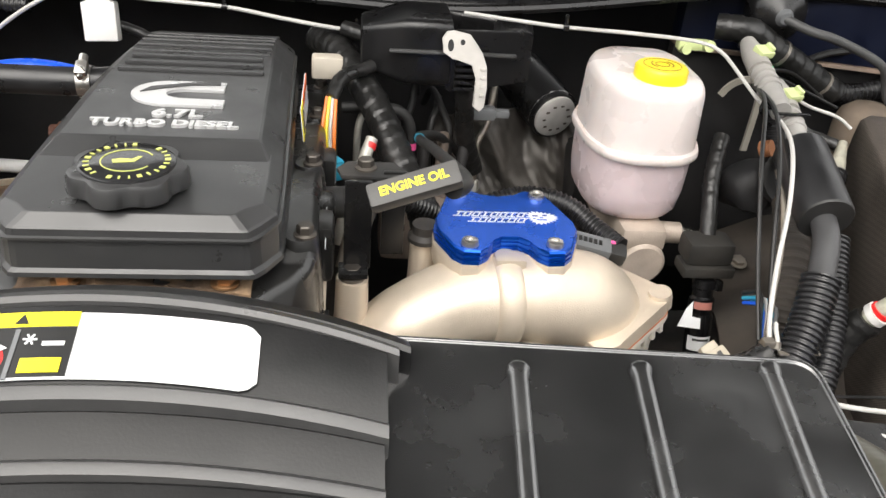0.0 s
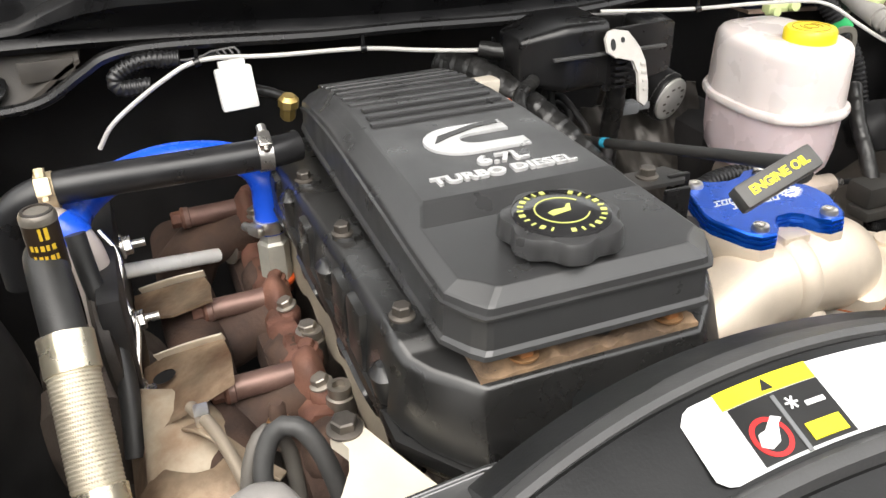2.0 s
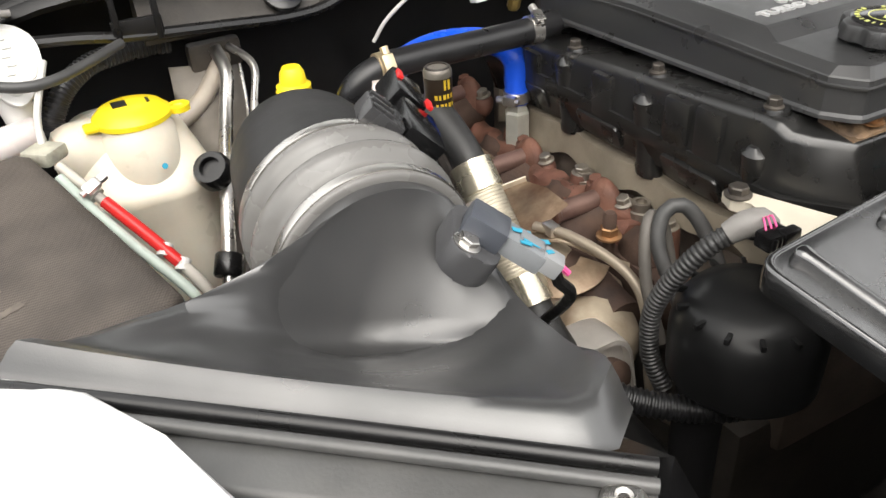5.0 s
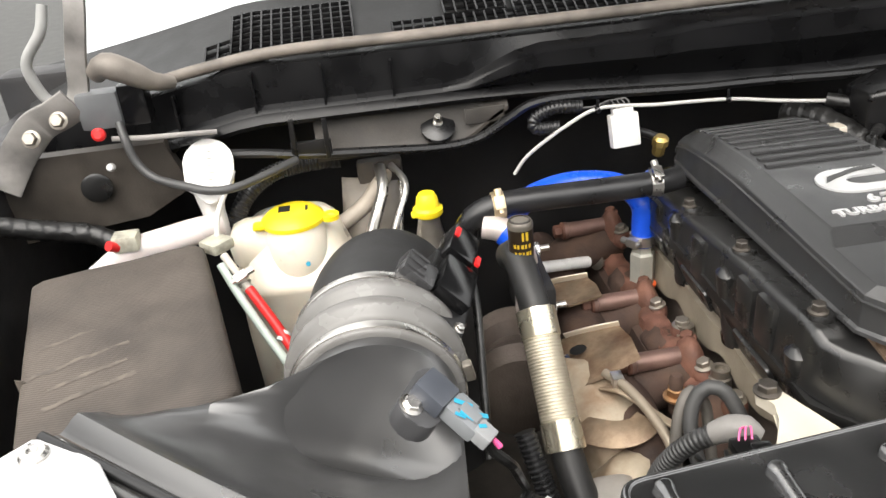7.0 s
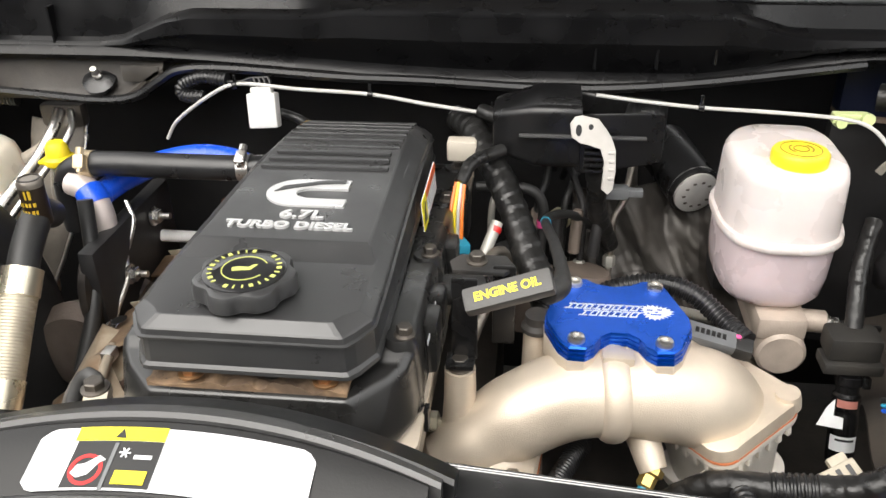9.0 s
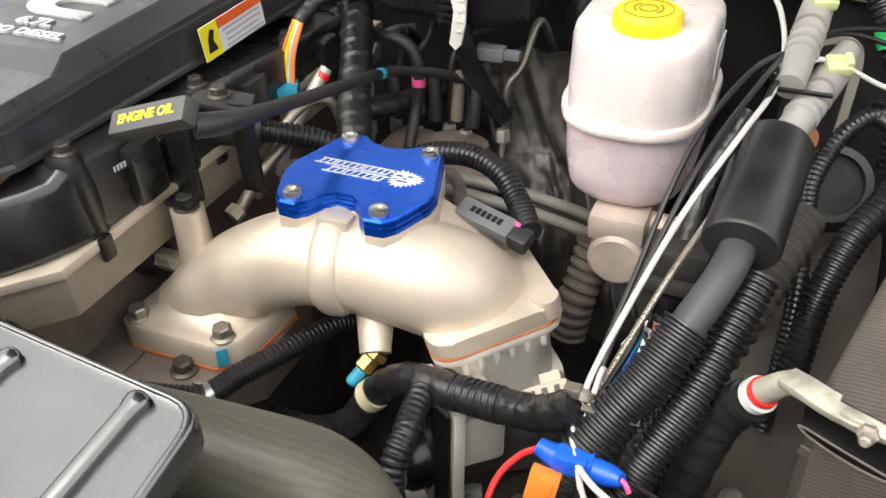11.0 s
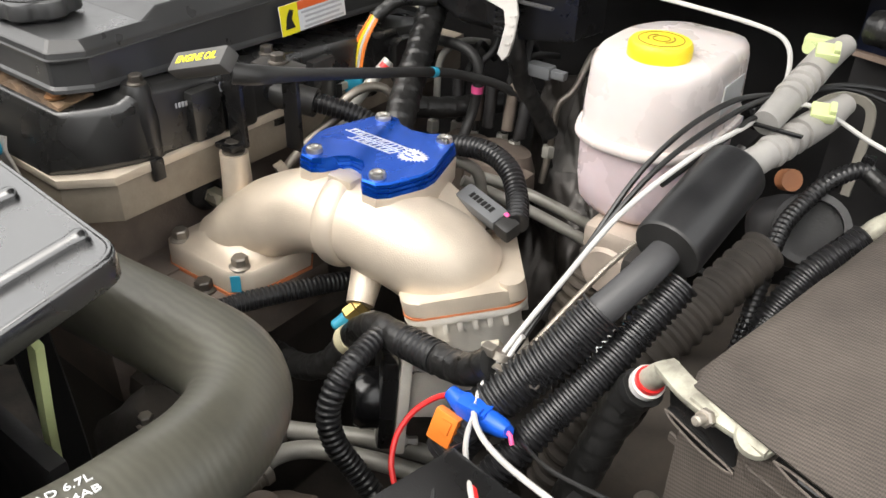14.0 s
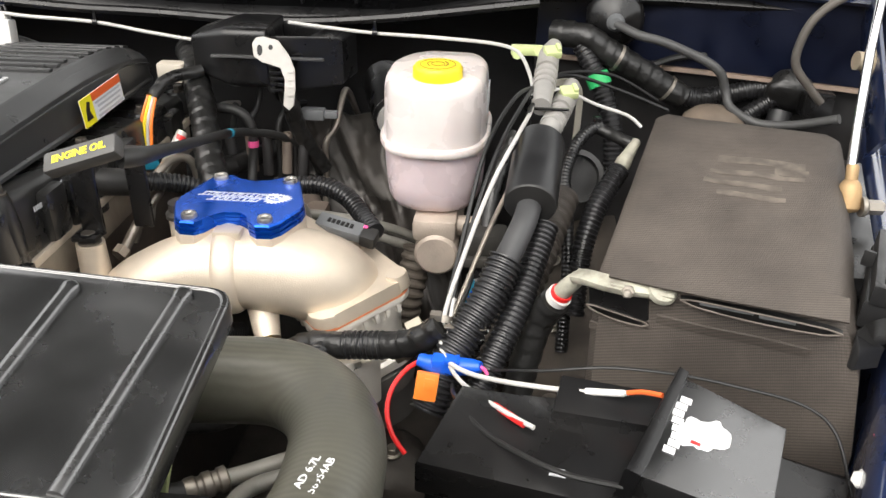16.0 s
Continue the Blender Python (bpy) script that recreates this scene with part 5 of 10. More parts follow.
lathe(bm, [(0.0068, 0), (0.0068, 0.0005), (0.0088, 0.0005), (0.0088, 0)], Matrix.Translation((-0.183, 0.3205, 1.4908)) @ lf.to_3x3().to_4x4(), 28)
part("red_ring", bm, LABELRED, st, "red ring sign")
bm = B()
prism(bm, [(-0.007, -0.003), (-0.003, -0.005), (0.002, -0.003), (0.006, 0.004), (0.009, 0.006), (0.005, 0.008), (-0.001, 0.003), (-0.005, 0.002)], 0, 0.0006, Matrix.Translation((-0.183, 0.3205, 1.4911)) @ lf.to_3x3().to_4x4())
part("white_mark", bm, PAPER, st)
part("divider", curved(-0.1725, -0.1705, 0.311, 0.336, 0.0017), GREYPLASTIC, st)
part("print_line", curved(-0.16, -0.1505, 0.3275, 0.3295, 0.0017), PAPER, st)
bm = B()
for k in range(3):
    box(bm, (0, 0, 0.0002), (0.006, 0.0009, 0.0004), Matrix.Translation((-0.1655, 0.3305, 1.4945)) @ lf.to_3x3().to_4x4() @ Matrix.Rotation(radians(60 * k), 4, "Z"))
part("snow_mark", bm, PAPER, st)
for k in range(6):
    part("print_line", curved(-0.2115 + 0.001 * k, -0.2045 + 0.001 * k, 0.3135 + 0.005 * k, 0.315 + 0.005 * k, 0.0012), PAPERGREY, st)
for x in (-0.135, -0.075):
    part("print_line", curved(x, x + 0.006, 0.342, 0.3432, 0.0012), PAPERGREY, st)

# ---- upper radiator hose ----
rh = thing("radiator_hose", "thick aged black radiator hose with white print", "hose", (0.25, 0.35, 1.34))
bm = B()
tube(bm, [(-0.06, 0.4, 1.33), (0.0, 0.382, 1.352), (0.073, 0.378, 1.37), (0.127, 0.382, 1.371), (0.18, 0.388, 1.37), (0.225, 0.389, 1.37), (0.256, 0.372, 1.37), (0.277, 0.335, 1.376), (0.285, 0.29, 1.383), (0.283, 0.245, 1.386), (0.262, 0.2, 1.38), (0.23, 0.17, 1.37)], 0.0305, 32, 0.006)
part("hose_wall", bm, HOSE, rh)
hp = aim((0.284, 0.258, 1.4158), (0.02, 0.0, 1), (0.22, 0.97, 0))
words("print", "AD 6.7L", 0.0062, hp @ Matrix.Translation((0, 0.0042, 0.0002)), PAPER, rh, 0.0005, "worn white print", 1.2)
words("print", "56954AB", 0.0062, hp @ Matrix.Translation((0, -0.0038, 0.0001)), PAPER, rh, 0.0005, "worn white print", 1.2)

# fan shroud depth behind the wing
fan = thing("fan_shroud", "black fan shroud well with pale edge strip", "fan shroud", (0.08, 0.27, 0.95))
bm = B()
box(bm, (0.0, 0.285, 1.235), (0.42, 0.012, 0.25), bevel=0.004)
part("panel", bm, DARK, fan)
bm = B()
ribbon(bm, [(0.095, 0.332, 1.39), (0.089, 0.335, 1.36), (0.07, 0.345, 1.28), (0.05, 0.354, 1.19), (0.03, 0.36, 1.1)], 0.026, 0.014, (0.9, -0.3, 0))
part("strut", bm, mat("grey_strut", (0.014, 0.014, 0.0145), 0.45, var=0.2, bump=0.15), fan)
bolt(fan, (0.065, 0.296, 1.25), (0.3, 0.9, 0.2), 0.009, 0.012, PALEGREEN)
bm = B()
ribbon(bm, [(0.196, 0.298, 1.43), (0.186, 0.299, 1.4), (0.172, 0.3, 1.35), (0.155, 0.302, 1.28), (0.14, 0.304, 1.2)], 0.009, 0.005, (0, 1, 0))
part("edge_strip", bm, PALEGREEN, fan, "pale yellow edge strip")

# ---- air box and intake tube ----
ab = thing("air_box", "black plastic air filter box with cone outlet and shiny front", "air box", (-0.75, 0.4, 1.2))
AX, AZ, AR = -0.627, 1.416, 0.0645
ta = Vector((0.04, 0.985, 0.05)).normalized()
AC = Vector((AX, 0.545, AZ))
am = aim(AC, ta, (1, 0, 0))
bm = B()
lps = []


def resample(loop, n):
    ds = [0.0]
    m = len(loop)
    for i in range(m):
        ds.append(ds[-1] + (loop[(i + 1) % m] - loop[i]).length)
    out, i = [], 0
    for k in range(n):
        w = ds[-1] * k / n
        while ds[i + 1] < w:
            i += 1
        out.append(loop[i].lerp(loop[(i + 1) % m], (w - ds[i]) / (ds[i + 1] - ds[i])))
    return out


N = 48
base = resample([Vector(q) for q in ((-0.853, 0.494, 1.453), (-0.613, 0.304, 1.434), (-0.575, 0.335, 1.425), (-0.575, 0.42, 1.37), (-0.66, 0.5, 1.345), (-0.80, 0.535, 1.38), (-0.856, 0.522, 1.43))], N)
rim = [am @ Vector((AR * math.cos(2 * math.pi * k / N), AR * math.sin(2 * math.pi * k / N), -0.03)) for k in range(N)]
# start the ring where it faces the first corner of the base
best = min(range(N), key=lambda s: sum((base[k] - rim[(s - k) % N]).length_squared for k in range(N)))
rim = [rim[(best - k) % N] for k in range(N)]
for f in (0, 0.025, 0.05, 0.085, 0.12, 0.16, 0.21, 0.27, 0.35, 0.45, 0.6, 0.78, 0.9, 1.0):
    g = f * f * (3 - 2 * f)
    swell = 0.012 * math.sin(math.pi * f) + 0.013 * math.exp(-((f - 0.17) / 0.085) ** 2) * min(1, f / 0.05)
    lps.append([base[k].lerp(rim[k], f).lerp(base[k].lerp(rim[k], g), 0.6) + Vector((0, 0, swell)) for k in range(N)])
lps.append([am @ (am.inverted() @ rim[k] + Vector((0, 0, 0.03))) for k in range(N)])
rings(bm, lps)
part("cone", bm, INLET, ab, "matt black cone outlet", sharp=50)
FLANGE = mat("grey_worn_plastic", (0.075, 0.075, 0.074), 0.36, var=0.25, bump=0.15, bscale=500, scale=14, dust=0.3, dustcol=(0.16, 0.15, 0.14), dscale=12)
sl0, sl1 = Vector((-0.86, 0.492, 1.456)), Vector((-0.6, 0.292, 1.436))
fwd = Vector((-0.61, -0.79, -0.05)).normalized()
for off, r, up in ((0.004, 0.0042, 0.001), (0.014, 0.0036, 0.0)):
    bm = B()
    tube(bm, [sl0.lerp(sl1, k / 8) + fwd * off + Vector((0, 0, up + 0.001 * math.sin(math.pi * k / 8))) for k in range(9)], r, 12)
    part("seam_bead", bm, FLANGE if r < 0.004 else BLACK, ab)
bm = B()
rings(bm, [[sl0 + fwd * o + Vector((0, 0, z)) for o, z in ((-0.006, -0.004), (0.012, -0.003), (0.04, -0.005), (0.043, -0.008), (0.043, -0.03), (-0.006, -0.03))],
           [sl1 + fwd * o + Vector((0, 0, z)) for o, z in ((-0.006, -0.004), (0.012, -0.003), (0.036, -0.005), (0.039, -0.008), (0.039, -0.03), (-0.006, -0.03))]])
soften(bm, 0.002, 30)
part("front_flange", bm, FLANGE, ab, "grey worn front flange")
bm = B()
rings(bm, [[(-0.88, 0.47, 1.43), (-0.6, 0.284, 1.412), (-0.57, 0.31, 1.405), (-0.57, 0.4, 1.36), (-0.66, 0.5, 1.33), (-0.86, 0.53, 1.36)], [(-0.885, 0.43, 1.4), (-0.6, 0.24, 1.39), (-0.56, 0.27, 1.36), (-0.57, 0.38, 1.3), (-0.66, 0.48, 1.25), (-0.87, 0.5, 1.25)], [(-0.89, 0.36, 1.2), (-0.61, 0.18, 1.2), (-0.57, 0.25, 1.15), (-0.58, 0.38, 1.1), (-0.66, 0.46, 1.05), (-0.87, 0.48, 1.05)]])
part("body", bm, GLOSSBLACK, ab)
# Pale patch stands in for the sky's glare on the flange.
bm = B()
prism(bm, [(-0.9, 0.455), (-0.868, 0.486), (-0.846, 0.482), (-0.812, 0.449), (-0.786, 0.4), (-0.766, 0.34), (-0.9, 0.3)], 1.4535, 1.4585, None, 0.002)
part("glare_patch", bm, mat("painted_glare", (0.6, 0.6, 0.6), 0.35, metal=0.1, var=0.12), ab, "pale patch painted as sky glare on the flange")
for p in ((-0.86, 0.466, 1.4595), (-0.626, 0.283, 1.4345)):
    bm = B()
    lathe(bm, [(0.0105, -0.004), (0.0105, 0.001), (0.0085, 0.0035), (0.004, 0.0045), (0.0025, 0.003), (0, 0.003)], Matrix.Translation(p), 24)
    part("screw", bm, STEEL, ab, "bright cross-head screw")
# grey ribbed coupling with clamps
cp = thing("intake_coupling", "grey ribbed rubber coupling with band clamps", "coupling", (AX, 0.58, 1.33))
bm = B()
lathe(bm, [(AR + 0.001, -0.02), (AR + 0.005, -0.0195), (AR + 0.0058, -0.018), (AR + 0.0058, -0.006), (AR + 0.0035, -0.003), (AR + 0.001, 0.0), (AR + 0.0005, 0.003), (AR + 0.0035, 0.0065), (AR + 0.009, 0.0095), (AR + 0.0112, 0.0135), (AR + 0.0108, 0.019), (AR + 0.0085, 0.0235), (AR + 0.0015, 0.028), (AR - 0.001, 0.0315), (AR - 0.0005, 0.036), (AR + 0.0045, 0.039), (AR + 0.0085, 0.043), (AR + 0.0092, 0.048), (AR + 0.007, 0.052), (AR + 0.0045, 0.054), (AR + 0.0045, 0.064), (AR + 0.003, 0.067), (AR + 0.001, 0.068)], am, 72)
part("bellows", bm, GREYBAND, cp, sharp=60)
for h in (-0.012, 0.059):
    bm = B()
    lathe(bm, [(AR + 0.0045, h - 0.0042), (AR + 0.0068, h - 0.0042), (AR + 0.0072, h - 0.003), (AR + 0.0068, h), (AR + 0.0072, h + 0.003), (AR + 0.0068, h + 0.0042), (AR + 0.0045, h + 0.0042)], am, 56)
    c = part("clamp_band", bm, STEEL, cp, "bright band clamp")
    bm = B()
    box(bm, (AR + 0.011, 0, h), (0.008, 0.016, 0.009), am @ Matrix.Rotation(radians(-12), 4, "Z"), 0.002)
    part("screw_box", bm, DULLSTEEL, c)
it = thing("turbo_inlet_tube", "black rubber turbo inlet tube", "tube", (-0.6, 0.72, 1.2))
bm = B()
tube(bm, [AC + ta * 0.06, AC + ta * 0.12 + Vector((0.003, 0, -0.002)), AC + ta * 0.175 + Vector((0.014, 0, -0.022)), AC + ta * 0.215 + Vector((0.034, 0, -0.075)), AC + ta * 0.23 + Vector((0.05, 0, -0.16)), AC + ta * 0.23 + Vector((0.055, 0, -0.28))], [AR - 0.001, AR - 0.002, AR - 0.004, AR - 0.006, AR - 0.008, AR - 0.01], 40)
part("tube_wall", bm, mat("inlet_rubber", (0.014, 0.014, 0.0145), 0.6, var=0.2, bump=0.15, bscale=500, dust=0.12, dustcol=(0.08, 0.075, 0.07)), it)
# pressure sensor on the tube
ms = thing("intake_sensor", "black sensor with red locking tab on the inlet tube", "sensor", (-0.57, 0.62, 1.44))
sm = aim((-0.565, 0.615, 1.447), (0.66, -0.3, 0.7), (0.2, 0.97, 0.0)) @ Matrix.Scale(1.35, 4)
bm = B()
box(bm, (0, 0, 0.004), (0.062, 0.036, 0.012), sm, 0.003)
part("base", bm, BLACK, ms)
bm = B()
box(bm, (0.004, 0, 0.013), (0.036, 0.026, 0.014), sm, 0.003)
box(bm, (0.04, 0.004, 0.012), (0.03, 0.022, 0.018), sm, 0.003)
part("connector", bm, GLOSSBLACK, ms)
bm = B()
box(bm, (-0.006, 0.026, 0.01), (0.02, 0.024, 0.013), sm, 0.0025)
for k in range(3):
    box(bm, (-0.013 + 0.007 * k, 0.03, 0.0172), (0.0022, 0.014, 0.0016), sm, 0.0005)
part("side_plug", bm, mat("worn_grey_plug", (0.05, 0.05, 0.052), 0.3, var=0.2), ms, "worn grey side plug")
for x, y in ((0.03, -0.008), (0.044, 0.012)):
    bm = B()
    box(bm, (x, y, 0.0213), (0.009, 0.0035, 0.003), sm, 0.0008)
    part("locking_tab", bm, RED, ms, "red locking tab")
for x in (-0.025, 0.0):
    bolt(ms, sm @ Vector((x, -0.013, 0.01)), sm.to_3x3() @ Vector((0, 0, 1)), 0.004, 0.004, STEEL)
bm = B()
tube(bm, [sm @ Vector((0.055, 0, 0.012)), (-0.535, 0.7, 1.46), (-0.53, 0.65, 1.42), (-0.535, 0.6, 1.36), (-0.54, 0.56, 1.31)], 0.0042, 10)
part("lead", bm, TAPE, ms)
# air flow sensor on the cone
mf = thing("air_flow_sensor", "grey air flow sensor with blue and white plug", "sensor", (-0.605, 0.46, 1.46))
mm = aim((-0.592, 0.464, 1.459), (0.45, -0.3, 0.84), (0.75, -0.6, -0.25))
bm = B()
prism(bm, oblong(0.026, 0.016, 0.012), -0.016, 0.004, mm @ Matrix.Rotation(radians(100), 4, "Z"), 0.003)
part("mount", bm, mat("slate_mount", (0.055, 0.055, 0.058), 0.45, var=0.1), mf, "grey oval mount")
bm = B()
box(bm, (0.002, 0, 0.011), (0.026, 0.024, 0.016), mm, 0.003)
part("case", bm, mat("sensor_slate", (0.06, 0.066, 0.08), 0.4, var=0.1), mf)
bm = B()
box(bm, (0.028, 0.002, 0.01), (0.028, 0.02, 0.014), mm, 0.003)
box(bm, (0.03, 0.002, 0.0175), (0.016, 0.009, 0.003), mm, 0.001)
box(bm, (0.024, 0.0135, 0.01), (0.016, 0.004, 0.009), mm, 0.001)
pl = part("plug", bm, mat("pale_grey_plug", (0.19, 0.2, 0.21), 0.42, var=0.15), mf, "pale grey plug")
for x, y, w, h, r_ in ((0.022, 0.004, 0.014, 0.0035, 0.5), (0.03, -0.002, 0.012, 0.003, 0.2), (0.036, 0.006, 0.012, 0.0035, 0.7), (0.026, -0.006, 0.008, 0.0025, 0.4), (0.042, 0.0, 0.006, 0.003, 0.9)):
    bm = B()
    box(bm, (0, 0, 0), (w, h, 0.0008), mm @ Matrix.Translation((x, y, 0.0182)) @ Matrix.Rotation(r_, 4, "Z"), 0.0003)
    part("paint_stroke", bm, TEAL, pl, "blue paint stroke")
bm = B()
box(bm, (0.046, 0.0, 0.012), (0.014, 0.014, 0.012), mm, 0.002)
part("plug_collar", bm, mat("pale_grey_collar", (0.26, 0.265, 0.27), 0.4, var=0.1), pl)
bm = B()
tube(bm, [mm @ Vector((0.053, 0.003, 0.012)), mm @ Vector((0.06, 0.004, 0.01))], 0.0022, 8)
part("pink_seal", bm, PINK, pl)
bolt(mf, mm @ Vector((-0.004, -0.016, 0.004)), mm.to_3x3() @ Vector((0, 0, 1)), 0.0065, 0.005, STEEL)
bm = B()
tube(bm, [mm @ Vector((0.05, 0.002, 0.01)), mm @ Vector((0.058, 0.004, 0.002)), (-0.538, 0.44, 1.41), (-0.525, 0.49, 1.35), (-0.51, 0.55, 1.28)], 0.004, 8)
part("lead", bm, TAPE, mf)


# ---- battery with its cloth jacket ----
def battery(name, fl, fr, br, bl, h, label, flare=0.0):
    th = thing(name, label, "battery", tuple((Vector(fl) + Vector(br)) / 2 - Vector((0, 0, h))))
    c = [Vector(q) for q in (fl, fr, br, bl)]
    ctr = sum(c, Vector()) / 4
    out = []
    for i in range(4):
        p, q, r = c[i - 1], c[i], c[(i + 1) % 4]
        u, w = (p - q).normalized(), (r - q).normalized()
        for k in range(5):
            t = k / 4
            out.append(q + u * 0.012 * (1 - t) ** 2 + w * 0.012 * t ** 2)
    # points between the corners, for soft sag
    loop = resample(out, 64)
    bm = B()
    lps = []
    rx = (c[1] - c[0]).normalized()
    half = (c[1] - c[0]).length / 2
    for dz, k in ((-h, 0.97), (-h * 0.6, 1.005), (-h * 0.25, 1.01), (-0.025, 1.006), (-0.012, 1.0), (-0.004, 0.992), (0, 0.965)):
        out_ = flare * (1 - math.exp(dz / 0.06))
        lps.append([ctr + (p - ctr) * k + rx * out_ * max(0.0, min(1.0, (p - ctr).dot(rx) / half)) ** 2 + Vector((0, 0, dz + 0.0015 * noise.noise(p * 25))) for p in loop])
    for k in (0.85, 0.65, 0.4, 0.15):
        lps.append([ctr + (p - ctr) * k + Vector((0, 0, 0.004 * noise.noise(p * 9 + Vector((k * 3, 0, 0))) + 0.002)) for p in loop])
    rings(bm, lps)
    part("jacket", bm, CLOTH, th, "dusty brown woven cloth jacket", sharp=50)
    return th, ctr


bl_, _ = battery("battery", (-0.915, 0.52, 1.402), (-0.742, 0.583, 1.404), (-0.813, 0.877, 1.413), (-0.985, 0.815, 1.42), 0.2, "car battery in a brown woven insulation jacket beside the coolant tank")

# ---- coolant tank ----
tank = thing("coolant_tank", "aged cream plastic coolant tank with a yellow cap", "coolant tank", (-0.71, 0.96, 1.15))
bm = B()
ol = oblong(0.074, 0.072, 0.05, 10)
rings(bm, [[(-0.721 + x * k, 0.957 + dy + y * k, z) for x, y in ol] for z, k, dy in ((1.13, 0.8, 0), (1.15, 0.95, 0), (1.25, 1.0, 0), (1.318, 1.0, 0), (1.322, 1.025, 0), (1.329, 1.025, 0), (1.334, 1.0, 0), (1.342, 0.96, 0.003), (1.352, 0.9, 0.008), (1.364, 0.84, 0.012), (1.376, 0.78, 0.014), (1.384, 0.68, 0.014), (1.389, 0.5, 0.012), (1.39, 0.3, 0.01))])
part("tank_body", bm, TANK, tank)
bm = B()
rings(bm, [[(-0.762 + x * k, 0.945 + y * k, z) for x, y in oblong(0.034, 0.03, 0.02, 8)] for z, k in ((1.34, 0.6), (1.352, 0.95), (1.37, 1.0), (1.384, 0.96), (1.394, 0.8), (1.398, 0.5), (1.399, 0.2))])
part("shoulder", bm, TANK, tank)
bm = B()
lathe(bm, [(0.012, 1.318), (0.026, 1.322), (0.034, 1.332), (0.0365, 1.345), (0.0365, 1.388), (0.034, 1.392), (0.034, 1.402)], Matrix.Translation((-0.712, 0.926, 0)), 36)
part("neck", bm, TANK, tank)
bm = B()
lathe(bm, [(0.036, 1.397), (0.0385, 1.399), (0.0385, 1.404), (0.035, 1.407), (0.031, 1.411), (0.015, 1.413), (0, 1.4132)], Matrix.Translation((-0.713, 0.93, 0)), 40)
lathe(bm, [(0.007, 1.398), (0.007, 1.404), (0.0115, 1.404), (0.0115, 1.398), (0.007, 1.398)], Matrix.Translation((-0.668, 0.925, 0)), 20)
box(bm, (-0.754, 0.92, 1.402), (0.014, 0.018, 0.006), bevel=0.003)
cp_ = part("cap", bm, YELLOW, tank, "yellow cap with tabs")
bm = B()
box(bm, (-0.722, 0.935, 1.4137), (0.014, 0.016, 0.001))
box(bm, (-0.695, 0.932, 1.4134), (0.003, 0.012, 0.001))
part("symbol", bm, LABELBLACK, cp_)
bm = B()
lathe(bm, [(0.003, 0), (0.003, 0.001)], aim((-0.70, 0.886, 1.36), (0, -1, 0.3)), 10)
part("paint_dot", bm, TEAL, tank)

wf = thing("washer_filler", "white plastic washer filler flap on its neck", "filler cap", (-0.815, 0.975, 1.4))
wm = aim((-0.805, 0.965, 1.468), (0.05, -0.75, 0.66), (1, 0, 0))
bm = B()
pear = []
for i in range(40):
    a = 2 * math.pi * i / 40
    k = math.sin(a)
    pear.append(((0.033 - 0.006 * (1 - k) * 0.5 - (0.008 if k < -0.5 else 0)) * math.cos(a), 0.036 * k + (-0.012 if k < 0 else 0)))
prism(bm, pear, -0.002, 0.004, wm, 0.0015)
part("flap", bm, WHITE, wf)
bm = B()
prism(bm, [(x * 0.8, y * 0.8) for x, y in pear], 0.0042, 0.0048, wm)
part("inner_face", bm, mat("milky_flap", (0.5, 0.49, 0.46), 0.35, var=0.1), wf)
for k in range(6):
    bm = B()
    box(bm, (0.003 * (k % 2), 0.02 - 0.009 * k, 0.0055), (0.008, 0.0035, 0.0015), wm, 0.0005)
    part("embossed_mark", bm, WHITE, wf)
bm = B()
tube(bm, [(-0.812, 0.965, 1.44), (-0.81, 0.96, 1.41), (-0.806, 0.955, 1.37)], [0.018, 0.014, 0.014], 16)
part("neck", bm, WHITE, wf)
sh = thing("washer_tube", "white plastic filler tube behind the battery", "tube", (-0.86, 0.93, 1.38))
bm = B()
tube(bm, [(-0.95, 0.9, 1.375), (-0.91, 0.912, 1.392), (-0.86, 0.925, 1.398), (-0.8, 0.945, 1.402)], [0.012, 0.017, 0.017, 0.015], 18)
part("tube_wall", bm, RESERVOIR, sh)

# ---- power steering bottle and lines ----
ps = thing("steering_fluid_cap", "yellow dipstick cap on a steel neck", "cap", (-0.55, 0.915, 1.33))
bm = B()
lathe(bm, [(0.0175, 1.391), (0.0185, 1.393), (0.0185, 1.399), (0.0145, 1.402), (0.013, 1.413), (0.0095, 1.419), (0, 1.4205)], Matrix.Translation((-0.549, 0.915, 0)), 28)
box(bm, (-0.564, 0.908, 1.3955), (0.012, 0.014, 0.005), bevel=0.0025)
part("cap", bm, YELLOW, ps)
bm = B()
lathe(bm, [(0.02, 1.33), (0.018, 1.36), (0.013, 1.385), (0.013, 1.398)], Matrix.Translation((-0.549, 0.915, 0)), 20)
part("neck", bm, DULLSTEEL, ps)
ac = thing("air_conditioning_line", "bright bent aluminium refrigerant lines with a black cap", "pipe", (-0.63, 0.9, 1.3))
bm = B()
tube(bm, [(-0.6, 1.02, 1.42), (-0.6, 0.99, 1.4), (-0.615, 0.96, 1.37), (-0.64, 0.9, 1.33), (-0.665, 0.84, 1.28), (-0.69, 0.79, 1.22)], 0.0075, 14)
part("line", bm, STEEL, ac)
bm = B()
tube(bm, [(-0.585, 1.02, 1.42), (-0.57, 0.985, 1.405), (-0.585, 0.95, 1.375), (-0.625, 0.87, 1.31), (-0.66, 0.8, 1.22)], 0.0045, 12)
part("line", bm, STEEL, ac)
bm = B()
box(bm, (-0.6, 1.03, 1.412), (0.06, 0.02, 0.032), bevel=0.006)
part("block", bm, mat("grimy_block", (0.07, 0.062, 0.055), 0.5, metal=0.4, var=0.3, dust=0.4), ac)
bm = B()
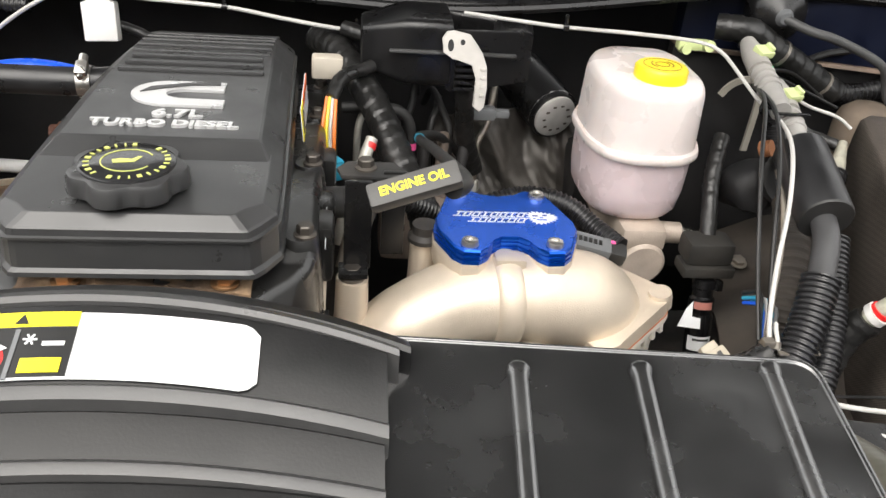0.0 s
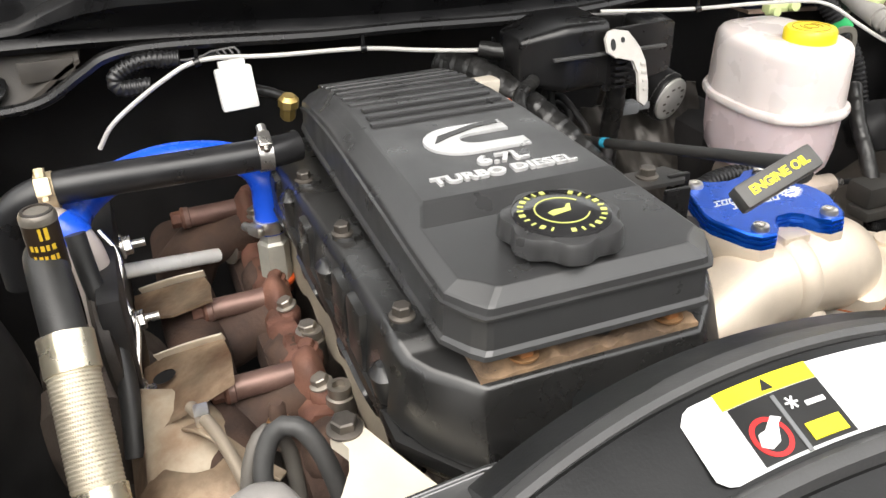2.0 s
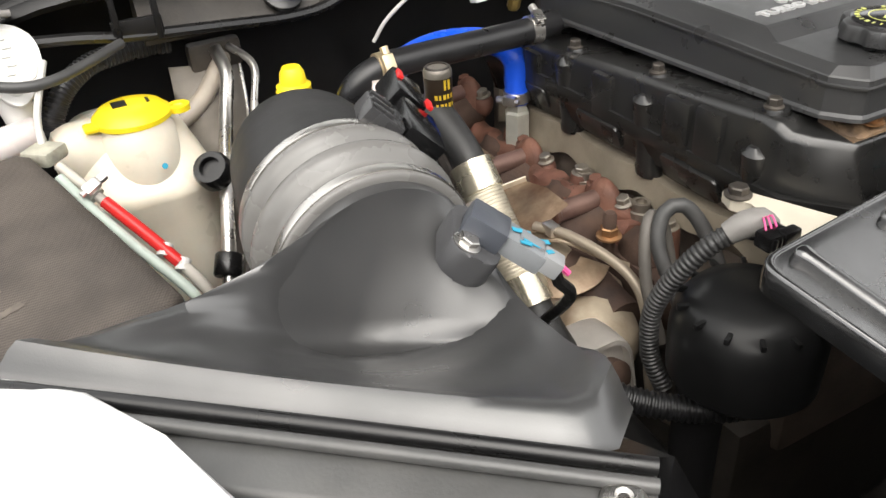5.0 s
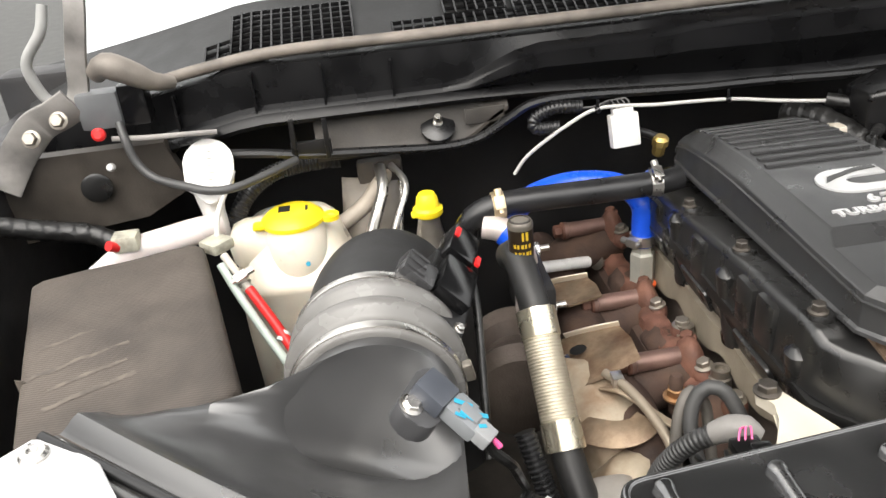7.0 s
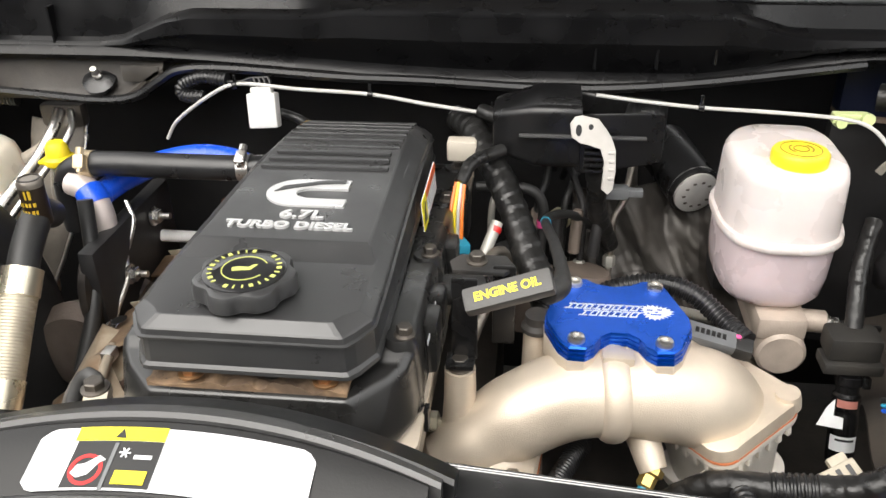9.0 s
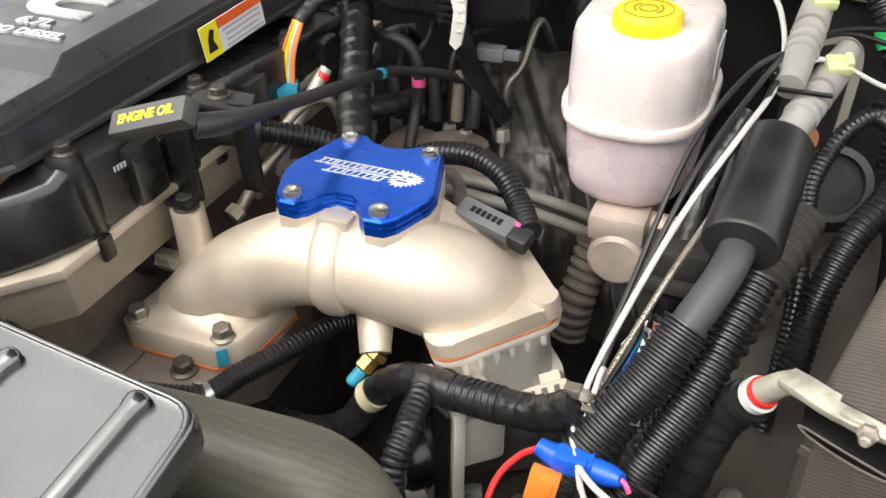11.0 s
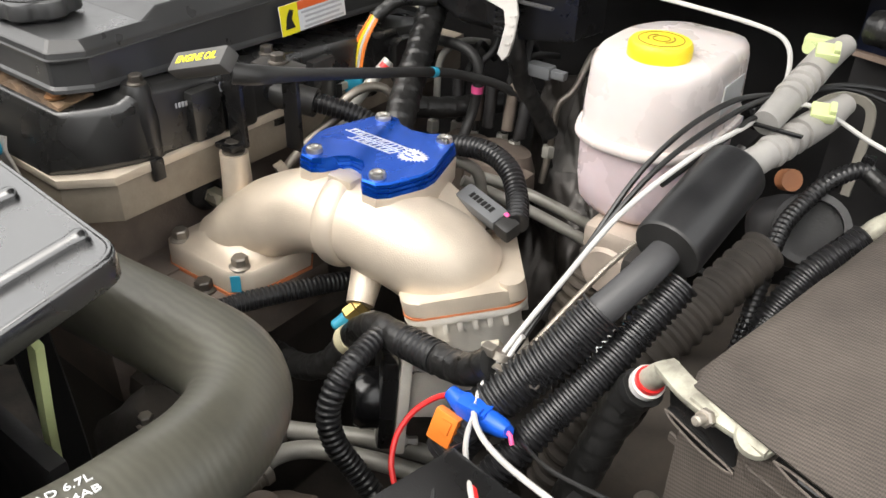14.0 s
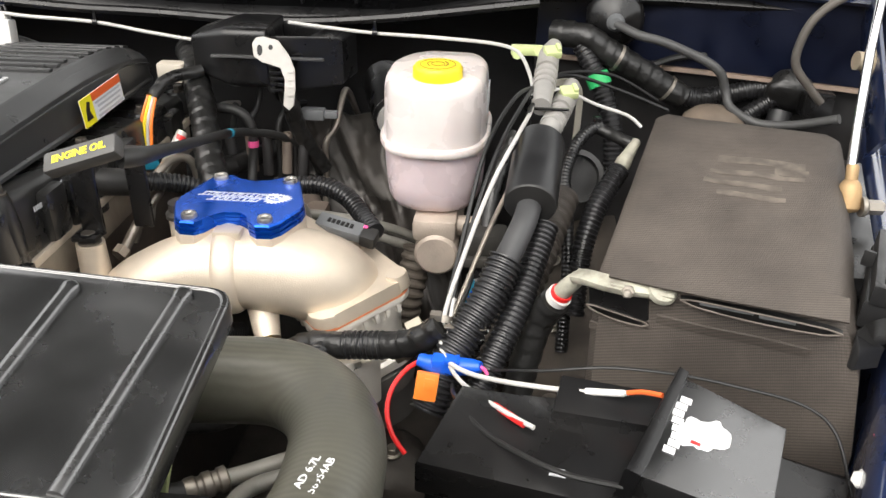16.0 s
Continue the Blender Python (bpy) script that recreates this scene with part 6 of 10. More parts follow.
lathe(bm, [(0.0195, 0), (0.0195, 0.014), (0.017, 0.019), (0.011, 0.019), (0.01, 0.012)], aim((-0.652, 0.89, 1.335), (-0.4, -0.5, 0.75)), 24)
part("service_cap", bm, GLOSSBLACK, ac, "round black service cap")
bm = B()
lathe(bm, [(0.013, -0.012), (0.0145, -0.01), (0.0145, 0.01), (0.013, 0.012)], aim((-0.672, 0.826, 1.265), (-0.4, -0.6, -0.7)), 20)
part("line_clip", bm, BLACK, ac)
hs_ = thing("turbo_heat_shield", "dusty grey-brown sheet heat shield with a bright rolled edge", "heat shield", (-0.62, 0.95, 1.16))
bm = B()
g = []
for j in range(25):
    v = j / 24
    xl, xr = -0.652 - 0.024 * v, -0.574 - 0.07 * v ** 1.8
    g.append([Vector((xl + (xr - xl) * i / 14, 1.035 - 0.1 * v - 0.012 * math.sin(math.pi * i / 14) + 0.003 * noise.noise(Vector((i * 0.3, j * 0.3, 2.0))), 1.405 - 0.25 * v)) for i in range(15)])
rings(bm, [row + [p + Vector((0, 0.002, 0)) for p in row[::-1]] for row in g])
part("sheet", bm, mat("dusty_shield_sheet", (0.2, 0.18, 0.155), 0.5, metal=0.35, var=0.3, bump=0.25, bscale=120, dust=0.6, dustcol=(0.13, 0.11, 0.09), dscale=9), hs_, sharp=60)
bm = B()
tube(bm, [row[-1] for row in g], 0.0028, 10)
part("rolled_edge", bm, STEEL, hs_, "bright rolled edge")
wl = thing("pale_vent_hose", "pale dusty vent hose looped behind the refrigerant lines", "hose", (-0.63, 1.0, 1.33))
bm = B()
tube(bm, [(-0.69, 1.0, 1.34), (-0.66, 1.005, 1.352), (-0.628, 1.01, 1.37), (-0.605, 1.015, 1.395), (-0.59, 1.03, 1.41)], 0.0105, 16)
part("hose_wall", bm, mat("pale_dusty_hose", (0.42, 0.37, 0.31), 0.5, var=0.2, bump=0.1, dust=0.4, dustcol=(0.2, 0.17, 0.14)), wl)
fc_ = thing("filler_conduit", "black ribbed conduit between the filler flap and the tank", "conduit", (-0.78, 0.975, 1.37))
bm = B()
corrugated(bm, [(-0.792, 0.962, 1.37), (-0.786, 0.966, 1.395), (-0.768, 0.975, 1.422), (-0.74, 0.99, 1.438), (-0.7, 1.005, 1.442), (-0.65, 1.012, 1.44)], 0.0115, 0.0046)
part("conduit_wall", bm, CONDUIT, fc_)
DUSTYSHEATH = mat("grimy_white_sheath", (0.5, 0.47, 0.42), 0.45, var=0.2, dust=0.3)
rc = thing("battery_cable", "red and white striped battery cable with terminal", "cable", (-0.75, 0.81, 1.3))
bm = B()
tube(bm, [(-0.765, 0.834, 1.365), (-0.74, 0.8, 1.338), (-0.722, 0.774, 1.316)], 0.0058, 12)
part("red_sheath", bm, RED, rc)
bm = B()
tube(bm, [(-0.792, 0.87, 1.394), (-0.78, 0.854, 1.381), (-0.765, 0.834, 1.365)], 0.0048, 12)
part("bare_length", bm, DUSTYSHEATH, rc)
bm = B()
tube(bm, [(-0.722, 0.774, 1.316), (-0.71, 0.758, 1.298), (-0.7, 0.745, 1.27)], 0.0055, 12)
part("bare_length", bm, DUSTYSHEATH, rc)
clamp(rc, (-0.772, 0.843, 1.3725), (0.45, -0.6, -0.5), 0.0062, 0.011, STEEL, (0, -0.6, 0.8))
bm = B()
tube(bm, [(-0.795, 0.858, 1.388), (-0.775, 0.826, 1.36), (-0.748, 0.788, 1.328), (-0.722, 0.752, 1.298), (-0.71, 0.735, 1.27)], 0.005, 12)
part("pale_sheath", bm, mat("pale_green_sheath", (0.5, 0.58, 0.52), 0.4, var=0.1), rc)
for f in (0.55, 0.7):
    bm = B()
    q = Vector((-0.768, 0.838, 1.368)).lerp(Vector((-0.7, 0.745, 1.29)), f)
    lathe(bm, [(0.0066, -0.006), (0.0066, 0.006)], aim(q, (-0.5, -0.66, -0.56)), 12)
    part("wrap", bm, WHITE, rc)
bm = B()
box(bm, (-0.8, 0.885, 1.402), (0.03, 0.03, 0.014), Matrix.Translation((-0.8, 0.885, 0)) @ Matrix.Rotation(0.8, 4, "Z") @ Matrix.Translation((0.8, -0.885, 0)), 0.004)
part("terminal", bm, CORRODED, rc, "corroded terminal")
bm = B()
tube(bm, [(-0.8, 0.89, 1.4), (-0.795, 0.91, 1.43), (-0.775, 0.95, 1.465)], 0.0035, 8)
part("lead", bm, WIREWHITE, rc)

# ---- hoses over the exhaust side ----
hh = thing("heater_hose", "black rubber heater hose with steel clamps", "hose", (-0.4, 0.85, 1.4))
bm = B()
tube(bm, [(-0.2545, 0.862, 1.42), (-0.287, 0.855, 1.4195), (-0.36, 0.853, 1.42), (-0.44, 0.852, 1.421), (-0.478, 0.852, 1.418), (-0.503, 0.855, 1.404), (-0.512, 0.86, 1.38), (-0.514, 0.865, 1.33)], 0.0145, 22)
part("hose_wall", bm, mat("gloss_hose", (0.015, 0.015, 0.016), 0.32, var=0.2, bump=0.08), hh)
clamp(hh, (-0.287, 0.855, 1.4195), (1, 0, 0), 0.0148, 0.013, STEEL, (0, -0.5, 0.8))
clamp(hh, (-0.472, 0.852, 1.419), (1, 0, 0.05), 0.0148, 0.014, mat("brassy_clamp", (0.55, 0.45, 0.3), 0.4, metal=0.7), (0, -0.8, 0.5))
bh = thing("blue_silicone_hose", "bright blue silicone hose behind the black hose", "hose", (-0.36, 0.9, 1.4))
bm = B()
tube(bm, [(-0.464, 0.838, 1.384), (-0.45, 0.885, 1.388), (-0.42, 0.918, 1.394), (-0.37, 0.93, 1.4), (-0.32, 0.922, 1.397), (-0.295, 0.905, 1.388), (-0.286, 0.893, 1.372), (-0.286, 0.891, 1.35), (-0.286, 0.89, 1.322)], 0.0145, 22)
part("hose_wall", bm, BLUEHOSE, bh)
clamp(bh, (-0.286, 0.89, 1.331), (0, 0, 1), 0.0148, 0.013, STEEL, (-0.8, -0.5, 0))
cf = thing("coolant_fitting", "hexagonal steel coolant fitting below the blue hose", "fitting", (-0.286, 0.89, 1.265))
bm = B()
lathe(bm, [(0.016, 1.266), (0.016, 1.31), (0.013, 1.313), (0.0125, 1.325)], Matrix.Translation((-0.286, 0.89, 0)), 6)
part("hex_body", bm, mat("pale_hex", (0.5, 0.49, 0.43), 0.4, metal=0.45, var=0.2, bump=0.2), cf, sharp=20)
bm = B()
lathe(bm, [(0.0165, 1.262), (0.018, 1.264), (0.018, 1.267), (0.0165, 1.268)], Matrix.Translation((-0.286, 0.89, 0)), 24)
part("sealing_ring", bm, LABELORANGE, cf)

tf = thing("fuel_vent_hose", "black rubber hose with a pale woven heat sleeve", "hose", (-0.46, 0.65, 1.3))
bm = B()
tube(bm, [(-0.476, 0.768, 1.398), (-0.473, 0.742, 1.41), (-0.469, 0.705, 1.392), (-0.4665, 0.678, 1.367), (-0.463, 0.6, 1.284), (-0.452, 0.555, 1.235), (-0.43, 0.52, 1.19), (-0.4, 0.49, 1.14)], 0.0155, 22)
part("hose_wall", bm, RUBBER, tf)
bm = B()
corrugated(bm, [(-0.467, 0.683, 1.372), (-0.463, 0.598, 1.282)], 0.0185, 0.0032, 0.035, 28)
part("woven_sleeve", bm, SLEEVE, tf, "pale woven heat sleeve")
for a, b in (((-0.4672, 0.688, 1.377), (-0.466, 0.668, 1.356)), ((-0.4638, 0.612, 1.297), (-0.4625, 0.592, 1.276))):
    bm = B()
    a, b = Vector(a), Vector(b)
    lathe(bm, [(0.018, 0), (0.0198, 0.0006), (0.0198, (b - a).length - 0.0006), (0.018, (b - a).length)], aim(a, b - a), 28)
    part("end_band", bm, mat("bright_tape", (0.72, 0.66, 0.52), 0.25, metal=0.85, var=0.08), tf, "bright foil end band")
can = thing("labelled_connector", "small dark can with yellow print on the hose", "connector", (-0.466, 0.735, 1.4))
bm = B()
lathe(bm, [(0.0128, 1.404), (0.013, 1.449), (0.0122, 1.452), (0.011, 1.4545), (0.009, 1.4545), (0.0085, 1.4505), (0, 1.45)], Matrix.Translation((-0.469, 0.737, 0)), 24)
GOLD = mat("gold_print", (0.6, 0.4, 0.03), 0.45, var=0.15)
part("can", bm, mat("brown_can", (0.02, 0.013, 0.008), 0.35, var=0.2), can)
bm = B()
lathe(bm, [(0.0132, 1.446), (0.0132, 1.4505), (0.0118, 1.4535)], Matrix.Translation((-0.469, 0.737, 0)), 24)
part("rim", bm, DULLSTEEL, can, "dull crimped rim")
for k in range(4):
    for j in range(5):
        if k == 3 and j in (0, 1, 4):
            continue
        a0 = 226 + 17 * j + 5 * (k % 2)
        bm = B()
        lathe(bm, [(0.0134, 1.41 + 0.0085 * k), (0.0134, 1.4145 + 0.0085 * k + (0.005 if k == 3 else 0))], Matrix.Translation((-0.469, 0.737, 0)), 4, a0, a0 + 12 - 3 * ((k + j) % 2))
        part("print", bm, GOLD, can)

# ---- exhaust manifold ----
man = thing("exhaust_manifold", "rust brown cast iron exhaust manifold with studs", "exhaust manifold", (-0.36, 0.8, 1.18))
bm = B()
tube(bm, [(-0.372, 0.58, 1.225), (-0.374, 0.66, 1.238), (-0.376, 0.75, 1.242), (-0.378, 0.86, 1.242), (-0.38, 0.98, 1.24), (-0.38, 1.08, 1.235)], [0.026, 0.03, 0.026, 0.03, 0.026, 0.026], 24)
part("log", bm, RUSTDARK, man)
HEATSTEEL = mat("heat_stained_steel", (0.2, 0.12, 0.1), 0.48, metal=0.5, var=0.35, bump=0.2, dust=0.3)
for y in (0.635, 0.705, 0.775, 0.845, 0.915, 0.985, 1.055):
    k = round((y - 0.635) / 0.07)
    if k % 2 == 1:
        zz = 1.28 - 0.06 * (y - 0.705) + 0.5 * max(0, y - 0.9)
        bm = B()
        lump(bm, (-0.297, y, zz - 0.012), 0.026, (0.62, 0.95, 1.35), 0.1, 60, 3, y * 9)
        part("port_flange", bm, RUST, man)
        bm = B()
        tube(bm, [(-0.29, y, zz - 0.018), (-0.325, y + 0.002, zz - 0.03), (-0.355, y + 0.006, zz - 0.042), (-0.378, y + 0.01, 1.232)], [0.025, 0.026, 0.03, 0.034], 22)
        part("runner", bm, RUSTDARK, man)
        bm = B()
        lathe(bm, [(0.0105, 0), (0.0105, 0.05), (0.0118, 0.051), (0.0118, 0.058), (0.006, 0.06)], aim((-0.308, y, zz + 0.002), (-1, 0, -0.02)), 20)
        tb = part("stud_sleeve", bm, HEATSTEEL, man)
        bolt(tb, (-0.364, y, zz + 0.001), (-1, 0, -0.02), 0.009, 0.014, RUST, "nut")
        for dy, dz in ((0.022, -0.006), (-0.024, -0.01)):
            bm = B()
            lump(bm, (-0.29, y + dy, zz + dz), 0.0135, (0.9, 1, 1.1), 0.15, 90, 2, y + dy * 7)
            bs_ = part("flange_ear", bm, RUST, man)
            bolt(bs_, (-0.291, y + dy, zz + dz + 0.012), (-0.25, 0, 1), 0.0075, 0.009, RUST if dy > 0 else DULLSTEEL, "nut")
    else:
        bm = B()
        lump(bm, (-0.298, y, 1.25), 0.026, (0.9, 1.3, 0.9), 0.25, 60, 3, y * 5)
        part("web_casting", bm, RUSTDARK, man)
        bm = B()
        lathe(bm, [(0.0145, 1.245), (0.013, 1.275), (0.0115, 1.281)], Matrix.Translation((-0.283, y - 0.012, 0)), 18)
        part("boss", bm, RUST, man)
        bolt(man, (-0.283, y - 0.012, 1.28), (-0.05, 0, 1), 0.0085, 0.009, DULLSTEEL if y < 0.8 else RUST)
bm = B()
rings(bm, [[(-0.314 + 0.003 * noise.noise(Vector((y * 60, 1, 0))), y, 1.232), (-0.313, y, 1.262 + 0.006 * noise.noise(Vector((y * 45, 5, 0)))), (-0.304, y, 1.271 + 0.006 * noise.noise(Vector((y * 45, 0, 0)))), (-0.288, y, 1.27 + 0.005 * noise.noise(Vector((y * 50, 3, 0)))), (-0.28, y, 1.25), (-0.28, y, 1.232)] for y in [0.655 + 0.41 * i / 80 for i in range(81)]])
part("flange_rail", bm, RUST, man, sharp=60)
bm = B()
lathe(bm, [(0.013, 1.25), (0.012, 1.277), (0.0098, 1.278), (0.0098, 1.287), (0.006, 1.287), (0.006, 1.281)], Matrix.Translation((-0.279, 0.668, 0)), 20)
part("plug_seat", bm, DULLSTEEL, man, "bright open plug seat")
bm = B()
lathe(bm, [(0.013, 1.25), (0.012, 1.275), (0.0095, 1.276), (0.0095, 1.284), (0.006, 1.284), (0.006, 1.279)], Matrix.Translation((-0.281, 0.758, 0)), 20)
part("plug_seat", bm, DULLSTEEL, man, "bright open plug seat")
bm = B()
box(bm, (-0.30, 0.8, 1.225), (0.05, 0.5, 0.05), bevel=0.012)
part("head_side", bm, RUSTDARK, man)

hs = thing("exhaust_heat_shield", "stained steel heat shield straps over the manifold", "heat shield", (-0.4, 0.76, 1.2))
def plate_of(pts, th=0.0025):
    """A thin bent plate through corner points."""
    p = [Vector(q) + Vector((0.004, -0.006, 0.024)) for q in pts]
    n = (p[1] - p[0]).cross(p[2] - p[0]).normalized() * th
    return rings(B(), [p, [q + n for q in p]])


for tab, lip in (([(-0.432, 0.905, 1.25), (-0.363, 0.893, 1.263), (-0.36, 0.862, 1.27), (-0.362, 0.832, 1.272), (-0.4, 0.835, 1.262), (-0.415, 0.85, 1.255), (-0.432, 0.86, 1.247)], [(-0.425, 0.906, 1.252), (-0.395, 0.9, 1.26), (-0.362, 0.894, 1.265)]),
                 ([(-0.432, 0.79, 1.24), (-0.415, 0.784, 1.252), (-0.362, 0.768, 1.268), (-0.36, 0.73, 1.276), (-0.363, 0.69, 1.277), (-0.4, 0.688, 1.262), (-0.435, 0.7, 1.24)], [(-0.42, 0.786, 1.252), (-0.39, 0.778, 1.262), (-0.361, 0.769, 1.27)])):
    tb3 = part("tab", plate_of(tab), RUSTPLATE, hs, "stained tan tab")
    # Bent lip in a lighter colour, painting in the light along its top.
    bm = B()
    ribbon(bm, [Vector(q) + Vector((0.004, -0.006, 0.025)) for q in lip], 0.009, 0.002, (0, 1, 0.2))
    part("lit_edge", bm, mat("lit_shield_lip", (0.6, 0.54, 0.44), 0.35, metal=0.5, var=0.2) if "lit_shield_lip" not in bpy.data.materials else bpy.data.materials["lit_shield_lip"], tb3)
part("spine", plate_of([(-0.43, 0.905, 1.25), (-0.426, 0.8, 1.244), (-0.43, 0.7, 1.24), (-0.44, 0.66, 1.225), (-0.455, 0.66, 1.19), (-0.455, 0.8, 1.2), (-0.45, 0.905, 1.21)]), RUSTPLATE, hs, "stained tan spine")
bm = B()
lathe(bm, [(0.0, 0), (0.008, 0), (0.0082, 0.0003)], aim((-0.411, 0.739, 1.2845), (-0.25, -0.1, 1)) @ Matrix.Diagonal((1.2, 0.9, 1, 1)), 24)
part("hole", bm, LABELBLACK, hs)
bm = B()
ribbon(bm, [(-0.436, 0.654, 1.25), (-0.425, 0.636, 1.257), (-0.405, 0.62, 1.262), (-0.385, 0.617, 1.266), (-0.37, 0.625, 1.27)], 0.03, 0.0025, (-0.3, -0.3, 0.9))
part("hook", bm, RUSTPLATE, hs)
rod = thing("steel_link_rod", "bright steel rod between the manifold and turbo", "rod", (-0.38, 0.93, 1.27))
bm = B()
lathe(bm, [(0.0078, 0), (0.0078, 0.115)], aim((-0.4335, 0.905, 1.3), (0.109, 0.063, -0.037)), 12)
part("shank", bm, mat("bright_rod", (0.82, 0.81, 0.79), 0.3, metal=0.0, var=0.05), rod)
bolt(rod, (-0.324, 0.968, 1.262), (0.109, 0.063, -0.037), 0.009, 0.012, DULLSTEEL, "nut")
# turbo body with bright studs
tb_ = thing("turbo_housing", "dark turbo housing with bright nuts on threaded studs", "turbocharger", (-0.46, 0.82, 1.15))
bm = B()
lathe(bm, [(0.02, 0), (0.055, 0.01), (0.065, 0.03), (0.055, 0.05), (0.04, 0.06), (0.04, 0.08), (0.055, 0.09), (0.06, 0.11), (0.03, 0.13)], aim((-0.475, 0.74, 1.22), (0.1, 1, 0.05)), 36)
part("housing", bm, mat("turbo_iron", (0.09, 0.07, 0.06), 0.6, metal=0.4, var=0.4, bump=0.5, dust=0.4), tb_)
bm = B()
box(bm, (-0.44, 0.85, 1.3), (0.02, 0.2, 0.12), None, 0.006)
part("bracket", bm, DARK, tb_)
for y, z in ((0.89, 1.335), (0.81, 1.3), (0.745, 1.265)):
    bolt(tb_, (-0.428, y, z), (1, 0, 0.05), 0.009, 0.01, STEEL, "nut", "bright nut")
    bm = B()
    lathe(bm, [(0.004, 0), (0.004, 0.024)], aim((-0.43, y, z), (1, 0, 0.05)), 10)
    part("stud", bm, STEEL, tb_)
bm = B()
tube(bm, [(-0.455, 0.8, 1.4), (-0.452, 0.79, 1.37), (-0.445, 0.77, 1.33), (-0.44, 0.74, 1.29), (-0.445, 0.7, 1.24)], 0.0085, 12)
part("oil_line", bm, RUBBER, tb_, "black braided line")
bm = B()
tube(bm, [(-0.492, 0.842, 1.4), (-0.47, 0.834, 1.395), (-0.454, 0.822, 1.375), (-0.45, 0.815, 1.34), (-0.45, 0.812, 1.3)], [0.0145, 0.015, 0.0155, 0.015, 0.015], 20)
part("cast_elbow", bm, mat("pinkish_tan", (0.52, 0.46, 0.43), 0.42, metal=0.3, var=0.2, bump=0.2), tb_, "tan metal elbow")
bm = B()
tube(bm, [(-0.469, 0.834, 1.394), (-0.462, 0.829, 1.388), (-0.458, 0.826, 1.382)], 0.0166, 22)
part("blue_sleeve", bm, BLUEHOSE, tb_, "blue silicone sleeve")
bm = B()
lathe(bm, [(0.062, 0), (0.066, 0.004), (0.066, 0.012), (0.05, 0.016), (0.03, 0.012)], aim((-0.452, 0.8, 1.29), (1, 0, 0.1)), 36)
part("round_plate", bm, mat("sooty_plate", (0.035, 0.03, 0.027), 0.55, metal=0.3, var=0.4, bump=0.3, dust=0.4, dustcol=(0.12, 0.09, 0.06)), tb_, "sooty round plate")
bm = B()
tube(bm, [(-0.442, 0.86, 1.37), (-0.43, 0.845, 1.35), (-0.433, 0.82, 1.32), (-0.426, 0.8, 1.3), (-0.432, 0.77, 1.27), (-0.425, 0.75, 1.25)], 0.003, 8)
part("bent_wire", bm, STEEL, tb_, "thin bright bent wire")
# cream downpipe cover and bent steel line near the front
cr = thing("cream_heat_cover", "cream painted cast cover below the sleeve hose", "cover", (-0.4, 0.6, 1.15))
bm = B()
edge = resample([Vector(q) for q in ((-0.43, 0.735, 1.268), (-0.388, 0.715, 1.27), (-0.362, 0.665, 1.252), (-0.345, 0.62, 1.234), (-0.358, 0.58, 1.21), (-0.4, 0.59, 1.212), (-0.435, 0.65, 1.24))], 42)
mid = sum(edge, Vector()) / len(edge)
rings(bm, [[mid + (p - mid) * k + Vector((0, 0, dz + 0.002 * noise.noise(p * 40))) for p in edge] for k, dz in ((1.0, -0.06), (1.08, -0.045), (1.09, 0.0), (1.06, 0.008), (0.96, 0.012), (0.6, 0.02), (0.2, 0.022))])
part("casting", bm, CREAM, cr, sharp=50)
bm = B()
lathe(bm, [(0.04, -0.04), (0.041, 0.006), (0.04, 0.016), (0.034, 0.024), (0.03, 0.03), (0.02, 0.038), (0.0, 0.041)], aim((-0.392, 0.592, 1.21), (0.35, -0.45, 0.75)), 32)
part("round_end", bm, CREAM, cr)
bm = B()
ribbon(bm, [(-0.4, 0.68, 1.274), (-0.385, 0.655, 1.284), (-0.362, 0.63, 1.272), (-0.34, 0.61, 1.262)], 0.012, 0.003, (0.2, 0.1, 1))
part("tab", bm, CREAM, cr)
bl2 = thing("bent_steel_line", "bent dull steel line with a fitting", "pipe", (-0.41, 0.52, 1.25))
bm = B()
tube(bm, [(-0.395, 0.69, 1.285), (-0.383, 0.655, 1.29), (-0.372, 0.61, 1.287), (-0.366, 0.575, 1.277), (-0.366, 0.555, 1.255), (-0.372, 0.54, 1.215), (-0.376, 0.52, 1.17), (-0.36, 0.49, 1.16), (-0.345, 0.47, 1.17)], 0.0052, 12)
part("line", bm, mat("old_line", (0.33, 0.28, 0.22), 0.5, metal=0.5, var=0.2), bl2)
bm = B()
box(bm, (-0.388, 0.672, 1.289), (0.012, 0.016, 0.012), None, 0.002)
part("fitting", bm, STEEL, bl2)
bs = thing("front_stud", "dark stud with a copper nut", "stud", (-0.333, 0.651, 1.26))
bm = B()
lathe(bm, [(0.007, 1.255), (0.007, 1.296), (0.005, 1.3)], Matrix.Translation((-0.333, 0.651, 0)), 12)
part("stud", bm, RUSTDARK, bs)
bolt(bs, (-0.333, 0.651, 1.272), (0, 0, 1), 0.0095, 0.012, COPPER, "nut", "copper coloured nut")
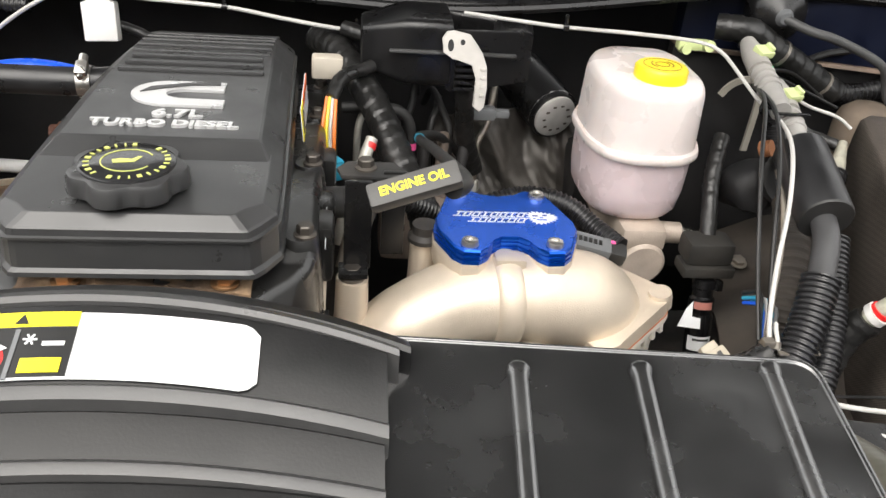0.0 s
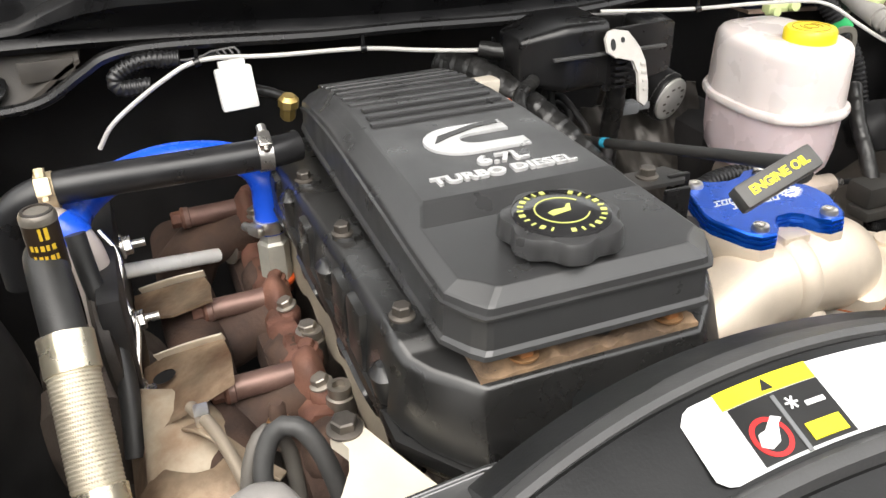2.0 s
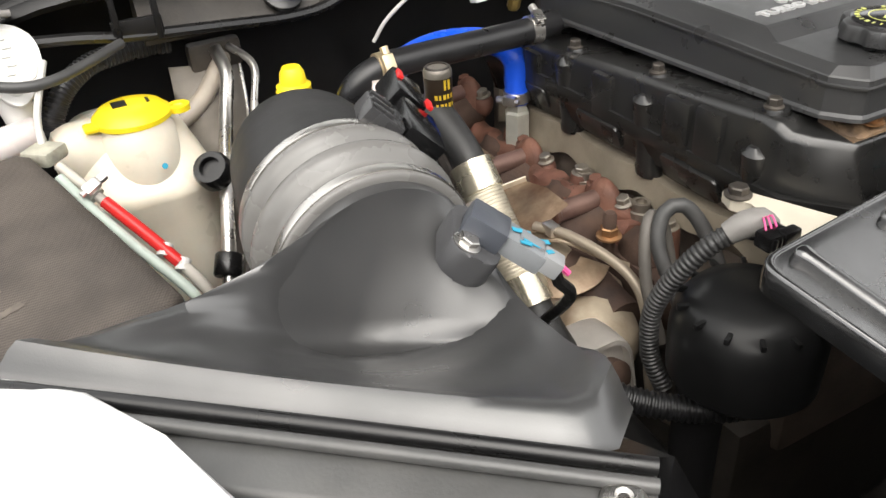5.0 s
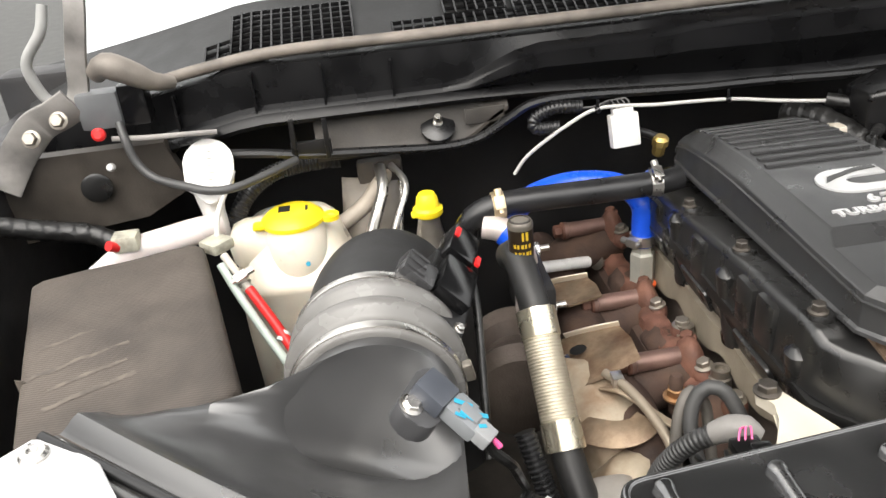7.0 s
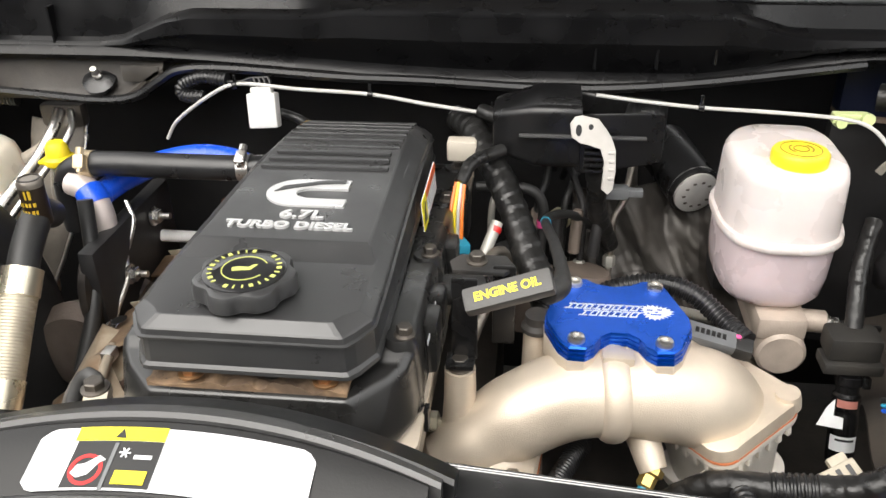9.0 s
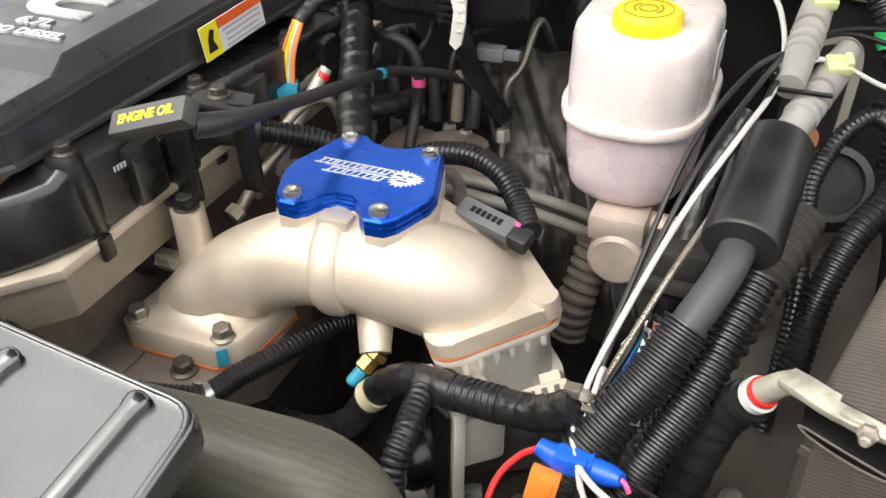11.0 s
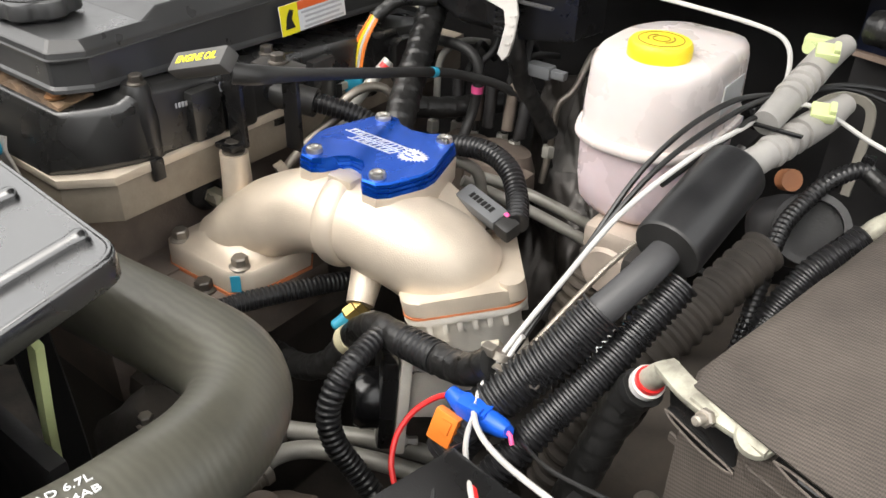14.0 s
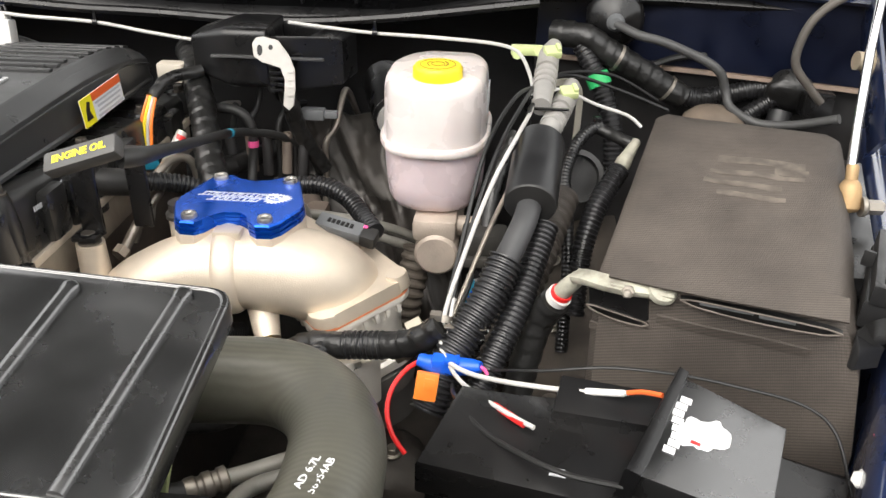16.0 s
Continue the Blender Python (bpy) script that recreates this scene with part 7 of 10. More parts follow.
# pale bracket plate in front of the head
pp = thing("front_bracket_plate", "cream painted bracket plate with a bolt before the head", "bracket", (-0.3, 0.45, 1.36))
bm = B()
prism(bm, [(-0.272, 0.452), (-0.292, 0.508), (-0.3, 0.532), (-0.312, 0.535), (-0.318, 0.52), (-0.308, 0.505), (-0.315, 0.487), (-0.322, 0.47), (-0.334, 0.452), (-0.35, 0.441), (-0.366, 0.434), (-0.376, 0.42), (-0.345, 0.39), (-0.23, 0.375), (-0.222, 0.432)], 1.36, 1.371, bevel=0.002)
box(bm, (-0.25, 0.41, 1.32), (0.05, 0.014, 0.09), None, 0.004)
part("plate", bm, mat("pale_paint", (0.62, 0.57, 0.47), 0.5, var=0.1, bump=0.15, dust=0.15, dustcol=(0.4, 0.34, 0.26)), pp)
bolt(pp, (-0.308, 0.522, 1.371), (0, 0, 1), 0.0085, 0.009)
al_ = thing("alternator", "black round alternator housing under the cream bracket plate", "alternator", (-0.365, 0.45, 1.1))
bm = B()
lathe(bm, [(0.052, 1.258), (0.059, 1.266), (0.06, 1.305), (0.057, 1.322), (0.048, 1.334), (0.03, 1.34), (0.0, 1.341)], Matrix.Translation((-0.362, 0.446, 0)), 40)
part("housing", bm, SHROUD, al_)
for k in range(14):
    a = 2 * math.pi * k / 14
    bm = B()
    box(bm, (0.05, 0, 1.331), (0.016, 0.004, 0.005), Matrix.Translation((-0.362, 0.446, 0)) @ Matrix.Rotation(a, 4, "Z"), 0.001)
    part("cooling_fin", bm, SHROUD, al_)
bm = B()
lathe(bm, [(0.022, 1.0), (0.022, 1.262)], Matrix.Translation((-0.362, 0.482, 0)), 20)
part("mounting_post", bm, DARK, al_)
# black rubber ring hose, silver housing and conduits at the front corner
rg = thing("belt_tensioner_hose", "looped grey black rubber hose near the shroud", "hose", (-0.38, 0.5, 1.3))
GREYHOSE = mat("grey_rubber_hose", (0.045, 0.045, 0.045), 0.5, var=0.2, bump=0.1, dust=0.3, dustcol=(0.16, 0.15, 0.14))
bm = B()
tube(bm, [(-0.352, 0.512, 1.25), (-0.357, 0.534, 1.29), (-0.358, 0.556, 1.322), (-0.347, 0.564, 1.346), (-0.332, 0.558, 1.352), (-0.319, 0.546, 1.333), (-0.311, 0.526, 1.295), (-0.308, 0.51, 1.25)], 0.0068, 16)
part("loop", bm, GREYHOSE, rg)
bm = B()
tube(bm, [(-0.372, 0.525, 1.24), (-0.373, 0.548, 1.285), (-0.364, 0.566, 1.325), (-0.35, 0.575, 1.34), (-0.338, 0.572, 1.325), (-0.336, 0.56, 1.29), (-0.338, 0.54, 1.25)], 0.0055, 14)
part("inner_loop", bm, mat("pale_rubber_hose", (0.1, 0.092, 0.082), 0.55, var=0.25, bump=0.1, dust=0.4, dustcol=(0.2, 0.17, 0.14)), rg, "paler dusty second loop")
sv = thing("silver_housing", "silver cast housing by the shroud corner", "housing", (-0.44, 0.49, 1.2))
bm = B()
rings(bm, [[(-0.425 + x * k, 0.535 + dy + 0.25 * z_, 1.215 + z_ * k) for x, z_ in oblong(0.031, 0.036, 0.02)] for k, dy in ((0.85, 0.04), (0.97, 0.034), (1.0, 0.02), (1.0, 0.0), (0.97, -0.004), (0.86, -0.005), (0.84, 0.004))])
part("casting", bm, PLAINALU, sv)
bm = B()
lathe(bm, [(0.018, -0.012), (0.018, 0.004), (0.014, 0.007), (0, 0.008)], aim((-0.418, 0.532, 1.215), (0.1, -1, 0.25)), 24)
part("hub", bm, RUSTDARK, sv, "rust brown hub")
cb = thing("corrugated_harness", "black corrugated harness with a white tag", "harness", (-0.45, 0.46, 1.2))
bm = B()
corrugated(bm, [(-0.515, 0.545, 1.27), (-0.487, 0.52, 1.265), (-0.46, 0.495, 1.25), (-0.42, 0.46, 1.24), (-0.37, 0.43, 1.24), (-0.31, 0.42, 1.25)], 0.0115, 0.005)
part("conduit", bm, CONDUIT, cb)
bm = B()
lathe(bm, [(0.0123, -0.018), (0.0123, 0.018)], aim((-0.488, 0.521, 1.2655), (0.72, -0.6, -0.3)), 18)
tg = part("white_tag", bm, PAPER, cb, "white printed tag")
bm = B()
lathe(bm, [(0.0125, -0.006), (0.0125, 0.006)], aim((-0.488, 0.521, 1.2655), (0.72, -0.6, -0.3)), 5, 60, 110)
part("print", bm, LABELBLACK, tg)
bm = B()
corrugated(bm, [(-0.5, 0.6, 1.3), (-0.487, 0.57, 1.25), (-0.47, 0.545, 1.19), (-0.46, 0.53, 1.12)], 0.0105, 0.005)
part("conduit", bm, CONDUIT, cb)
bm = B()
corrugated(bm, [(-0.376, 0.462, 1.39), (-0.39, 0.47, 1.378), (-0.402, 0.48, 1.358), (-0.41, 0.492, 1.33), (-0.412, 0.5, 1.3), (-0.408, 0.5, 1.26), (-0.4, 0.49, 1.23)], 0.0082, 0.0042)
part("conduit", bm, mat("grey_conduit", (0.035, 0.035, 0.035), 0.42, var=0.25, bump=0.1, bscale=300), cb)
vc_ = thing("grey_plug", "black plug with a pale boot and pink wires by the shroud", "connector", (-0.36, 0.43, 1.39))
bm = B()
box(bm, (-0.369, 0.433, 1.397), (0.022, 0.016, 0.013), None, 0.0025)
box(bm, (-0.361, 0.427, 1.4), (0.015, 0.009, 0.01), None, 0.002)
for k in range(4):
    box(bm, (-0.376 + 0.0045 * k, 0.4245, 1.397), (0.002, 0.002, 0.01), None, 0.0005)
part("plug_body", bm, BLACK, vc_)
bm = B()
tube(bm, [(-0.352, 0.447, 1.394), (-0.36, 0.452, 1.398), (-0.37, 0.458, 1.396), (-0.38, 0.464, 1.388)], [0.006, 0.0105, 0.0105, 0.0085], 16)
part("boot", bm, mat("pale_boot", (0.2, 0.19, 0.18), 0.5, var=0.2, bump=0.2), vc_, "pale grey boot")
bm = B()
for k in range(3):
    tube(bm, [(-0.374 + 0.005 * k, 0.436, 1.403), (-0.37 + 0.004 * k, 0.443, 1.408), (-0.362 + 0.001 * k, 0.45, 1.402)], 0.0008, 6)
part("wires", bm, PINK, vc_)


# ---- brake reservoir and master cylinder ----
GREYLINE = mat("dull_grey_line", (0.3, 0.29, 0.26), 0.5, metal=0.3, var=0.2, bump=0.1)
rv = thing("brake_reservoir", "milky white brake fluid reservoir with a yellow cap", "reservoir", (0.293, 0.82, 1.31))
RX, RY = 0.288, 0.848


RESPLAN = [(-1.0, -0.4), (-0.8, -0.82), (-0.35, -1.0), (0.4, -1.0), (0.82, -0.8), (1.0, -0.4), (1.0, 0.55), (0.78, 0.95), (-0.3, 1.0), (-0.72, 0.78), (-1.0, 0.35)]


def res_outline(n=88):
    """The reservoir's plan: many-sided with softened corners."""
    loop = resample([Vector((x, y, 0)) for x, y in RESPLAN], n)
    for _ in range(5):
        loop = [(loop[i - 1] + loop[i] * 2 + loop[(i + 1) % n]) / 4 for i in range(n)]
    return loop


RESLOOP = res_outline()


def res_loop(z, k):
    return [(RX + k * 0.06 * p.x, RY + k * 0.084 * p.y, z) for p in RESLOOP]


bm = B()
rings(bm, [res_loop(z, k) for z, k in ((1.315, 0.7), (1.318, 0.82), (1.327, 0.9), (1.347, 0.945), (1.386, 0.965), (1.388, 0.97))])
part("lower_shell", bm, RESPINK, rv, "pink tinted lower shell with fluid")
bm = B()
rings(bm, [res_loop(z, k) for z, k in ((1.387, 0.975), (1.3885, 1.03), (1.391, 1.045), (1.3945, 1.045), (1.397, 1.03), (1.398, 0.975))])
part("seam", bm, RESERVOIR, rv, "welded seam")
bm = B()
rings(bm, [res_loop(z, k) for z, k in ((1.3975, 0.975), (1.42, 0.965), (1.452, 0.945), (1.4585, 0.925), (1.4625, 0.885), (1.4645, 0.83), (1.466, 0.5), (1.4665, 0.1))])
part("upper_shell", bm, RESERVOIR, rv)
bm = B()
lathe(bm, [(0.0255, 1.461), (0.0272, 1.463), (0.0272, 1.4755), (0.025, 1.4785), (0.014, 1.479), (0, 1.4792)], Matrix.Translation((0.292, 0.812, 0)), 36)
yc = part("cap", bm, YELLOW, rv, "yellow printed cap")
bm = B()
lathe(bm, [(0.0188, 1.477), (0.0188, 1.4793), (0.0195, 1.4793), (0.0195, 1.4768)], Matrix.Translation((0.292, 0.812, 0)), 36)
lathe(bm, [(0.0067, 1.477), (0.0067, 1.4797), (0.0076, 1.4797), (0.0076, 1.4768)], Matrix.Translation((0.292, 0.812, 0)), 24)
for s in (-1, 1):
    lathe(bm, [(0.0105, 1.4792), (0.0105, 1.4797), (0.0118, 1.4797), (0.0118, 1.4792)], Matrix.Translation((0.292, 0.812, 0)), 10, 90 + s * 90 - 50, 90 + s * 90 + 50)
part("print", bm, mat("olive_print", (0.28, 0.19, 0.01), 0.5, var=0.1), yc)
bm = B()
box(bm, (RX + 0.0582, 0.858, 1.43), (0.0012, 0.045, 0.026), None)
part("side_label", bm, PAPER, rv)

mc = thing("master_cylinder", "cast aluminium brake master cylinder with a bleeder", "master cylinder", (0.295, 0.8, 1.25))
bm = B()
lathe(bm, [(0.022, 0), (0.0255, 0.003), (0.0265, 0.02), (0.0235, 0.03), (0.0235, 0.2)], aim((0.297, 0.757, 1.272), (0, 1, 0.02)), 32)
part("bore", bm, mat("rough_aluminium", (0.46, 0.39, 0.33), 0.6, metal=0.3, var=0.2, bump=0.4, dust=0.3), mc)
bm = B()
box(bm, (0.294, 0.81, 1.301), (0.05, 0.1, 0.026), None, 0.006)
part("saddle", bm, bpy.data.materials["rough_aluminium"], mc)
bm = B()
lathe(bm, [(0.012, 0), (0.012, 0.028), (0.009, 0.03)], aim((0.315, 0.79, 1.297), (1, -0.1, 0)), 18)
part("port", bm, bpy.data.materials["rough_aluminium"], mc)
bolt(mc, (0.345, 0.787, 1.297), (1, -0.1, 0), 0.006, 0.012, STEEL, "bleeder")
bm = B()
tube(bm, [(0.355, 0.786, 1.297), (0.38, 0.78, 1.297), (0.4, 0.79, 1.29)], 0.0035, 8)
part("line", bm, DARK, mc)
bt = thing("brake_booster", "black cast hydraulic brake booster behind the reservoir", "brake booster", (0.3, 0.97, 1.25))
bm = B()
box(bm, (0.295, 0.99, 1.29), (0.085, 0.16, 0.08), None, 0.012)
part("body", bm, DARK, bt)
bm = B()
lathe(bm, [(0.03, 0), (0.034, 0.004), (0.034, 0.06)], aim((0.295, 0.935, 1.285), (0, 1, 0)), 24)
part("front_flange", bm, DARK, bt)
ln_ = thing("brake_lines", "pair of bent dull steel brake lines", "pipe", (0.2, 0.82, 1.25))
for k in range(2):
    bm = B()
    o = 0.017 * k
    tube(bm, [(0.12, 0.792 - o, 1.3), (0.148, 0.815 - o, 1.288 - o * 0.3), (0.2, 0.83 - o, 1.274 - o * 0.4), (0.25, 0.85 - o, 1.25 - o * 0.4), (0.29, 0.87 - o, 1.215)], 0.006, 12)
    part("line", bm, GREYLINE, ln_)
bm = B()
tube(bm, [(0.108, 0.742, 1.336), (0.128, 0.756, 1.332), (0.144, 0.768, 1.318), (0.148, 0.772, 1.28)], 0.006, 12)
part("bent_line", bm, GREYLINE, ln_)
bk = thing("power_booster_accumulator", "black cylinder with a bright round end cap", "accumulator", (0.21, 1.0, 1.33))
bm = B()
lathe(bm, [(0.03, 0), (0.0315, 0.004), (0.0315, 0.1)], aim((0.2265, 0.95, 1.365), (-0.3, 0.9, 0.2)), 32)
part("barrel", bm, BLACK, bk)
bm = B()
lathe(bm, [(0.0, -0.005), (0.022, -0.005), (0.027, -0.003), (0.028, 0.004), (0.0315, 0.006), (0.0315, 0.008)], aim((0.2265, 0.95, 1.365), (-0.3, 0.9, 0.2)), 32)
part("end_cap", bm, mat("bright_cap", (0.6, 0.59, 0.57), 0.4, metal=0.5, var=0.2, bump=0.2), bk, "bright round end cap")
for k in range(10):
    a = 2 * math.pi * k / 10
    bm = B()
    box(bm, (0.017 * math.cos(a), 0.017 * math.sin(a), -0.0056), (0.004, 0.002, 0.001), aim((0.2265, 0.95, 1.365), (-0.3, 0.9, 0.2)) @ Matrix.Rotation(0, 4, "Z"))
    part("stamp", bm, BOLT, bk)

# ---- relay box with white bracket under the cowl ----
rb = thing("relay_box", "black plastic relay box with a white latch bracket", "relay box", (0.09, 0.9, 1.42))
bm = B()
rings(bm, [[(x0 + 0.0, 0.915 + y * k, 1.458 + z * k) for y, z in oblong(0.042, 0.036, 0.01)] for x0, k in ((-0.012, 0.62), (-0.01, 0.66), (0.03, 0.96), (0.036, 1.0), (0.084, 1.0))])
soften(bm, 0.002, 30)
part("case", bm, BLACK, rb)
bm = B()
rings(bm, [[(0.09 + x, 0.875, 1.452 + z) for x, z in oblong(0.01, 0.034, 0.006)], [(0.15 + x * 2.2, 0.885, 1.456 + z * 0.85) for x, z in oblong(0.01, 0.034, 0.006)], [(0.158 + x * 2.2, 0.93, 1.456 + z * 0.85) for x, z in oblong(0.01, 0.034, 0.006)], [(0.09 + x, 0.95, 1.452 + z) for x, z in oblong(0.01, 0.034, 0.006)]])
part("side_case", bm, BLACK, rb)
bm = B()
box(bm, (0.085, 0.87, 1.462), (0.135, 0.006, 0.003), None, 0.001)
part("rail", bm, mat("dim_grey_rail", (0.06, 0.06, 0.06), 0.4, var=0.2), rb)
bm = B()
lt = aim((0.0865, 0.864, 1.479), (0.1, -0.95, 0.3), (1, 0.05, 0))
outer = [(-0.0154, 0.0005), (-0.0105, 0.0075), (-0.003, 0.009), (0.0144, 0.0052), (0.0226, -0.0055), (0.0284, -0.0136), (0.0336, -0.028), (0.034, -0.05), (0.0322, -0.0686), (0.0266, -0.0745), (0.0196, -0.0686), (0.0231, -0.0397), (0.018, -0.0252), (0.006, -0.0215), (-0.0032, -0.0209), (-0.0137, -0.0136)]
prism(bm, outer, -0.0025, 0.0015, lt, 0.001)
for k in range(4):
    box(bm, (0.029, -0.03 - 0.009 * k, 0.0022), (0.006, 0.003, 0.002), lt, 0.0005)
lb = part("latch_bracket", bm, mat("old_white_plastic", (0.5, 0.48, 0.45), 0.5, var=0.2, bump=0.1, dust=0.3), rb, "worn white latch bracket", sharp=25)
for cx, cy, rx, ry in ((-0.0065, -0.0065, 0.0032, 0.0062), (0.0062, -0.003, 0.0026, 0.003)):
    bm = B()
    lathe(bm, [(0, 0), (1, 0), (1, 0.0004)], lt @ Matrix.Translation((cx, cy, 0.0016)) @ Matrix.Diagonal((rx, ry, 1, 1)), 20)
    part("hole", bm, LABELBLACK, lb)
for k in range(5):
    bm = B()
    box(bm, (0.1, 0.868, 1.425 + 0.007 * k), (0.024, 0.01, 0.004), None, 0.001)
    part("fin", bm, BLACK, rb)
fo = thing("heat_blanket", "dark folded heat blanket with a bright foil edge on the firewall", "heat blanket", (0.18, 1.0, 1.1))


def blanket(u, v):
    x = 0.085 + 0.21 * u + 0.03 * (1 - v) * u
    p = Vector((x, 1.0 - 0.1 * max(0, 1 - v) ** 1.3, 1.08 + 0.285 * v - 0.02 * (1 - u) * v))
    f = 0.016 * abs(math.sin(9 * u + 5 * v + 2 * noise.noise(p * 9))) ** 1.5 + 0.02 * abs(noise.noise(Vector((p.x * 26 + p.z * 14, p.y * 8, p.z * 9)))) + 0.007 * abs(noise.noise(Vector((p.x * 70 + p.z * 30, 3, p.z * 22)))) + 0.0015 * noise.noise(p * 90)
    return p - Vector((0, f + 0.03 * u * (1 - v), 0))


def sheet_of(u0, u1, v0, v1, n=44, lift=0.0):
    bm = B()
    g = [[blanket(u0 + (u1 - u0) * i / n, v0 + (v1 - v0) * j / n) - Vector((0, lift, 0)) for j in range(n + 1)] for i in range(n + 1)]
    back = [[p + Vector((0, 0.004, 0)) for p in row[::-1]] for row in g]
    return rings(bm, [a + b for a, b in zip(g, back)])


part("sheet", sheet_of(0, 1, 0, 1, 80), BLANKET, fo, sharp=60)
part("foil_patch", sheet_of(0.2, 0.72, 0.62, 1.02, 44, 0.004), FOIL, fo, "dull bright foil patch", sharp=40)

# ---- battery on the driver side ----
br_, _ = battery("battery", (0.452, 0.536, 1.387), (0.627, 0.469, 1.397), (0.703, 0.755, 1.44), (0.534, 0.83, 1.431), 0.2, "car battery in a brown woven jacket with an open flap", 0.038)
bu = Vector((0.175, -0.067, 0.01)).normalized()
bv = Vector((0.08, 0.29, 0.044)).normalized()
bw = bu.cross(bv)
bmx = Matrix((bu, bv, bw)).transposed().to_4x4()
bmx.translation = (0.452, 0.536, 1.387)
bm = B()
lps = []
for i in range(21):
    x = 0.012 + 0.178 * i / 20
    o = 0.006 * math.sin(math.pi * i / 20)
    lps.append([bmx @ Vector((x, -0.004 - o, 0.003 + o * 0.5)), bmx @ Vector((x, 0.02, 0.0065)), bmx @ Vector((x, 0.02, 0.0085)), bmx @ Vector((x, -0.005 - o, 0.0055 + o * 0.5))])
rings(bm, lps)
part("flap_edge", bm, CLOTH, br_)
fm2 = bmx @ aim((0, -0.0052, 0), (0, -1, 0), (1, 0, 0))
bm = B()
prism(bm, [(-0.004, -0.031), (0.042, -0.037), (0.046, -0.03), (0.044, -0.004), (0.0, -0.002), (-0.005, -0.008)], -0.004, 0.0012, fm2, 0.001)
part("case_corner", bm, BLACK, br_, "black battery case showing through")


def slit(x0, z0, x1, z1, up, down, name, off=0.0):
    """A mouth in the jacket: black lens painted as its shade between two hemmed lips."""
    top, low = [], []
    for k in range(13):
        t = k / 12
        w = math.sin(math.pi * t) ** 0.35
        x, z = x0 + (x1 - x0) * t, z0 + (z1 - z0) * t
        top.append((x, z + up * w))
        low.append((x, z - down * w))
    b2 = B()
    prism(b2, low + top[-2:0:-1], -0.003, 0.0022 + off, fm2)
    part(name, b2, GAPSHADE, br_, "black lens standing for the shade in an open pocket")
    # Lips in lighter cloth, for the lit edge of the pocket.
    for ln in (top, low):
        b2 = B()
        tube(b2, [fm2 @ Vector((x, z, 0.0026 + off + 0.0012 * math.sin(math.pi * k / 12))) for k, (x, z) in enumerate(ln)], 0.0008, 8)
        part("hem", b2, HEM, br_, "pale hem lightened for its lit edge")


# Black for the pocket's shade, and a lightened cloth for its lit lips.
GAPSHADE = mat("painted_gap_shade", (0.004, 0.004, 0.004), 0.5, var=0.3)
HEM = mat("hem_cloth", (0.13, 0.11, 0.095), 0.8, var=0.2, bump=0.2)
slit(0.07, -0.002, 0.187, -0.0048, 0.0035, 0.0055, "pocket_shade")
slit(-0.006, -0.0265, 0.046, -0.0345, 0.0025, 0.005, "pocket_shade", 0.0004)
bm = B()
box(bm, (0.105, -0.0015, 0.0026), (0.04, 0.003, 0.0016), fm2, 0.0006)
box(bm, (0.142, -0.003, 0.0026), (0.026, 0.003, 0.0016), fm2, 0.0006)
part("case_rib", bm, GREYPLASTIC, br_, "grey case rib inside the pocket")
for pts in (((0.052, -0.027), (0.09, -0.029), (0.13, -0.0285), (0.168, -0.03)), ((-0.004, -0.049), (0.02, -0.053), (0.05, -0.0565))):
    bm = B()
    ribbon(bm, [fm2 @ Vector((x, z, 0.0006)) for x, z in pts], 0.008, 0.0022, -bv)
    part("stitched_fold", bm, CLOTH, br_)
GLUE = mat("glue_residue", (0.105, 0.088, 0.073), 0.7, var=0.5, scale=70, bump=0.2, bscale=500)


def residue(th, m, w_, patches):
    """Faint strips of glue or dust lying on a battery's jacket."""
    jk = [o for o in th.children if o.name.startswith("jacket")][0].data
    skin = BVHTree.FromPolygons([v.co for v in jk.vertices], [p.vertices[:] for p in jk.polygons])
    for k, (x, y, w, h) in enumerate(patches):
        bm = B()
        grid = []
        for i in range(15):
            xx = x + w * i / 14
            row = []
            for j in range(4):
                yy = y + h * j / 3 + (0.003 * noise.noise(Vector((xx * 90, k, j * 3))) if j in (0, 3) else 0)
                q = skin.ray_cast(m @ Vector((xx, yy, 0.1)), -w_)[0]
                row.append(bm.verts.new((q or m @ Vector((xx, yy, 0.004))) + w_ * 0.0004))
            grid.append(row)
        for a_, b_ in zip(grid, grid[1:]):
            for j in range(3):
                bm.faces.new((a_[j], b_[j], b_[j + 1], a_[j + 1]))
        part("glue_residue", bm, GLUE, th, "faint glue residue")


residue(br_, bmx, bw, ((0.075, 0.212, 0.08, 0.013), (0.07, 0.19, 0.085, 0.009), (0.066, 0.168, 0.07, 0.011), (0.08, 0.15, 0.06, 0.008), (0.128, 0.2, 0.03, 0.012)))
residue(bl_, Matrix.Translation((-0.915, 0.52, 1.41)) @ Matrix.Rotation(0.5, 4, "Z"), Vector((0, 0, 1)), ((0.04, 0.06, 0.08, 0.006), (0.05, 0.085, 0.07, 0.004), (0.03, 0.11, 0.1, 0.005), (0.06, 0.15, 0.05, 0.004)))
tr_ = thing("battery_terminal", "corroded battery terminal clamp with red tape", "terminal", (0.45, 0.53, 1.36))
bm = B()
ribbon(bm, [(0.437, 0.548, 1.378), (0.446, 0.538, 1.383), (0.46, 0.528, 1.385), (0.478, 0.5205, 1.3865), (0.497, 0.515, 1.388), (0.512, 0.511, 1.3885)], 0.014, 0.007, (0.1, -0.45, 0.86))
lathe(bm, [(0, -0.004), (0.0115, -0.003), (0.0118, 0.0), (0.0105, 0.0025), (0, 0.003)], aim((0.503, 0.513, 1.389), (0.1, -0.5, 0.86)), 20)
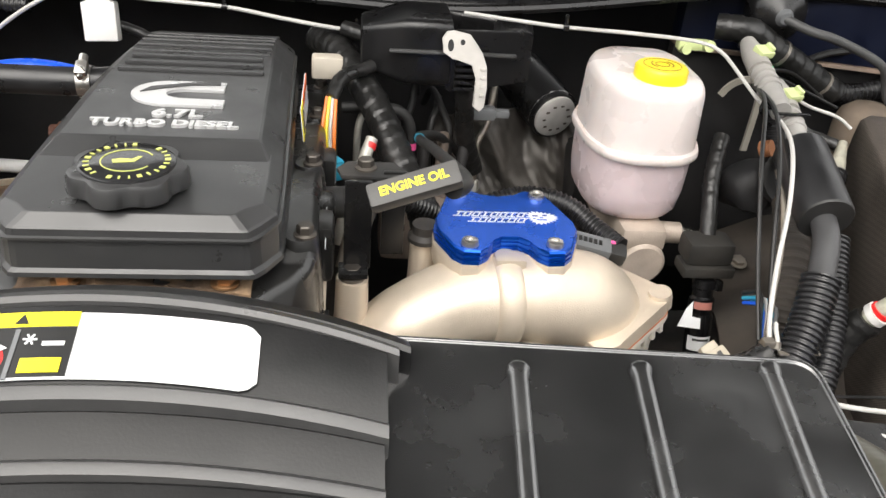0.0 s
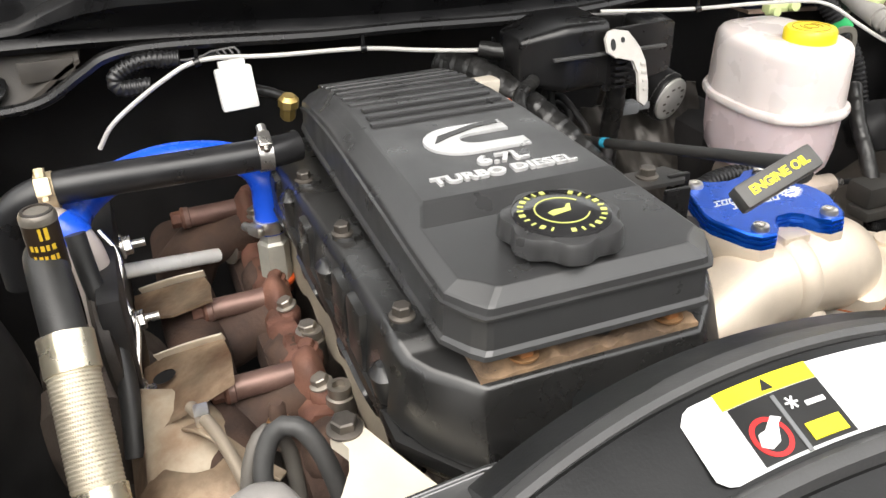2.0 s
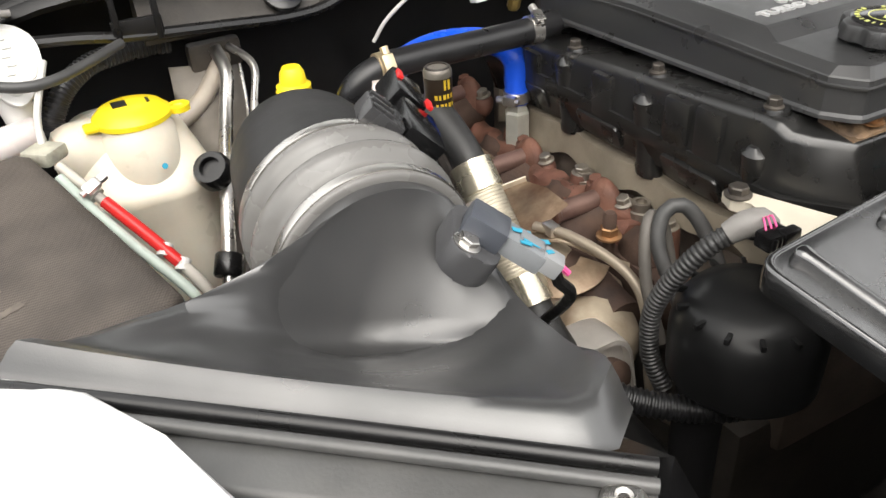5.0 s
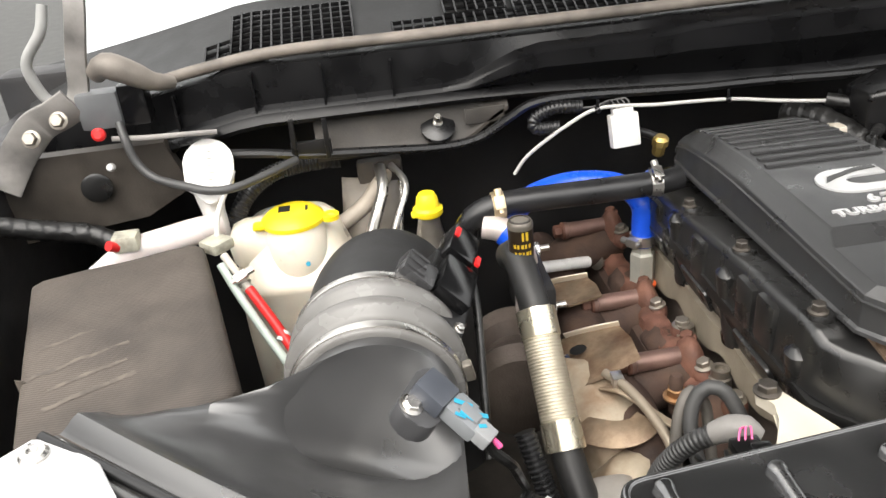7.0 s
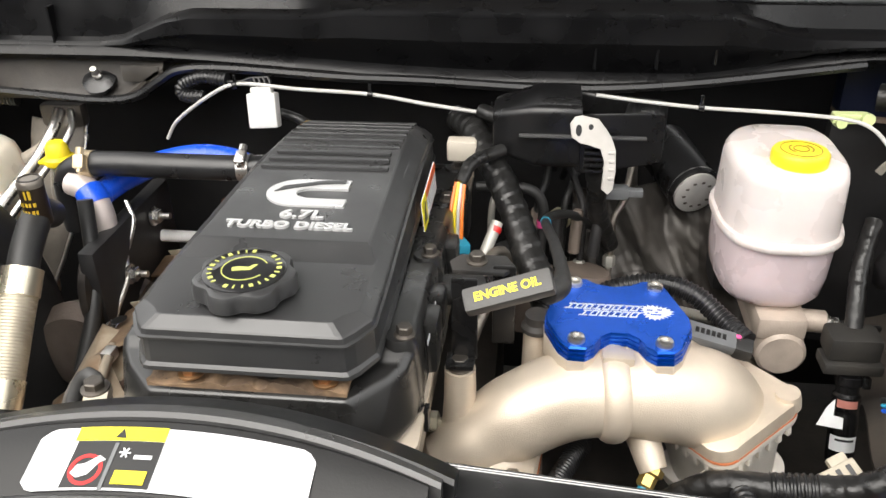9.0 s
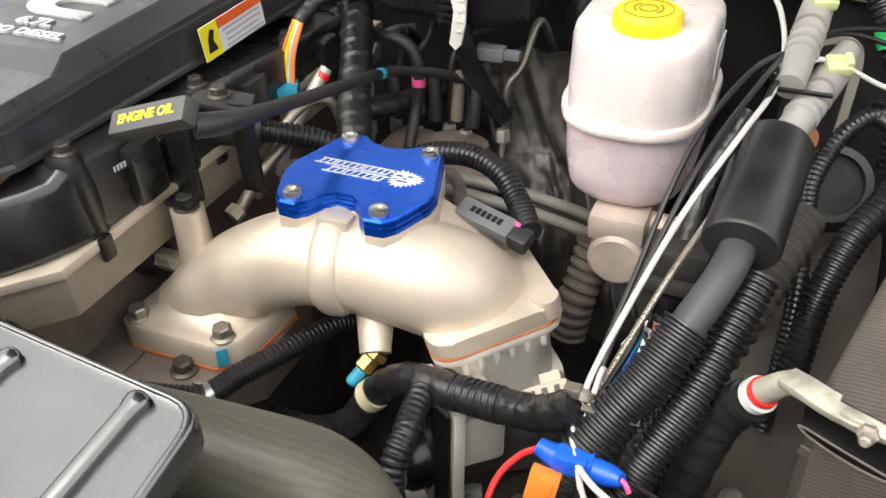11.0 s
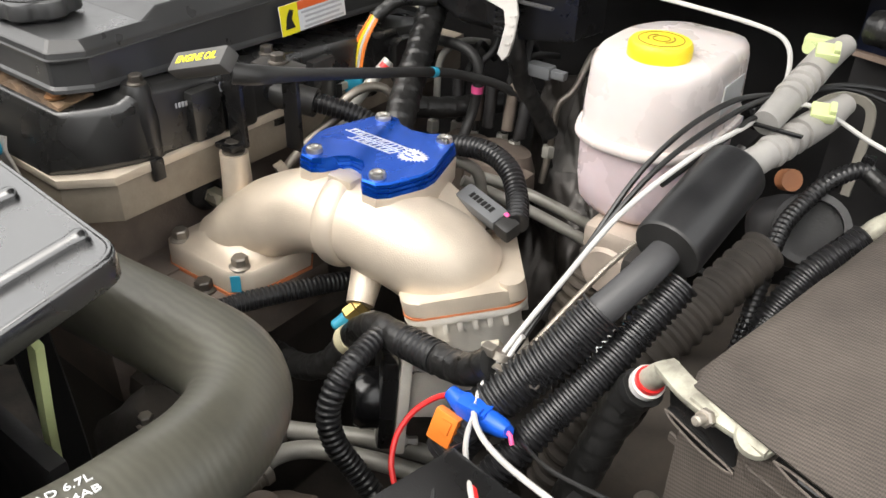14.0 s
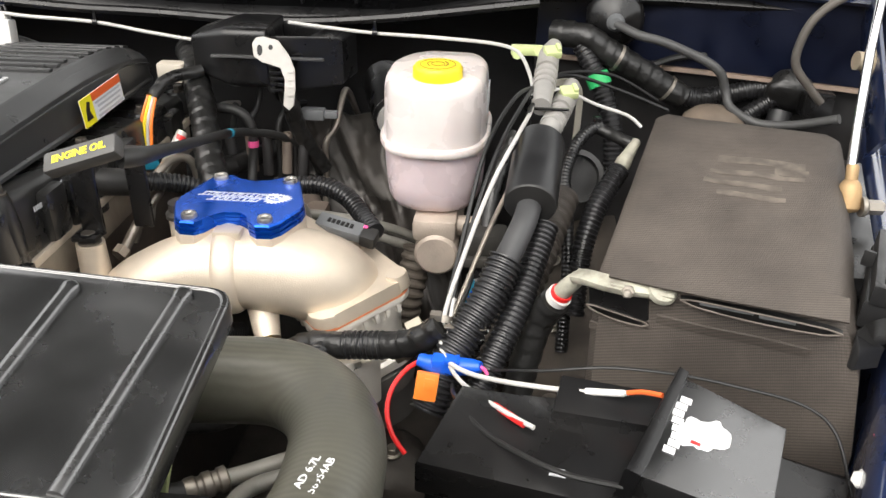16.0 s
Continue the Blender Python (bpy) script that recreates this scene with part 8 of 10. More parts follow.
box(bm, (0.474, 0.524, 1.385), (0.02, 0.016, 0.009), Matrix.Translation((0.474, 0.524, 0)) @ Matrix.Rotation(-0.4, 4, "Z") @ Matrix.Translation((-0.474, -0.524, 0)), 0.002)
part("clamp_body", bm, CORRODED, tr_, sharp=40)
for d, r, h in ((0.0, 0.0055, 0.005), (0.005, 0.003, 0.008)):
    bm = B()
    lathe(bm, [(r, 0), (r, h - 0.001), (r - 0.001, h), (0, h)], aim(Vector((0.476, 0.513, 1.387)) + Vector((-0.2, -0.85, 0.3)).normalized() * d, (-0.2, -0.85, 0.3)), 6 if d == 0 else 14)
    part("nut" if d == 0 else "stud", bm, DULLSTEEL, tr_)
bm = B()
tube(bm, [(0.442, 0.548, 1.3785), (0.434, 0.552, 1.368), (0.427, 0.556, 1.356), (0.422, 0.56, 1.345)], [0.0065, 0.0075, 0.008, 0.0085], 16)
part("lug", bm, CORRODED, tr_)
bm = B()
tube(bm, [(0.4275, 0.5555, 1.357), (0.4262, 0.5565, 1.3535)], 0.0096, 18)
part("red_tape", bm, RED, tr_, "thin red tape band")
bm = B()
tube(bm, [(0.4262, 0.5565, 1.3535), (0.4235, 0.5588, 1.348)], 0.0112, 18)
part("white_tape", bm, WHITE, tr_, "white tape band")
bm = B()
taped(bm, [(0.422, 0.56, 1.344), (0.41, 0.565, 1.32), (0.4, 0.56, 1.28), (0.39, 0.54, 1.22)], 0.0135, seed=4)
part("cable", bm, TAPE, tr_)
tr2 = thing("battery_terminal", "pale corroded lug on a ribbed cable at the battery's back", "terminal", (0.5, 0.78, 1.37))
bm = B()
tube(bm, [(0.512, 0.806, 1.403), (0.505, 0.794, 1.396), (0.497, 0.78, 1.388), (0.491, 0.768, 1.382)], [0.005, 0.0065, 0.0085, 0.008], 12)
part("lug", bm, CORRODED, tr2)
bm = B()
corrugated(bm, [(0.492, 0.77, 1.383), (0.48, 0.75, 1.371), (0.468, 0.73, 1.356), (0.455, 0.7, 1.32), (0.45, 0.67, 1.26)], 0.0115, 0.005)
part("cable", bm, CONDUIT, tr2)

# ---- fuse box and tuner ----
fb = thing("fuse_box", "black plastic fuse box with a stepped lid", "fuse box", (0.45, 0.4, 1.2))
fm_ = Matrix((Vector((0.98, -0.12, -0.05)).normalized(), Vector((0.2, 0.93, 0.2)).normalized(), Vector((0.04, -0.21, 0.97)).normalized())).transposed().to_4x4()
fm_.translation = (0.321, 0.382, 1.313)
bm = B()
prism(bm, [(0, 0), (0.29, -0.01), (0.3, 0.06), (0.2, 0.075), (0.1, 0.085), (0.06, 0.078), (0.012, 0.078)], -0.04, 0.0, fm_, 0.004)
part("lid", bm, BLACK, fb)
bm = B()
prism(bm, [(0.006, 0.006), (0.28, -0.004), (0.29, 0.055), (0.1, 0.075), (0.02, 0.07)], -0.14, -0.036, fm_, 0.003)
part("tub", bm, BLACK, fb)
bm = B()
prism(bm, [(0.085, 0.062), (0.185, 0.066), (0.185, 0.1), (0.085, 0.1)], -0.03, 0.008, fm_, 0.004)
part("raised_lid", bm, BLACK, fb)
bm = B()
for q in ((0.1, 0.012, 0.012), (0.1, 0.017, 0.009)):
    box(bm, (q[0], q[1], 0.0003), (q[2], 0.002, 0.0006), fm_)
part("print", bm, PAPERGREY, fb)

tu = thing("tuner_module", "black plastic tuner box with a white shape printed on it", "control box", (0.52, 0.4, 1.3))
A_, B_, C_ = Vector((0.512, 0.449, 1.36)), Vector((0.594, 0.424, 1.345)), Vector((0.467, 0.358, 1.343))
tx = (B_ - A_).normalized()
ty = (A_ - C_)
tz = tx.cross(ty).normalized()
ty = tz.cross(tx)
tm = Matrix((tx, ty, tz)).transposed().to_4x4()
tm.translation = C_
bm = B()
prism(bm, [(0.006, 0.0), (0.093, 0.004), (0.094, 0.088), (0.018, 0.099)], -0.04, -0.002, tm, 0.003)
part("case", bm, WINGBLACK, tu)
bm = B()
prism(bm, [(-0.003, -0.003), (0.008, -0.004), (0.019, 0.1), (0.011, 0.102)], -0.044, 0.004, tm, 0.002)
part("end_flange", bm, BLACK, tu)
bm = B()
poly = []
for i in range(36):
    a = 2 * math.pi * i / 36
    r = 0.0135 * (1 + 0.28 * math.sin(2 * a + 0.6) + 0.1 * math.sin(5 * a) + 0.06 * math.sin(9 * a + 1))
    poly.append((r * math.cos(a), 1.35 * r * math.sin(a)))
prism(bm, poly, 0, 0.0005, tm @ Matrix.Translation((0.04, 0.053, -0.0018)) @ Matrix.Rotation(-0.35, 4, "Z"))
part("white_shape", bm, PAPER, tu, "plain white printed shape")
for k in range(8):
    bm = B()
    q = Vector((0.0205 + 0.0022 * math.sin(k * 0.9) + 0.0003 * k, 0.029 + 0.0068 * k, -0.0012))
    box(bm, q, (0.0082, 0.0058, 0.0006), tm, 0.0002)
    part("white_bar", bm, PAPER, tu, "plain white print bar")
bm = B()
box(bm, (0.036, 0.043, -0.001), (0.007, 0.0028, 0.0006), tm, 0.0002)
part("red_mark", bm, LABELRED, tu)

# ---- black canister, conduits and wiring at the battery's side ----
cy = thing("black_canister", "matt black cylindrical filter on the conduits", "canister", (0.4, 0.66, 1.39))
ca = Vector((0.008, 0.09, 0.03)).normalized()
cm = aim((0.3965, 0.625, 1.405), ca)
bm = B()
lathe(bm, [(0.0242, 0.001), (0.0248, 0.003), (0.0248, 0.087), (0.0242, 0.089)], cm, 40)
part("sleeve", bm, mat("satin_black", (0.013, 0.013, 0.014), 0.38, var=0.2, bump=0.1, bscale=500), cy)
for h in (0.0, 0.09):
    bm = B()
    lathe(bm, [(0.012, 0), (0.0235, 0.0), (0.0245, 0.0015), (0.0245, 0.003)] if h == 0 else [(0.0245, -0.003), (0.0245, -0.0015), (0.0235, 0.0), (0.01, 0.0)], cm @ Matrix.Translation((0, 0, h)), 40)
    part("end_disc", bm, RUBBER, cy)
cd = thing("split_conduit_run", "pair of black corrugated conduits with a grey sleeve", "conduit", (0.36, 0.56, 1.33))
bm = B()
tube(bm, [(0.398, 0.64, 1.407), (0.392, 0.61, 1.395), (0.381, 0.585, 1.378), (0.372, 0.568, 1.366)], 0.0115, 16)
part("grey_sleeve", bm, mat("grey_sleeve", (0.05, 0.05, 0.052), 0.5, var=0.15), cd)
bm = B()
corrugated(bm, [(0.378, 0.578, 1.373), (0.363, 0.553, 1.346), (0.345, 0.53, 1.322), (0.33, 0.51, 1.3), (0.318, 0.49, 1.27)], 0.0165, 0.0052, 0.13, 20)
part("conduit", bm, CONDUIT, cd)
bm = B()
corrugated(bm, [(0.412, 0.625, 1.385), (0.402, 0.595, 1.362), (0.39, 0.56, 1.336), (0.37, 0.52, 1.302), (0.352, 0.49, 1.265)], 0.0125, 0.005, 0.14, 18)
part("conduit", bm, CONDUIT, cd)
SLEEVEGREY = mat("pale_grey_sleeve", (0.3, 0.29, 0.275), 0.45, var=0.2, bump=0.1, dust=0.3, dustcol=(0.3, 0.27, 0.23))
for a_, b_ in (((0.409, 0.722, 1.434), (0.433, 0.815, 1.447)), ((0.405, 0.775, 1.456), (0.412, 0.862, 1.478))):
    a_, b_ = Vector(a_), Vector(b_)
    bm = B()
    tube(bm, [a_ - (b_ - a_) * 0.15, a_, a_.lerp(b_, 0.25)], [0.0105, 0.011, 0.011], 18)
    for k in range(3):
        q = a_.lerp(b_, 0.3 + 0.13 * k)
        lathe(bm, [(0.009, -0.0045), (0.0122, -0.003), (0.0128, 0), (0.0122, 0.003), (0.009, 0.0045)], aim(q, b_ - a_), 18)
    tube(bm, [a_.lerp(b_, 0.25), a_.lerp(b_, 0.68)], 0.0098, 16)
    tube(bm, [a_.lerp(b_, 0.66), b_, b_ + Vector((0.006, 0.03, 0.004))], [0.0125, 0.012, 0.009], 18)
    part("ribbed_sleeve", bm, SLEEVEGREY, cd, "pale grey ribbed sleeve")
    bm = B()
    q = a_.lerp(b_, 0.86) + Vector((0.004, -0.002, 0.012))
    box(bm, (0, 0, 0), (0.018, 0.016, 0.008), aim(q, (0.1, -0.3, 0.9), (1, 0.3, 0)), 0.002)
    box(bm, (0.006, 0, 0.005), (0.005, 0.012, 0.006), aim(q, (0.1, -0.3, 0.9), (1, 0.3, 0)), 0.0015)
    part("clip", bm, PALEGREEN, cd, "pale yellow-green clip")
bm = B()
box(bm, (0.4055, 0.7, 1.4405), (0.014, 0.018, 0.001), Matrix.Translation((0.4055, 0.7, 1.4405)) @ Matrix.Rotation(0.35, 4, "X") @ Matrix.Translation((-0.4055, -0.7, -1.4405)))
part("tag", bm, PAPER, cd, "small white tag")
DUSTYHOSE = mat("dusty_brown_hose", (0.045, 0.038, 0.032), 0.75, var=0.3, bump=0.3, bscale=200, dust=0.5, dustcol=(0.1, 0.085, 0.068), dscale=20)
rh = thing("ribbed_hose", "dusty grey-brown ribbed rubber hose behind the conduits", "hose", (0.4, 0.62, 1.28))
bm = B()
corrugated(bm, [(0.432, 0.74, 1.362), (0.42, 0.7, 1.345), (0.406, 0.66, 1.322), (0.39, 0.625, 1.295), (0.372, 0.59, 1.25), (0.36, 0.57, 1.2)], 0.0185, 0.011, 0.13, 20)
part("hose_wall", bm, DUSTYHOSE, rh)
bp_ = thing("splash_shield", "dusty brown inner splash shield beside the battery tray", "splash shield", (0.4, 0.75, 1.2))
bm = B()
g = [[Vector((0.385 + 0.12 * i / 16, 0.56 + 0.3 * j / 24, 1.17 + 0.04 * i / 16 + 0.08 * j / 24)) for j in range(25)] for i in range(17)]
g = [[p + Vector((0, 0, 0.012 * noise.noise(p * 14) + 0.006 * math.sin(p.y * 70))) for p in row] for row in g]
rings(bm, [row + [p - Vector((0, 0, 0.004)) for p in row[::-1]] for row in g])
part("shield_wall", bm, mat("dusty_dark_shield", (0.05, 0.042, 0.035), 0.8, var=0.4, bump=0.3, bscale=150, scale=20, dust=0.6, dustcol=(0.11, 0.09, 0.07), dscale=15), bp_, sharp=60)
for k in range(3):
    bolt(bp_, (0.43, 0.6 + 0.1 * k, 1.2 + 0.026 * k), (0, -0.25, 1), 0.008, 0.006, DULLSTEEL, "clip")

tp = thing("taped_harness", "black taped wiring harness with branches", "harness", (0.2, 0.57, 1.24))
bm = B()
taped(bm, [(0.326, 0.531, 1.33), (0.31, 0.532, 1.316), (0.292, 0.536, 1.305), (0.262, 0.541, 1.298), (0.23, 0.545, 1.293), (0.203, 0.552, 1.287), (0.182, 0.558, 1.272), (0.16, 0.562, 1.247), (0.138, 0.556, 1.212), (0.1, 0.556, 1.185), (0.05, 0.565, 1.17)], 0.012, seed=2)
part("trunk", bm, TAPE, tp)
bm = B()
corrugated(bm, [(0.272, 0.5395, 1.2998), (0.25, 0.5425, 1.2962), (0.236, 0.5442, 1.294)], 0.0134, 0.0048)
part("conduit_length", bm, CONDUIT, tp)
bm = B()
corrugated(bm, [(0.212, 0.548, 1.289), (0.214, 0.53, 1.291), (0.217, 0.503, 1.288), (0.216, 0.486, 1.276), (0.217, 0.476, 1.256), (0.224, 0.474, 1.234), (0.235, 0.479, 1.212), (0.252, 0.483, 1.19), (0.27, 0.485, 1.16)], 0.0098, 0.005)
part("branch", bm, CONDUIT, tp)
bm = B()
lathe(bm, [(0.0134, -0.005), (0.0134, 0.005)], aim((0.158, 0.5615, 1.245), (0.6, 0.08, 0.65)), 20)
part("pale_band", bm, mat("pale_tape", (0.6, 0.55, 0.36), 0.5, var=0.1), tp, "pale tape band")
bm = B()
pm3 = aim((0.298, 0.566, 1.288), (-0.2, -0.55, 0.8), (0.85, 0.35, 0.3)) @ Matrix.Scale(1.3, 4)
box(bm, (0, 0, 0), (0.026, 0.017, 0.013), pm3, 0.002)
box(bm, (0.004, 0.011, 0.002), (0.012, 0.006, 0.008), pm3, 0.001)
box(bm, (-0.015, -0.002, 0.0), (0.008, 0.012, 0.01), pm3, 0.0015)
plg = part("tan_plug", bm, mat("beige_plug", (0.42, 0.38, 0.3), 0.5, var=0.2, dust=0.3), tp, "beige plug")
bm = B()
for k in range(3):
    box(bm, (-0.007 + 0.007 * k, 0.001, 0.0067), (0.003, 0.009, 0.0008), pm3)
part("slot", bm, LABELBLACK, plg)
lc = thing("low_conduit", "glossy black conduit below the intake with a steel clip", "conduit", (0.08, 0.5, 1.25))
bm = B()
corrugated(bm, [(-0.24, 0.45, 1.372), (-0.215, 0.435, 1.364), (-0.177, 0.43, 1.354), (-0.1, 0.436, 1.347), (-0.05, 0.442, 1.334), (-0.034, 0.454, 1.3), (-0.015, 0.47, 1.278), (0.012, 0.488, 1.26), (0.04, 0.508, 1.251), (0.05, 0.54, 1.247), (0.068, 0.585, 1.243), (0.085, 0.63, 1.236), (0.095, 0.66, 1.22)], 0.0098, 0.0045)
part("conduit_wall", bm, CONDUIT, lc)
bm = B()
taped(bm, [(-0.062, 0.44, 1.339), (-0.042, 0.447, 1.322), (-0.034, 0.456, 1.298)], 0.0112, seed=51)
part("tape_wrap", bm, TAPE, lc)
bm = B()
lathe(bm, [(0.0108, -0.004), (0.0108, 0.004)], aim((0.04, 0.508, 1.251), (0.4, 0.9, -0.1)), 18)
box(bm, (0.043, 0.502, 1.262), (0.008, 0.003, 0.02), None, 0.001)
part("clip", bm, STEEL, lc, "bright steel clip")
bm = B()
box(bm, (-0.047, 0.438, 1.348), (0.012, 0.008, 0.012), None, 0.002)
part("strap_head", bm, GLOSSBLACK, lc)


# ---- sensor, boot and braided line between the master cylinder and the conduits ----
lsn = thing("fluid_level_sensor", "grimy black plug and sensor cylinder with white and red labels", "sensor", (0.354, 0.7, 1.16))
bm = B()
box(bm, (0.352, 0.735, 1.309), (0.05, 0.034, 0.026), None, 0.006)
box(bm, (0.352, 0.728, 1.29), (0.056, 0.03, 0.012), None, 0.003)
part("plug", bm, mat("grimy_black_plug", (0.022, 0.021, 0.019), 0.6, var=0.3, dust=0.5, dustcol=(0.07, 0.06, 0.05)), lsn)
lm = aim((0.354, 0.698, 1.19), (0.0, 0.3, 0.95))
bm = B()
lathe(bm, [(0.013, 0.0), (0.0135, 0.002), (0.0135, 0.05), (0.0125, 0.052), (0.0125, 0.056), (0.0135, 0.058), (0.0135, 0.07), (0.011, 0.073), (0.011, 0.08), (0.0128, 0.082), (0.0128, 0.09), (0.009, 0.093), (0.009, 0.11)], lm, 28)
part("cylinder", bm, GLOSSBLACK, lsn)
bm = B()
lathe(bm, [(0.0138, 0.014), (0.0138, 0.03)], lm, 12, 200, 320)
wl_ = part("label", bm, PAPER, lsn, "white printed label")
bm = B()
lathe(bm, [(0.0141, 0.025), (0.0141, 0.0275)], lm, 8, 225, 300)
part("print_line", bm, LABELBLACK, wl_)
bm = B()
lathe(bm, [(0.0138, 0.06), (0.0138, 0.068)], lm, 10, 215, 300)
part("label", bm, mat("faded_red_label", (0.4, 0.16, 0.13), 0.5, var=0.2), lsn, "faded red label")
bm = B()
box(bm, (0.016, 0.0, 0.084), (0.008, 0.012, 0.012), lm, 0.002)
part("locking_tab", bm, BLACK, lsn)
bm = B()
taped(bm, [(0.355, 0.745, 1.318), (0.358, 0.765, 1.345), (0.365, 0.79, 1.37), (0.38, 0.82, 1.4)], 0.0085, seed=33)
part("lead", bm, TAPE, lsn)
pt = thing("paper_tag", "torn white paper tag caught among the wiring", "tag", (0.33, 0.69, 1.235))
bm = B()
prism(bm, [(-0.012, -0.006), (0.012, -0.009), (0.013, 0.002), (0.004, 0.004), (0.006, 0.02), (-0.002, 0.012)], 0, 0.0008, aim((0.333, 0.695, 1.244), (-0.1, -0.8, 0.6), (1, 0, 0)))
part("sheet", bm, PAPER, pt)
rbt = thing("ribbed_boot", "dusty brown ribbed rubber boot below the brake cylinder", "boot", (0.265, 0.78, 1.17))
bm = B()
corrugated(bm, [(0.272, 0.795, 1.262), (0.268, 0.785, 1.235), (0.262, 0.772, 1.205), (0.258, 0.765, 1.17)], 0.0185, 0.0105, 0.14, 22)
part("bellows", bm, mat("dusty_brown_boot", (0.09, 0.075, 0.06), 0.7, var=0.25, bump=0.2, dust=0.4, dustcol=(0.17, 0.14, 0.11)), rbt)
brl = thing("braided_line", "thin braided metal line beside the white wires", "cable", (0.36, 0.62, 1.36))
bm = B()
corrugated(bm, [(0.332, 0.556, 1.322), (0.345, 0.585, 1.35), (0.36, 0.62, 1.38), (0.376, 0.665, 1.402), (0.388, 0.71, 1.412)], 0.0024, 0.0016, 0.2, 8)
part("braid", bm, mat("braid_metal", (0.4, 0.36, 0.31), 0.4, metal=0.6, var=0.25), brl)

# ---- wires under the cowl and to the tuner ----
ww = thing("white_wire", "thin white wire strung along the cowl to the harness", "wire", (-0.1, 0.95, 1.46))
bm = B()
tube(bm, [(-0.43, 0.97, 1.405), (-0.41, 0.965, 1.432), (-0.36, 0.957, 1.468), (-0.32, 0.955, 1.484), (-0.25, 0.953, 1.48), (-0.16, 0.951, 1.476), (-0.09, 0.949, 1.466), (-0.016, 0.947, 1.458), (0.03, 0.945, 1.462)], 0.0023, 8)
part("run", bm, WIREWHITE, ww)
bm = B()
tube(bm, [(0.1, 0.92, 1.492), (0.15, 0.905, 1.491), (0.209, 0.898, 1.488), (0.28, 0.892, 1.487), (0.35, 0.885, 1.484), (0.378, 0.872, 1.478), (0.392, 0.84, 1.462), (0.396, 0.8, 1.452), (0.394, 0.75, 1.452), (0.382, 0.69, 1.448), (0.36, 0.63, 1.42), (0.34, 0.585, 1.372), (0.327, 0.545, 1.335), (0.328, 0.512, 1.318), (0.345, 0.485, 1.32), (0.38, 0.465, 1.326), (0.442, 0.451, 1.332), (0.475, 0.443, 1.34)], 0.0021, 8)
part("run", bm, WIREWHITE, ww)
bm = B()
tube(bm, [(0.335, 0.553, 1.345), (0.333, 0.548, 1.34), (0.333, 0.508, 1.316), (0.348, 0.47, 1.318), (0.38, 0.432, 1.325), (0.405, 0.41, 1.328)], 0.0019, 8)
part("run", bm, WIREWHITE, ww)
bm = B()
tube(bm, [(0.375, 0.44, 1.322), (0.39, 0.423, 1.325), (0.398, 0.415, 1.326)], 0.0029, 8)
part("red_stripe", bm, RED, ww, "red striped end")
bm = B()
tube(bm, [(0.444, 0.4505, 1.333), (0.472, 0.4435, 1.339)], 0.0028, 8)
part("joint_sleeve", bm, WHITE, ww)
bm = B()
tube(bm, [(0.474, 0.443, 1.34), (0.484, 0.439, 1.345), (0.497, 0.43, 1.35)], 0.002, 8)
part("orange_end", bm, LABELORANGE, ww, "orange wire end")
bm = B()
tube(bm, [(0.4, 0.79, 1.45), (0.42, 0.8, 1.46), (0.44, 0.81, 1.452), (0.465, 0.815, 1.44), (0.5, 0.812, 1.43), (0.515, 0.805, 1.42)], 0.0019, 8)
part("run", bm, WIREWHITE, ww)
for q, ax in (((-0.16, 0.951, 1.476), (1, 0, 0)), ((-0.016, 0.947, 1.458), (1, 0, 0)), ((0.209, 0.898, 1.488), (1, 0, 0)), ((-0.325, 0.955, 1.482), (1, 0, 0.3))):
    bm = B()
    lathe(bm, [(0.0048, -0.003), (0.0048, 0.003)], aim(q, ax), 10)
    box(bm, Vector(q) + Vector((0, 0, 0.008)), (0.004, 0.004, 0.012), None, 0.001)
    part("strap", bm, GLOSSBLACK, ww)
bw_ = thing("black_wires", "thin black wires bundled with the white wires", "wire", (0.38, 0.7, 1.42))
for k, pts in enumerate(([(0.4, 0.82, 1.46), (0.385, 0.74, 1.462), (0.362, 0.665, 1.436), (0.342, 0.6, 1.38), (0.33, 0.55, 1.33)], [(0.405, 0.83, 1.455), (0.378, 0.75, 1.466), (0.352, 0.68, 1.435), (0.336, 0.61, 1.37), (0.325, 0.555, 1.325)], [(0.41, 0.8, 1.45), (0.395, 0.76, 1.455), (0.39, 0.73, 1.45), (0.372, 0.66, 1.432)], [(0.405, 0.82, 1.46), (0.44, 0.87, 1.455), (0.5, 0.9, 1.43), (0.56, 0.91, 1.405)], [(0.405, 0.81, 1.455), (0.43, 0.86, 1.46), (0.49, 0.91, 1.445), (0.55, 0.93, 1.41)], [(0.335, 0.54, 1.318), (0.338, 0.5, 1.295), (0.345, 0.45, 1.318), (0.37, 0.41, 1.32), (0.42, 0.37, 1.326), (0.465, 0.36, 1.325)], [(0.37, 0.5, 1.31), (0.41, 0.47, 1.335), (0.47, 0.46, 1.35), (0.55, 0.455, 1.345), (0.62, 0.44, 1.33), (0.64, 0.4, 1.28)])):
    bm = B()
    tube(bm, pts, 0.0021 if k < 6 else 0.0014, 8)
    part("strand", bm, WIREBLACK, bw_)
for q, ax in (((0.326, 0.54, 1.332), (0.1, 0.5, 0.8)), ((0.395, 0.77, 1.452), (0, 1, 0))):
    bm = B()
    lathe(bm, [(0.009, -0.003), (0.009, 0.003)], aim(q, ax), 12)
    box(bm, Vector(q) + Vector((-0.006, -0.006, 0.006)), (0.01, 0.008, 0.007), None, 0.001)
    box(bm, Vector(q) + Vector((0.02, -0.012, 0.0)), (0.036, 0.005, 0.002), None, 0.0006)
    part("cable_strap", bm, DULLSTEEL if ax[1] == 0.5 else GLOSSBLACK, bw_)
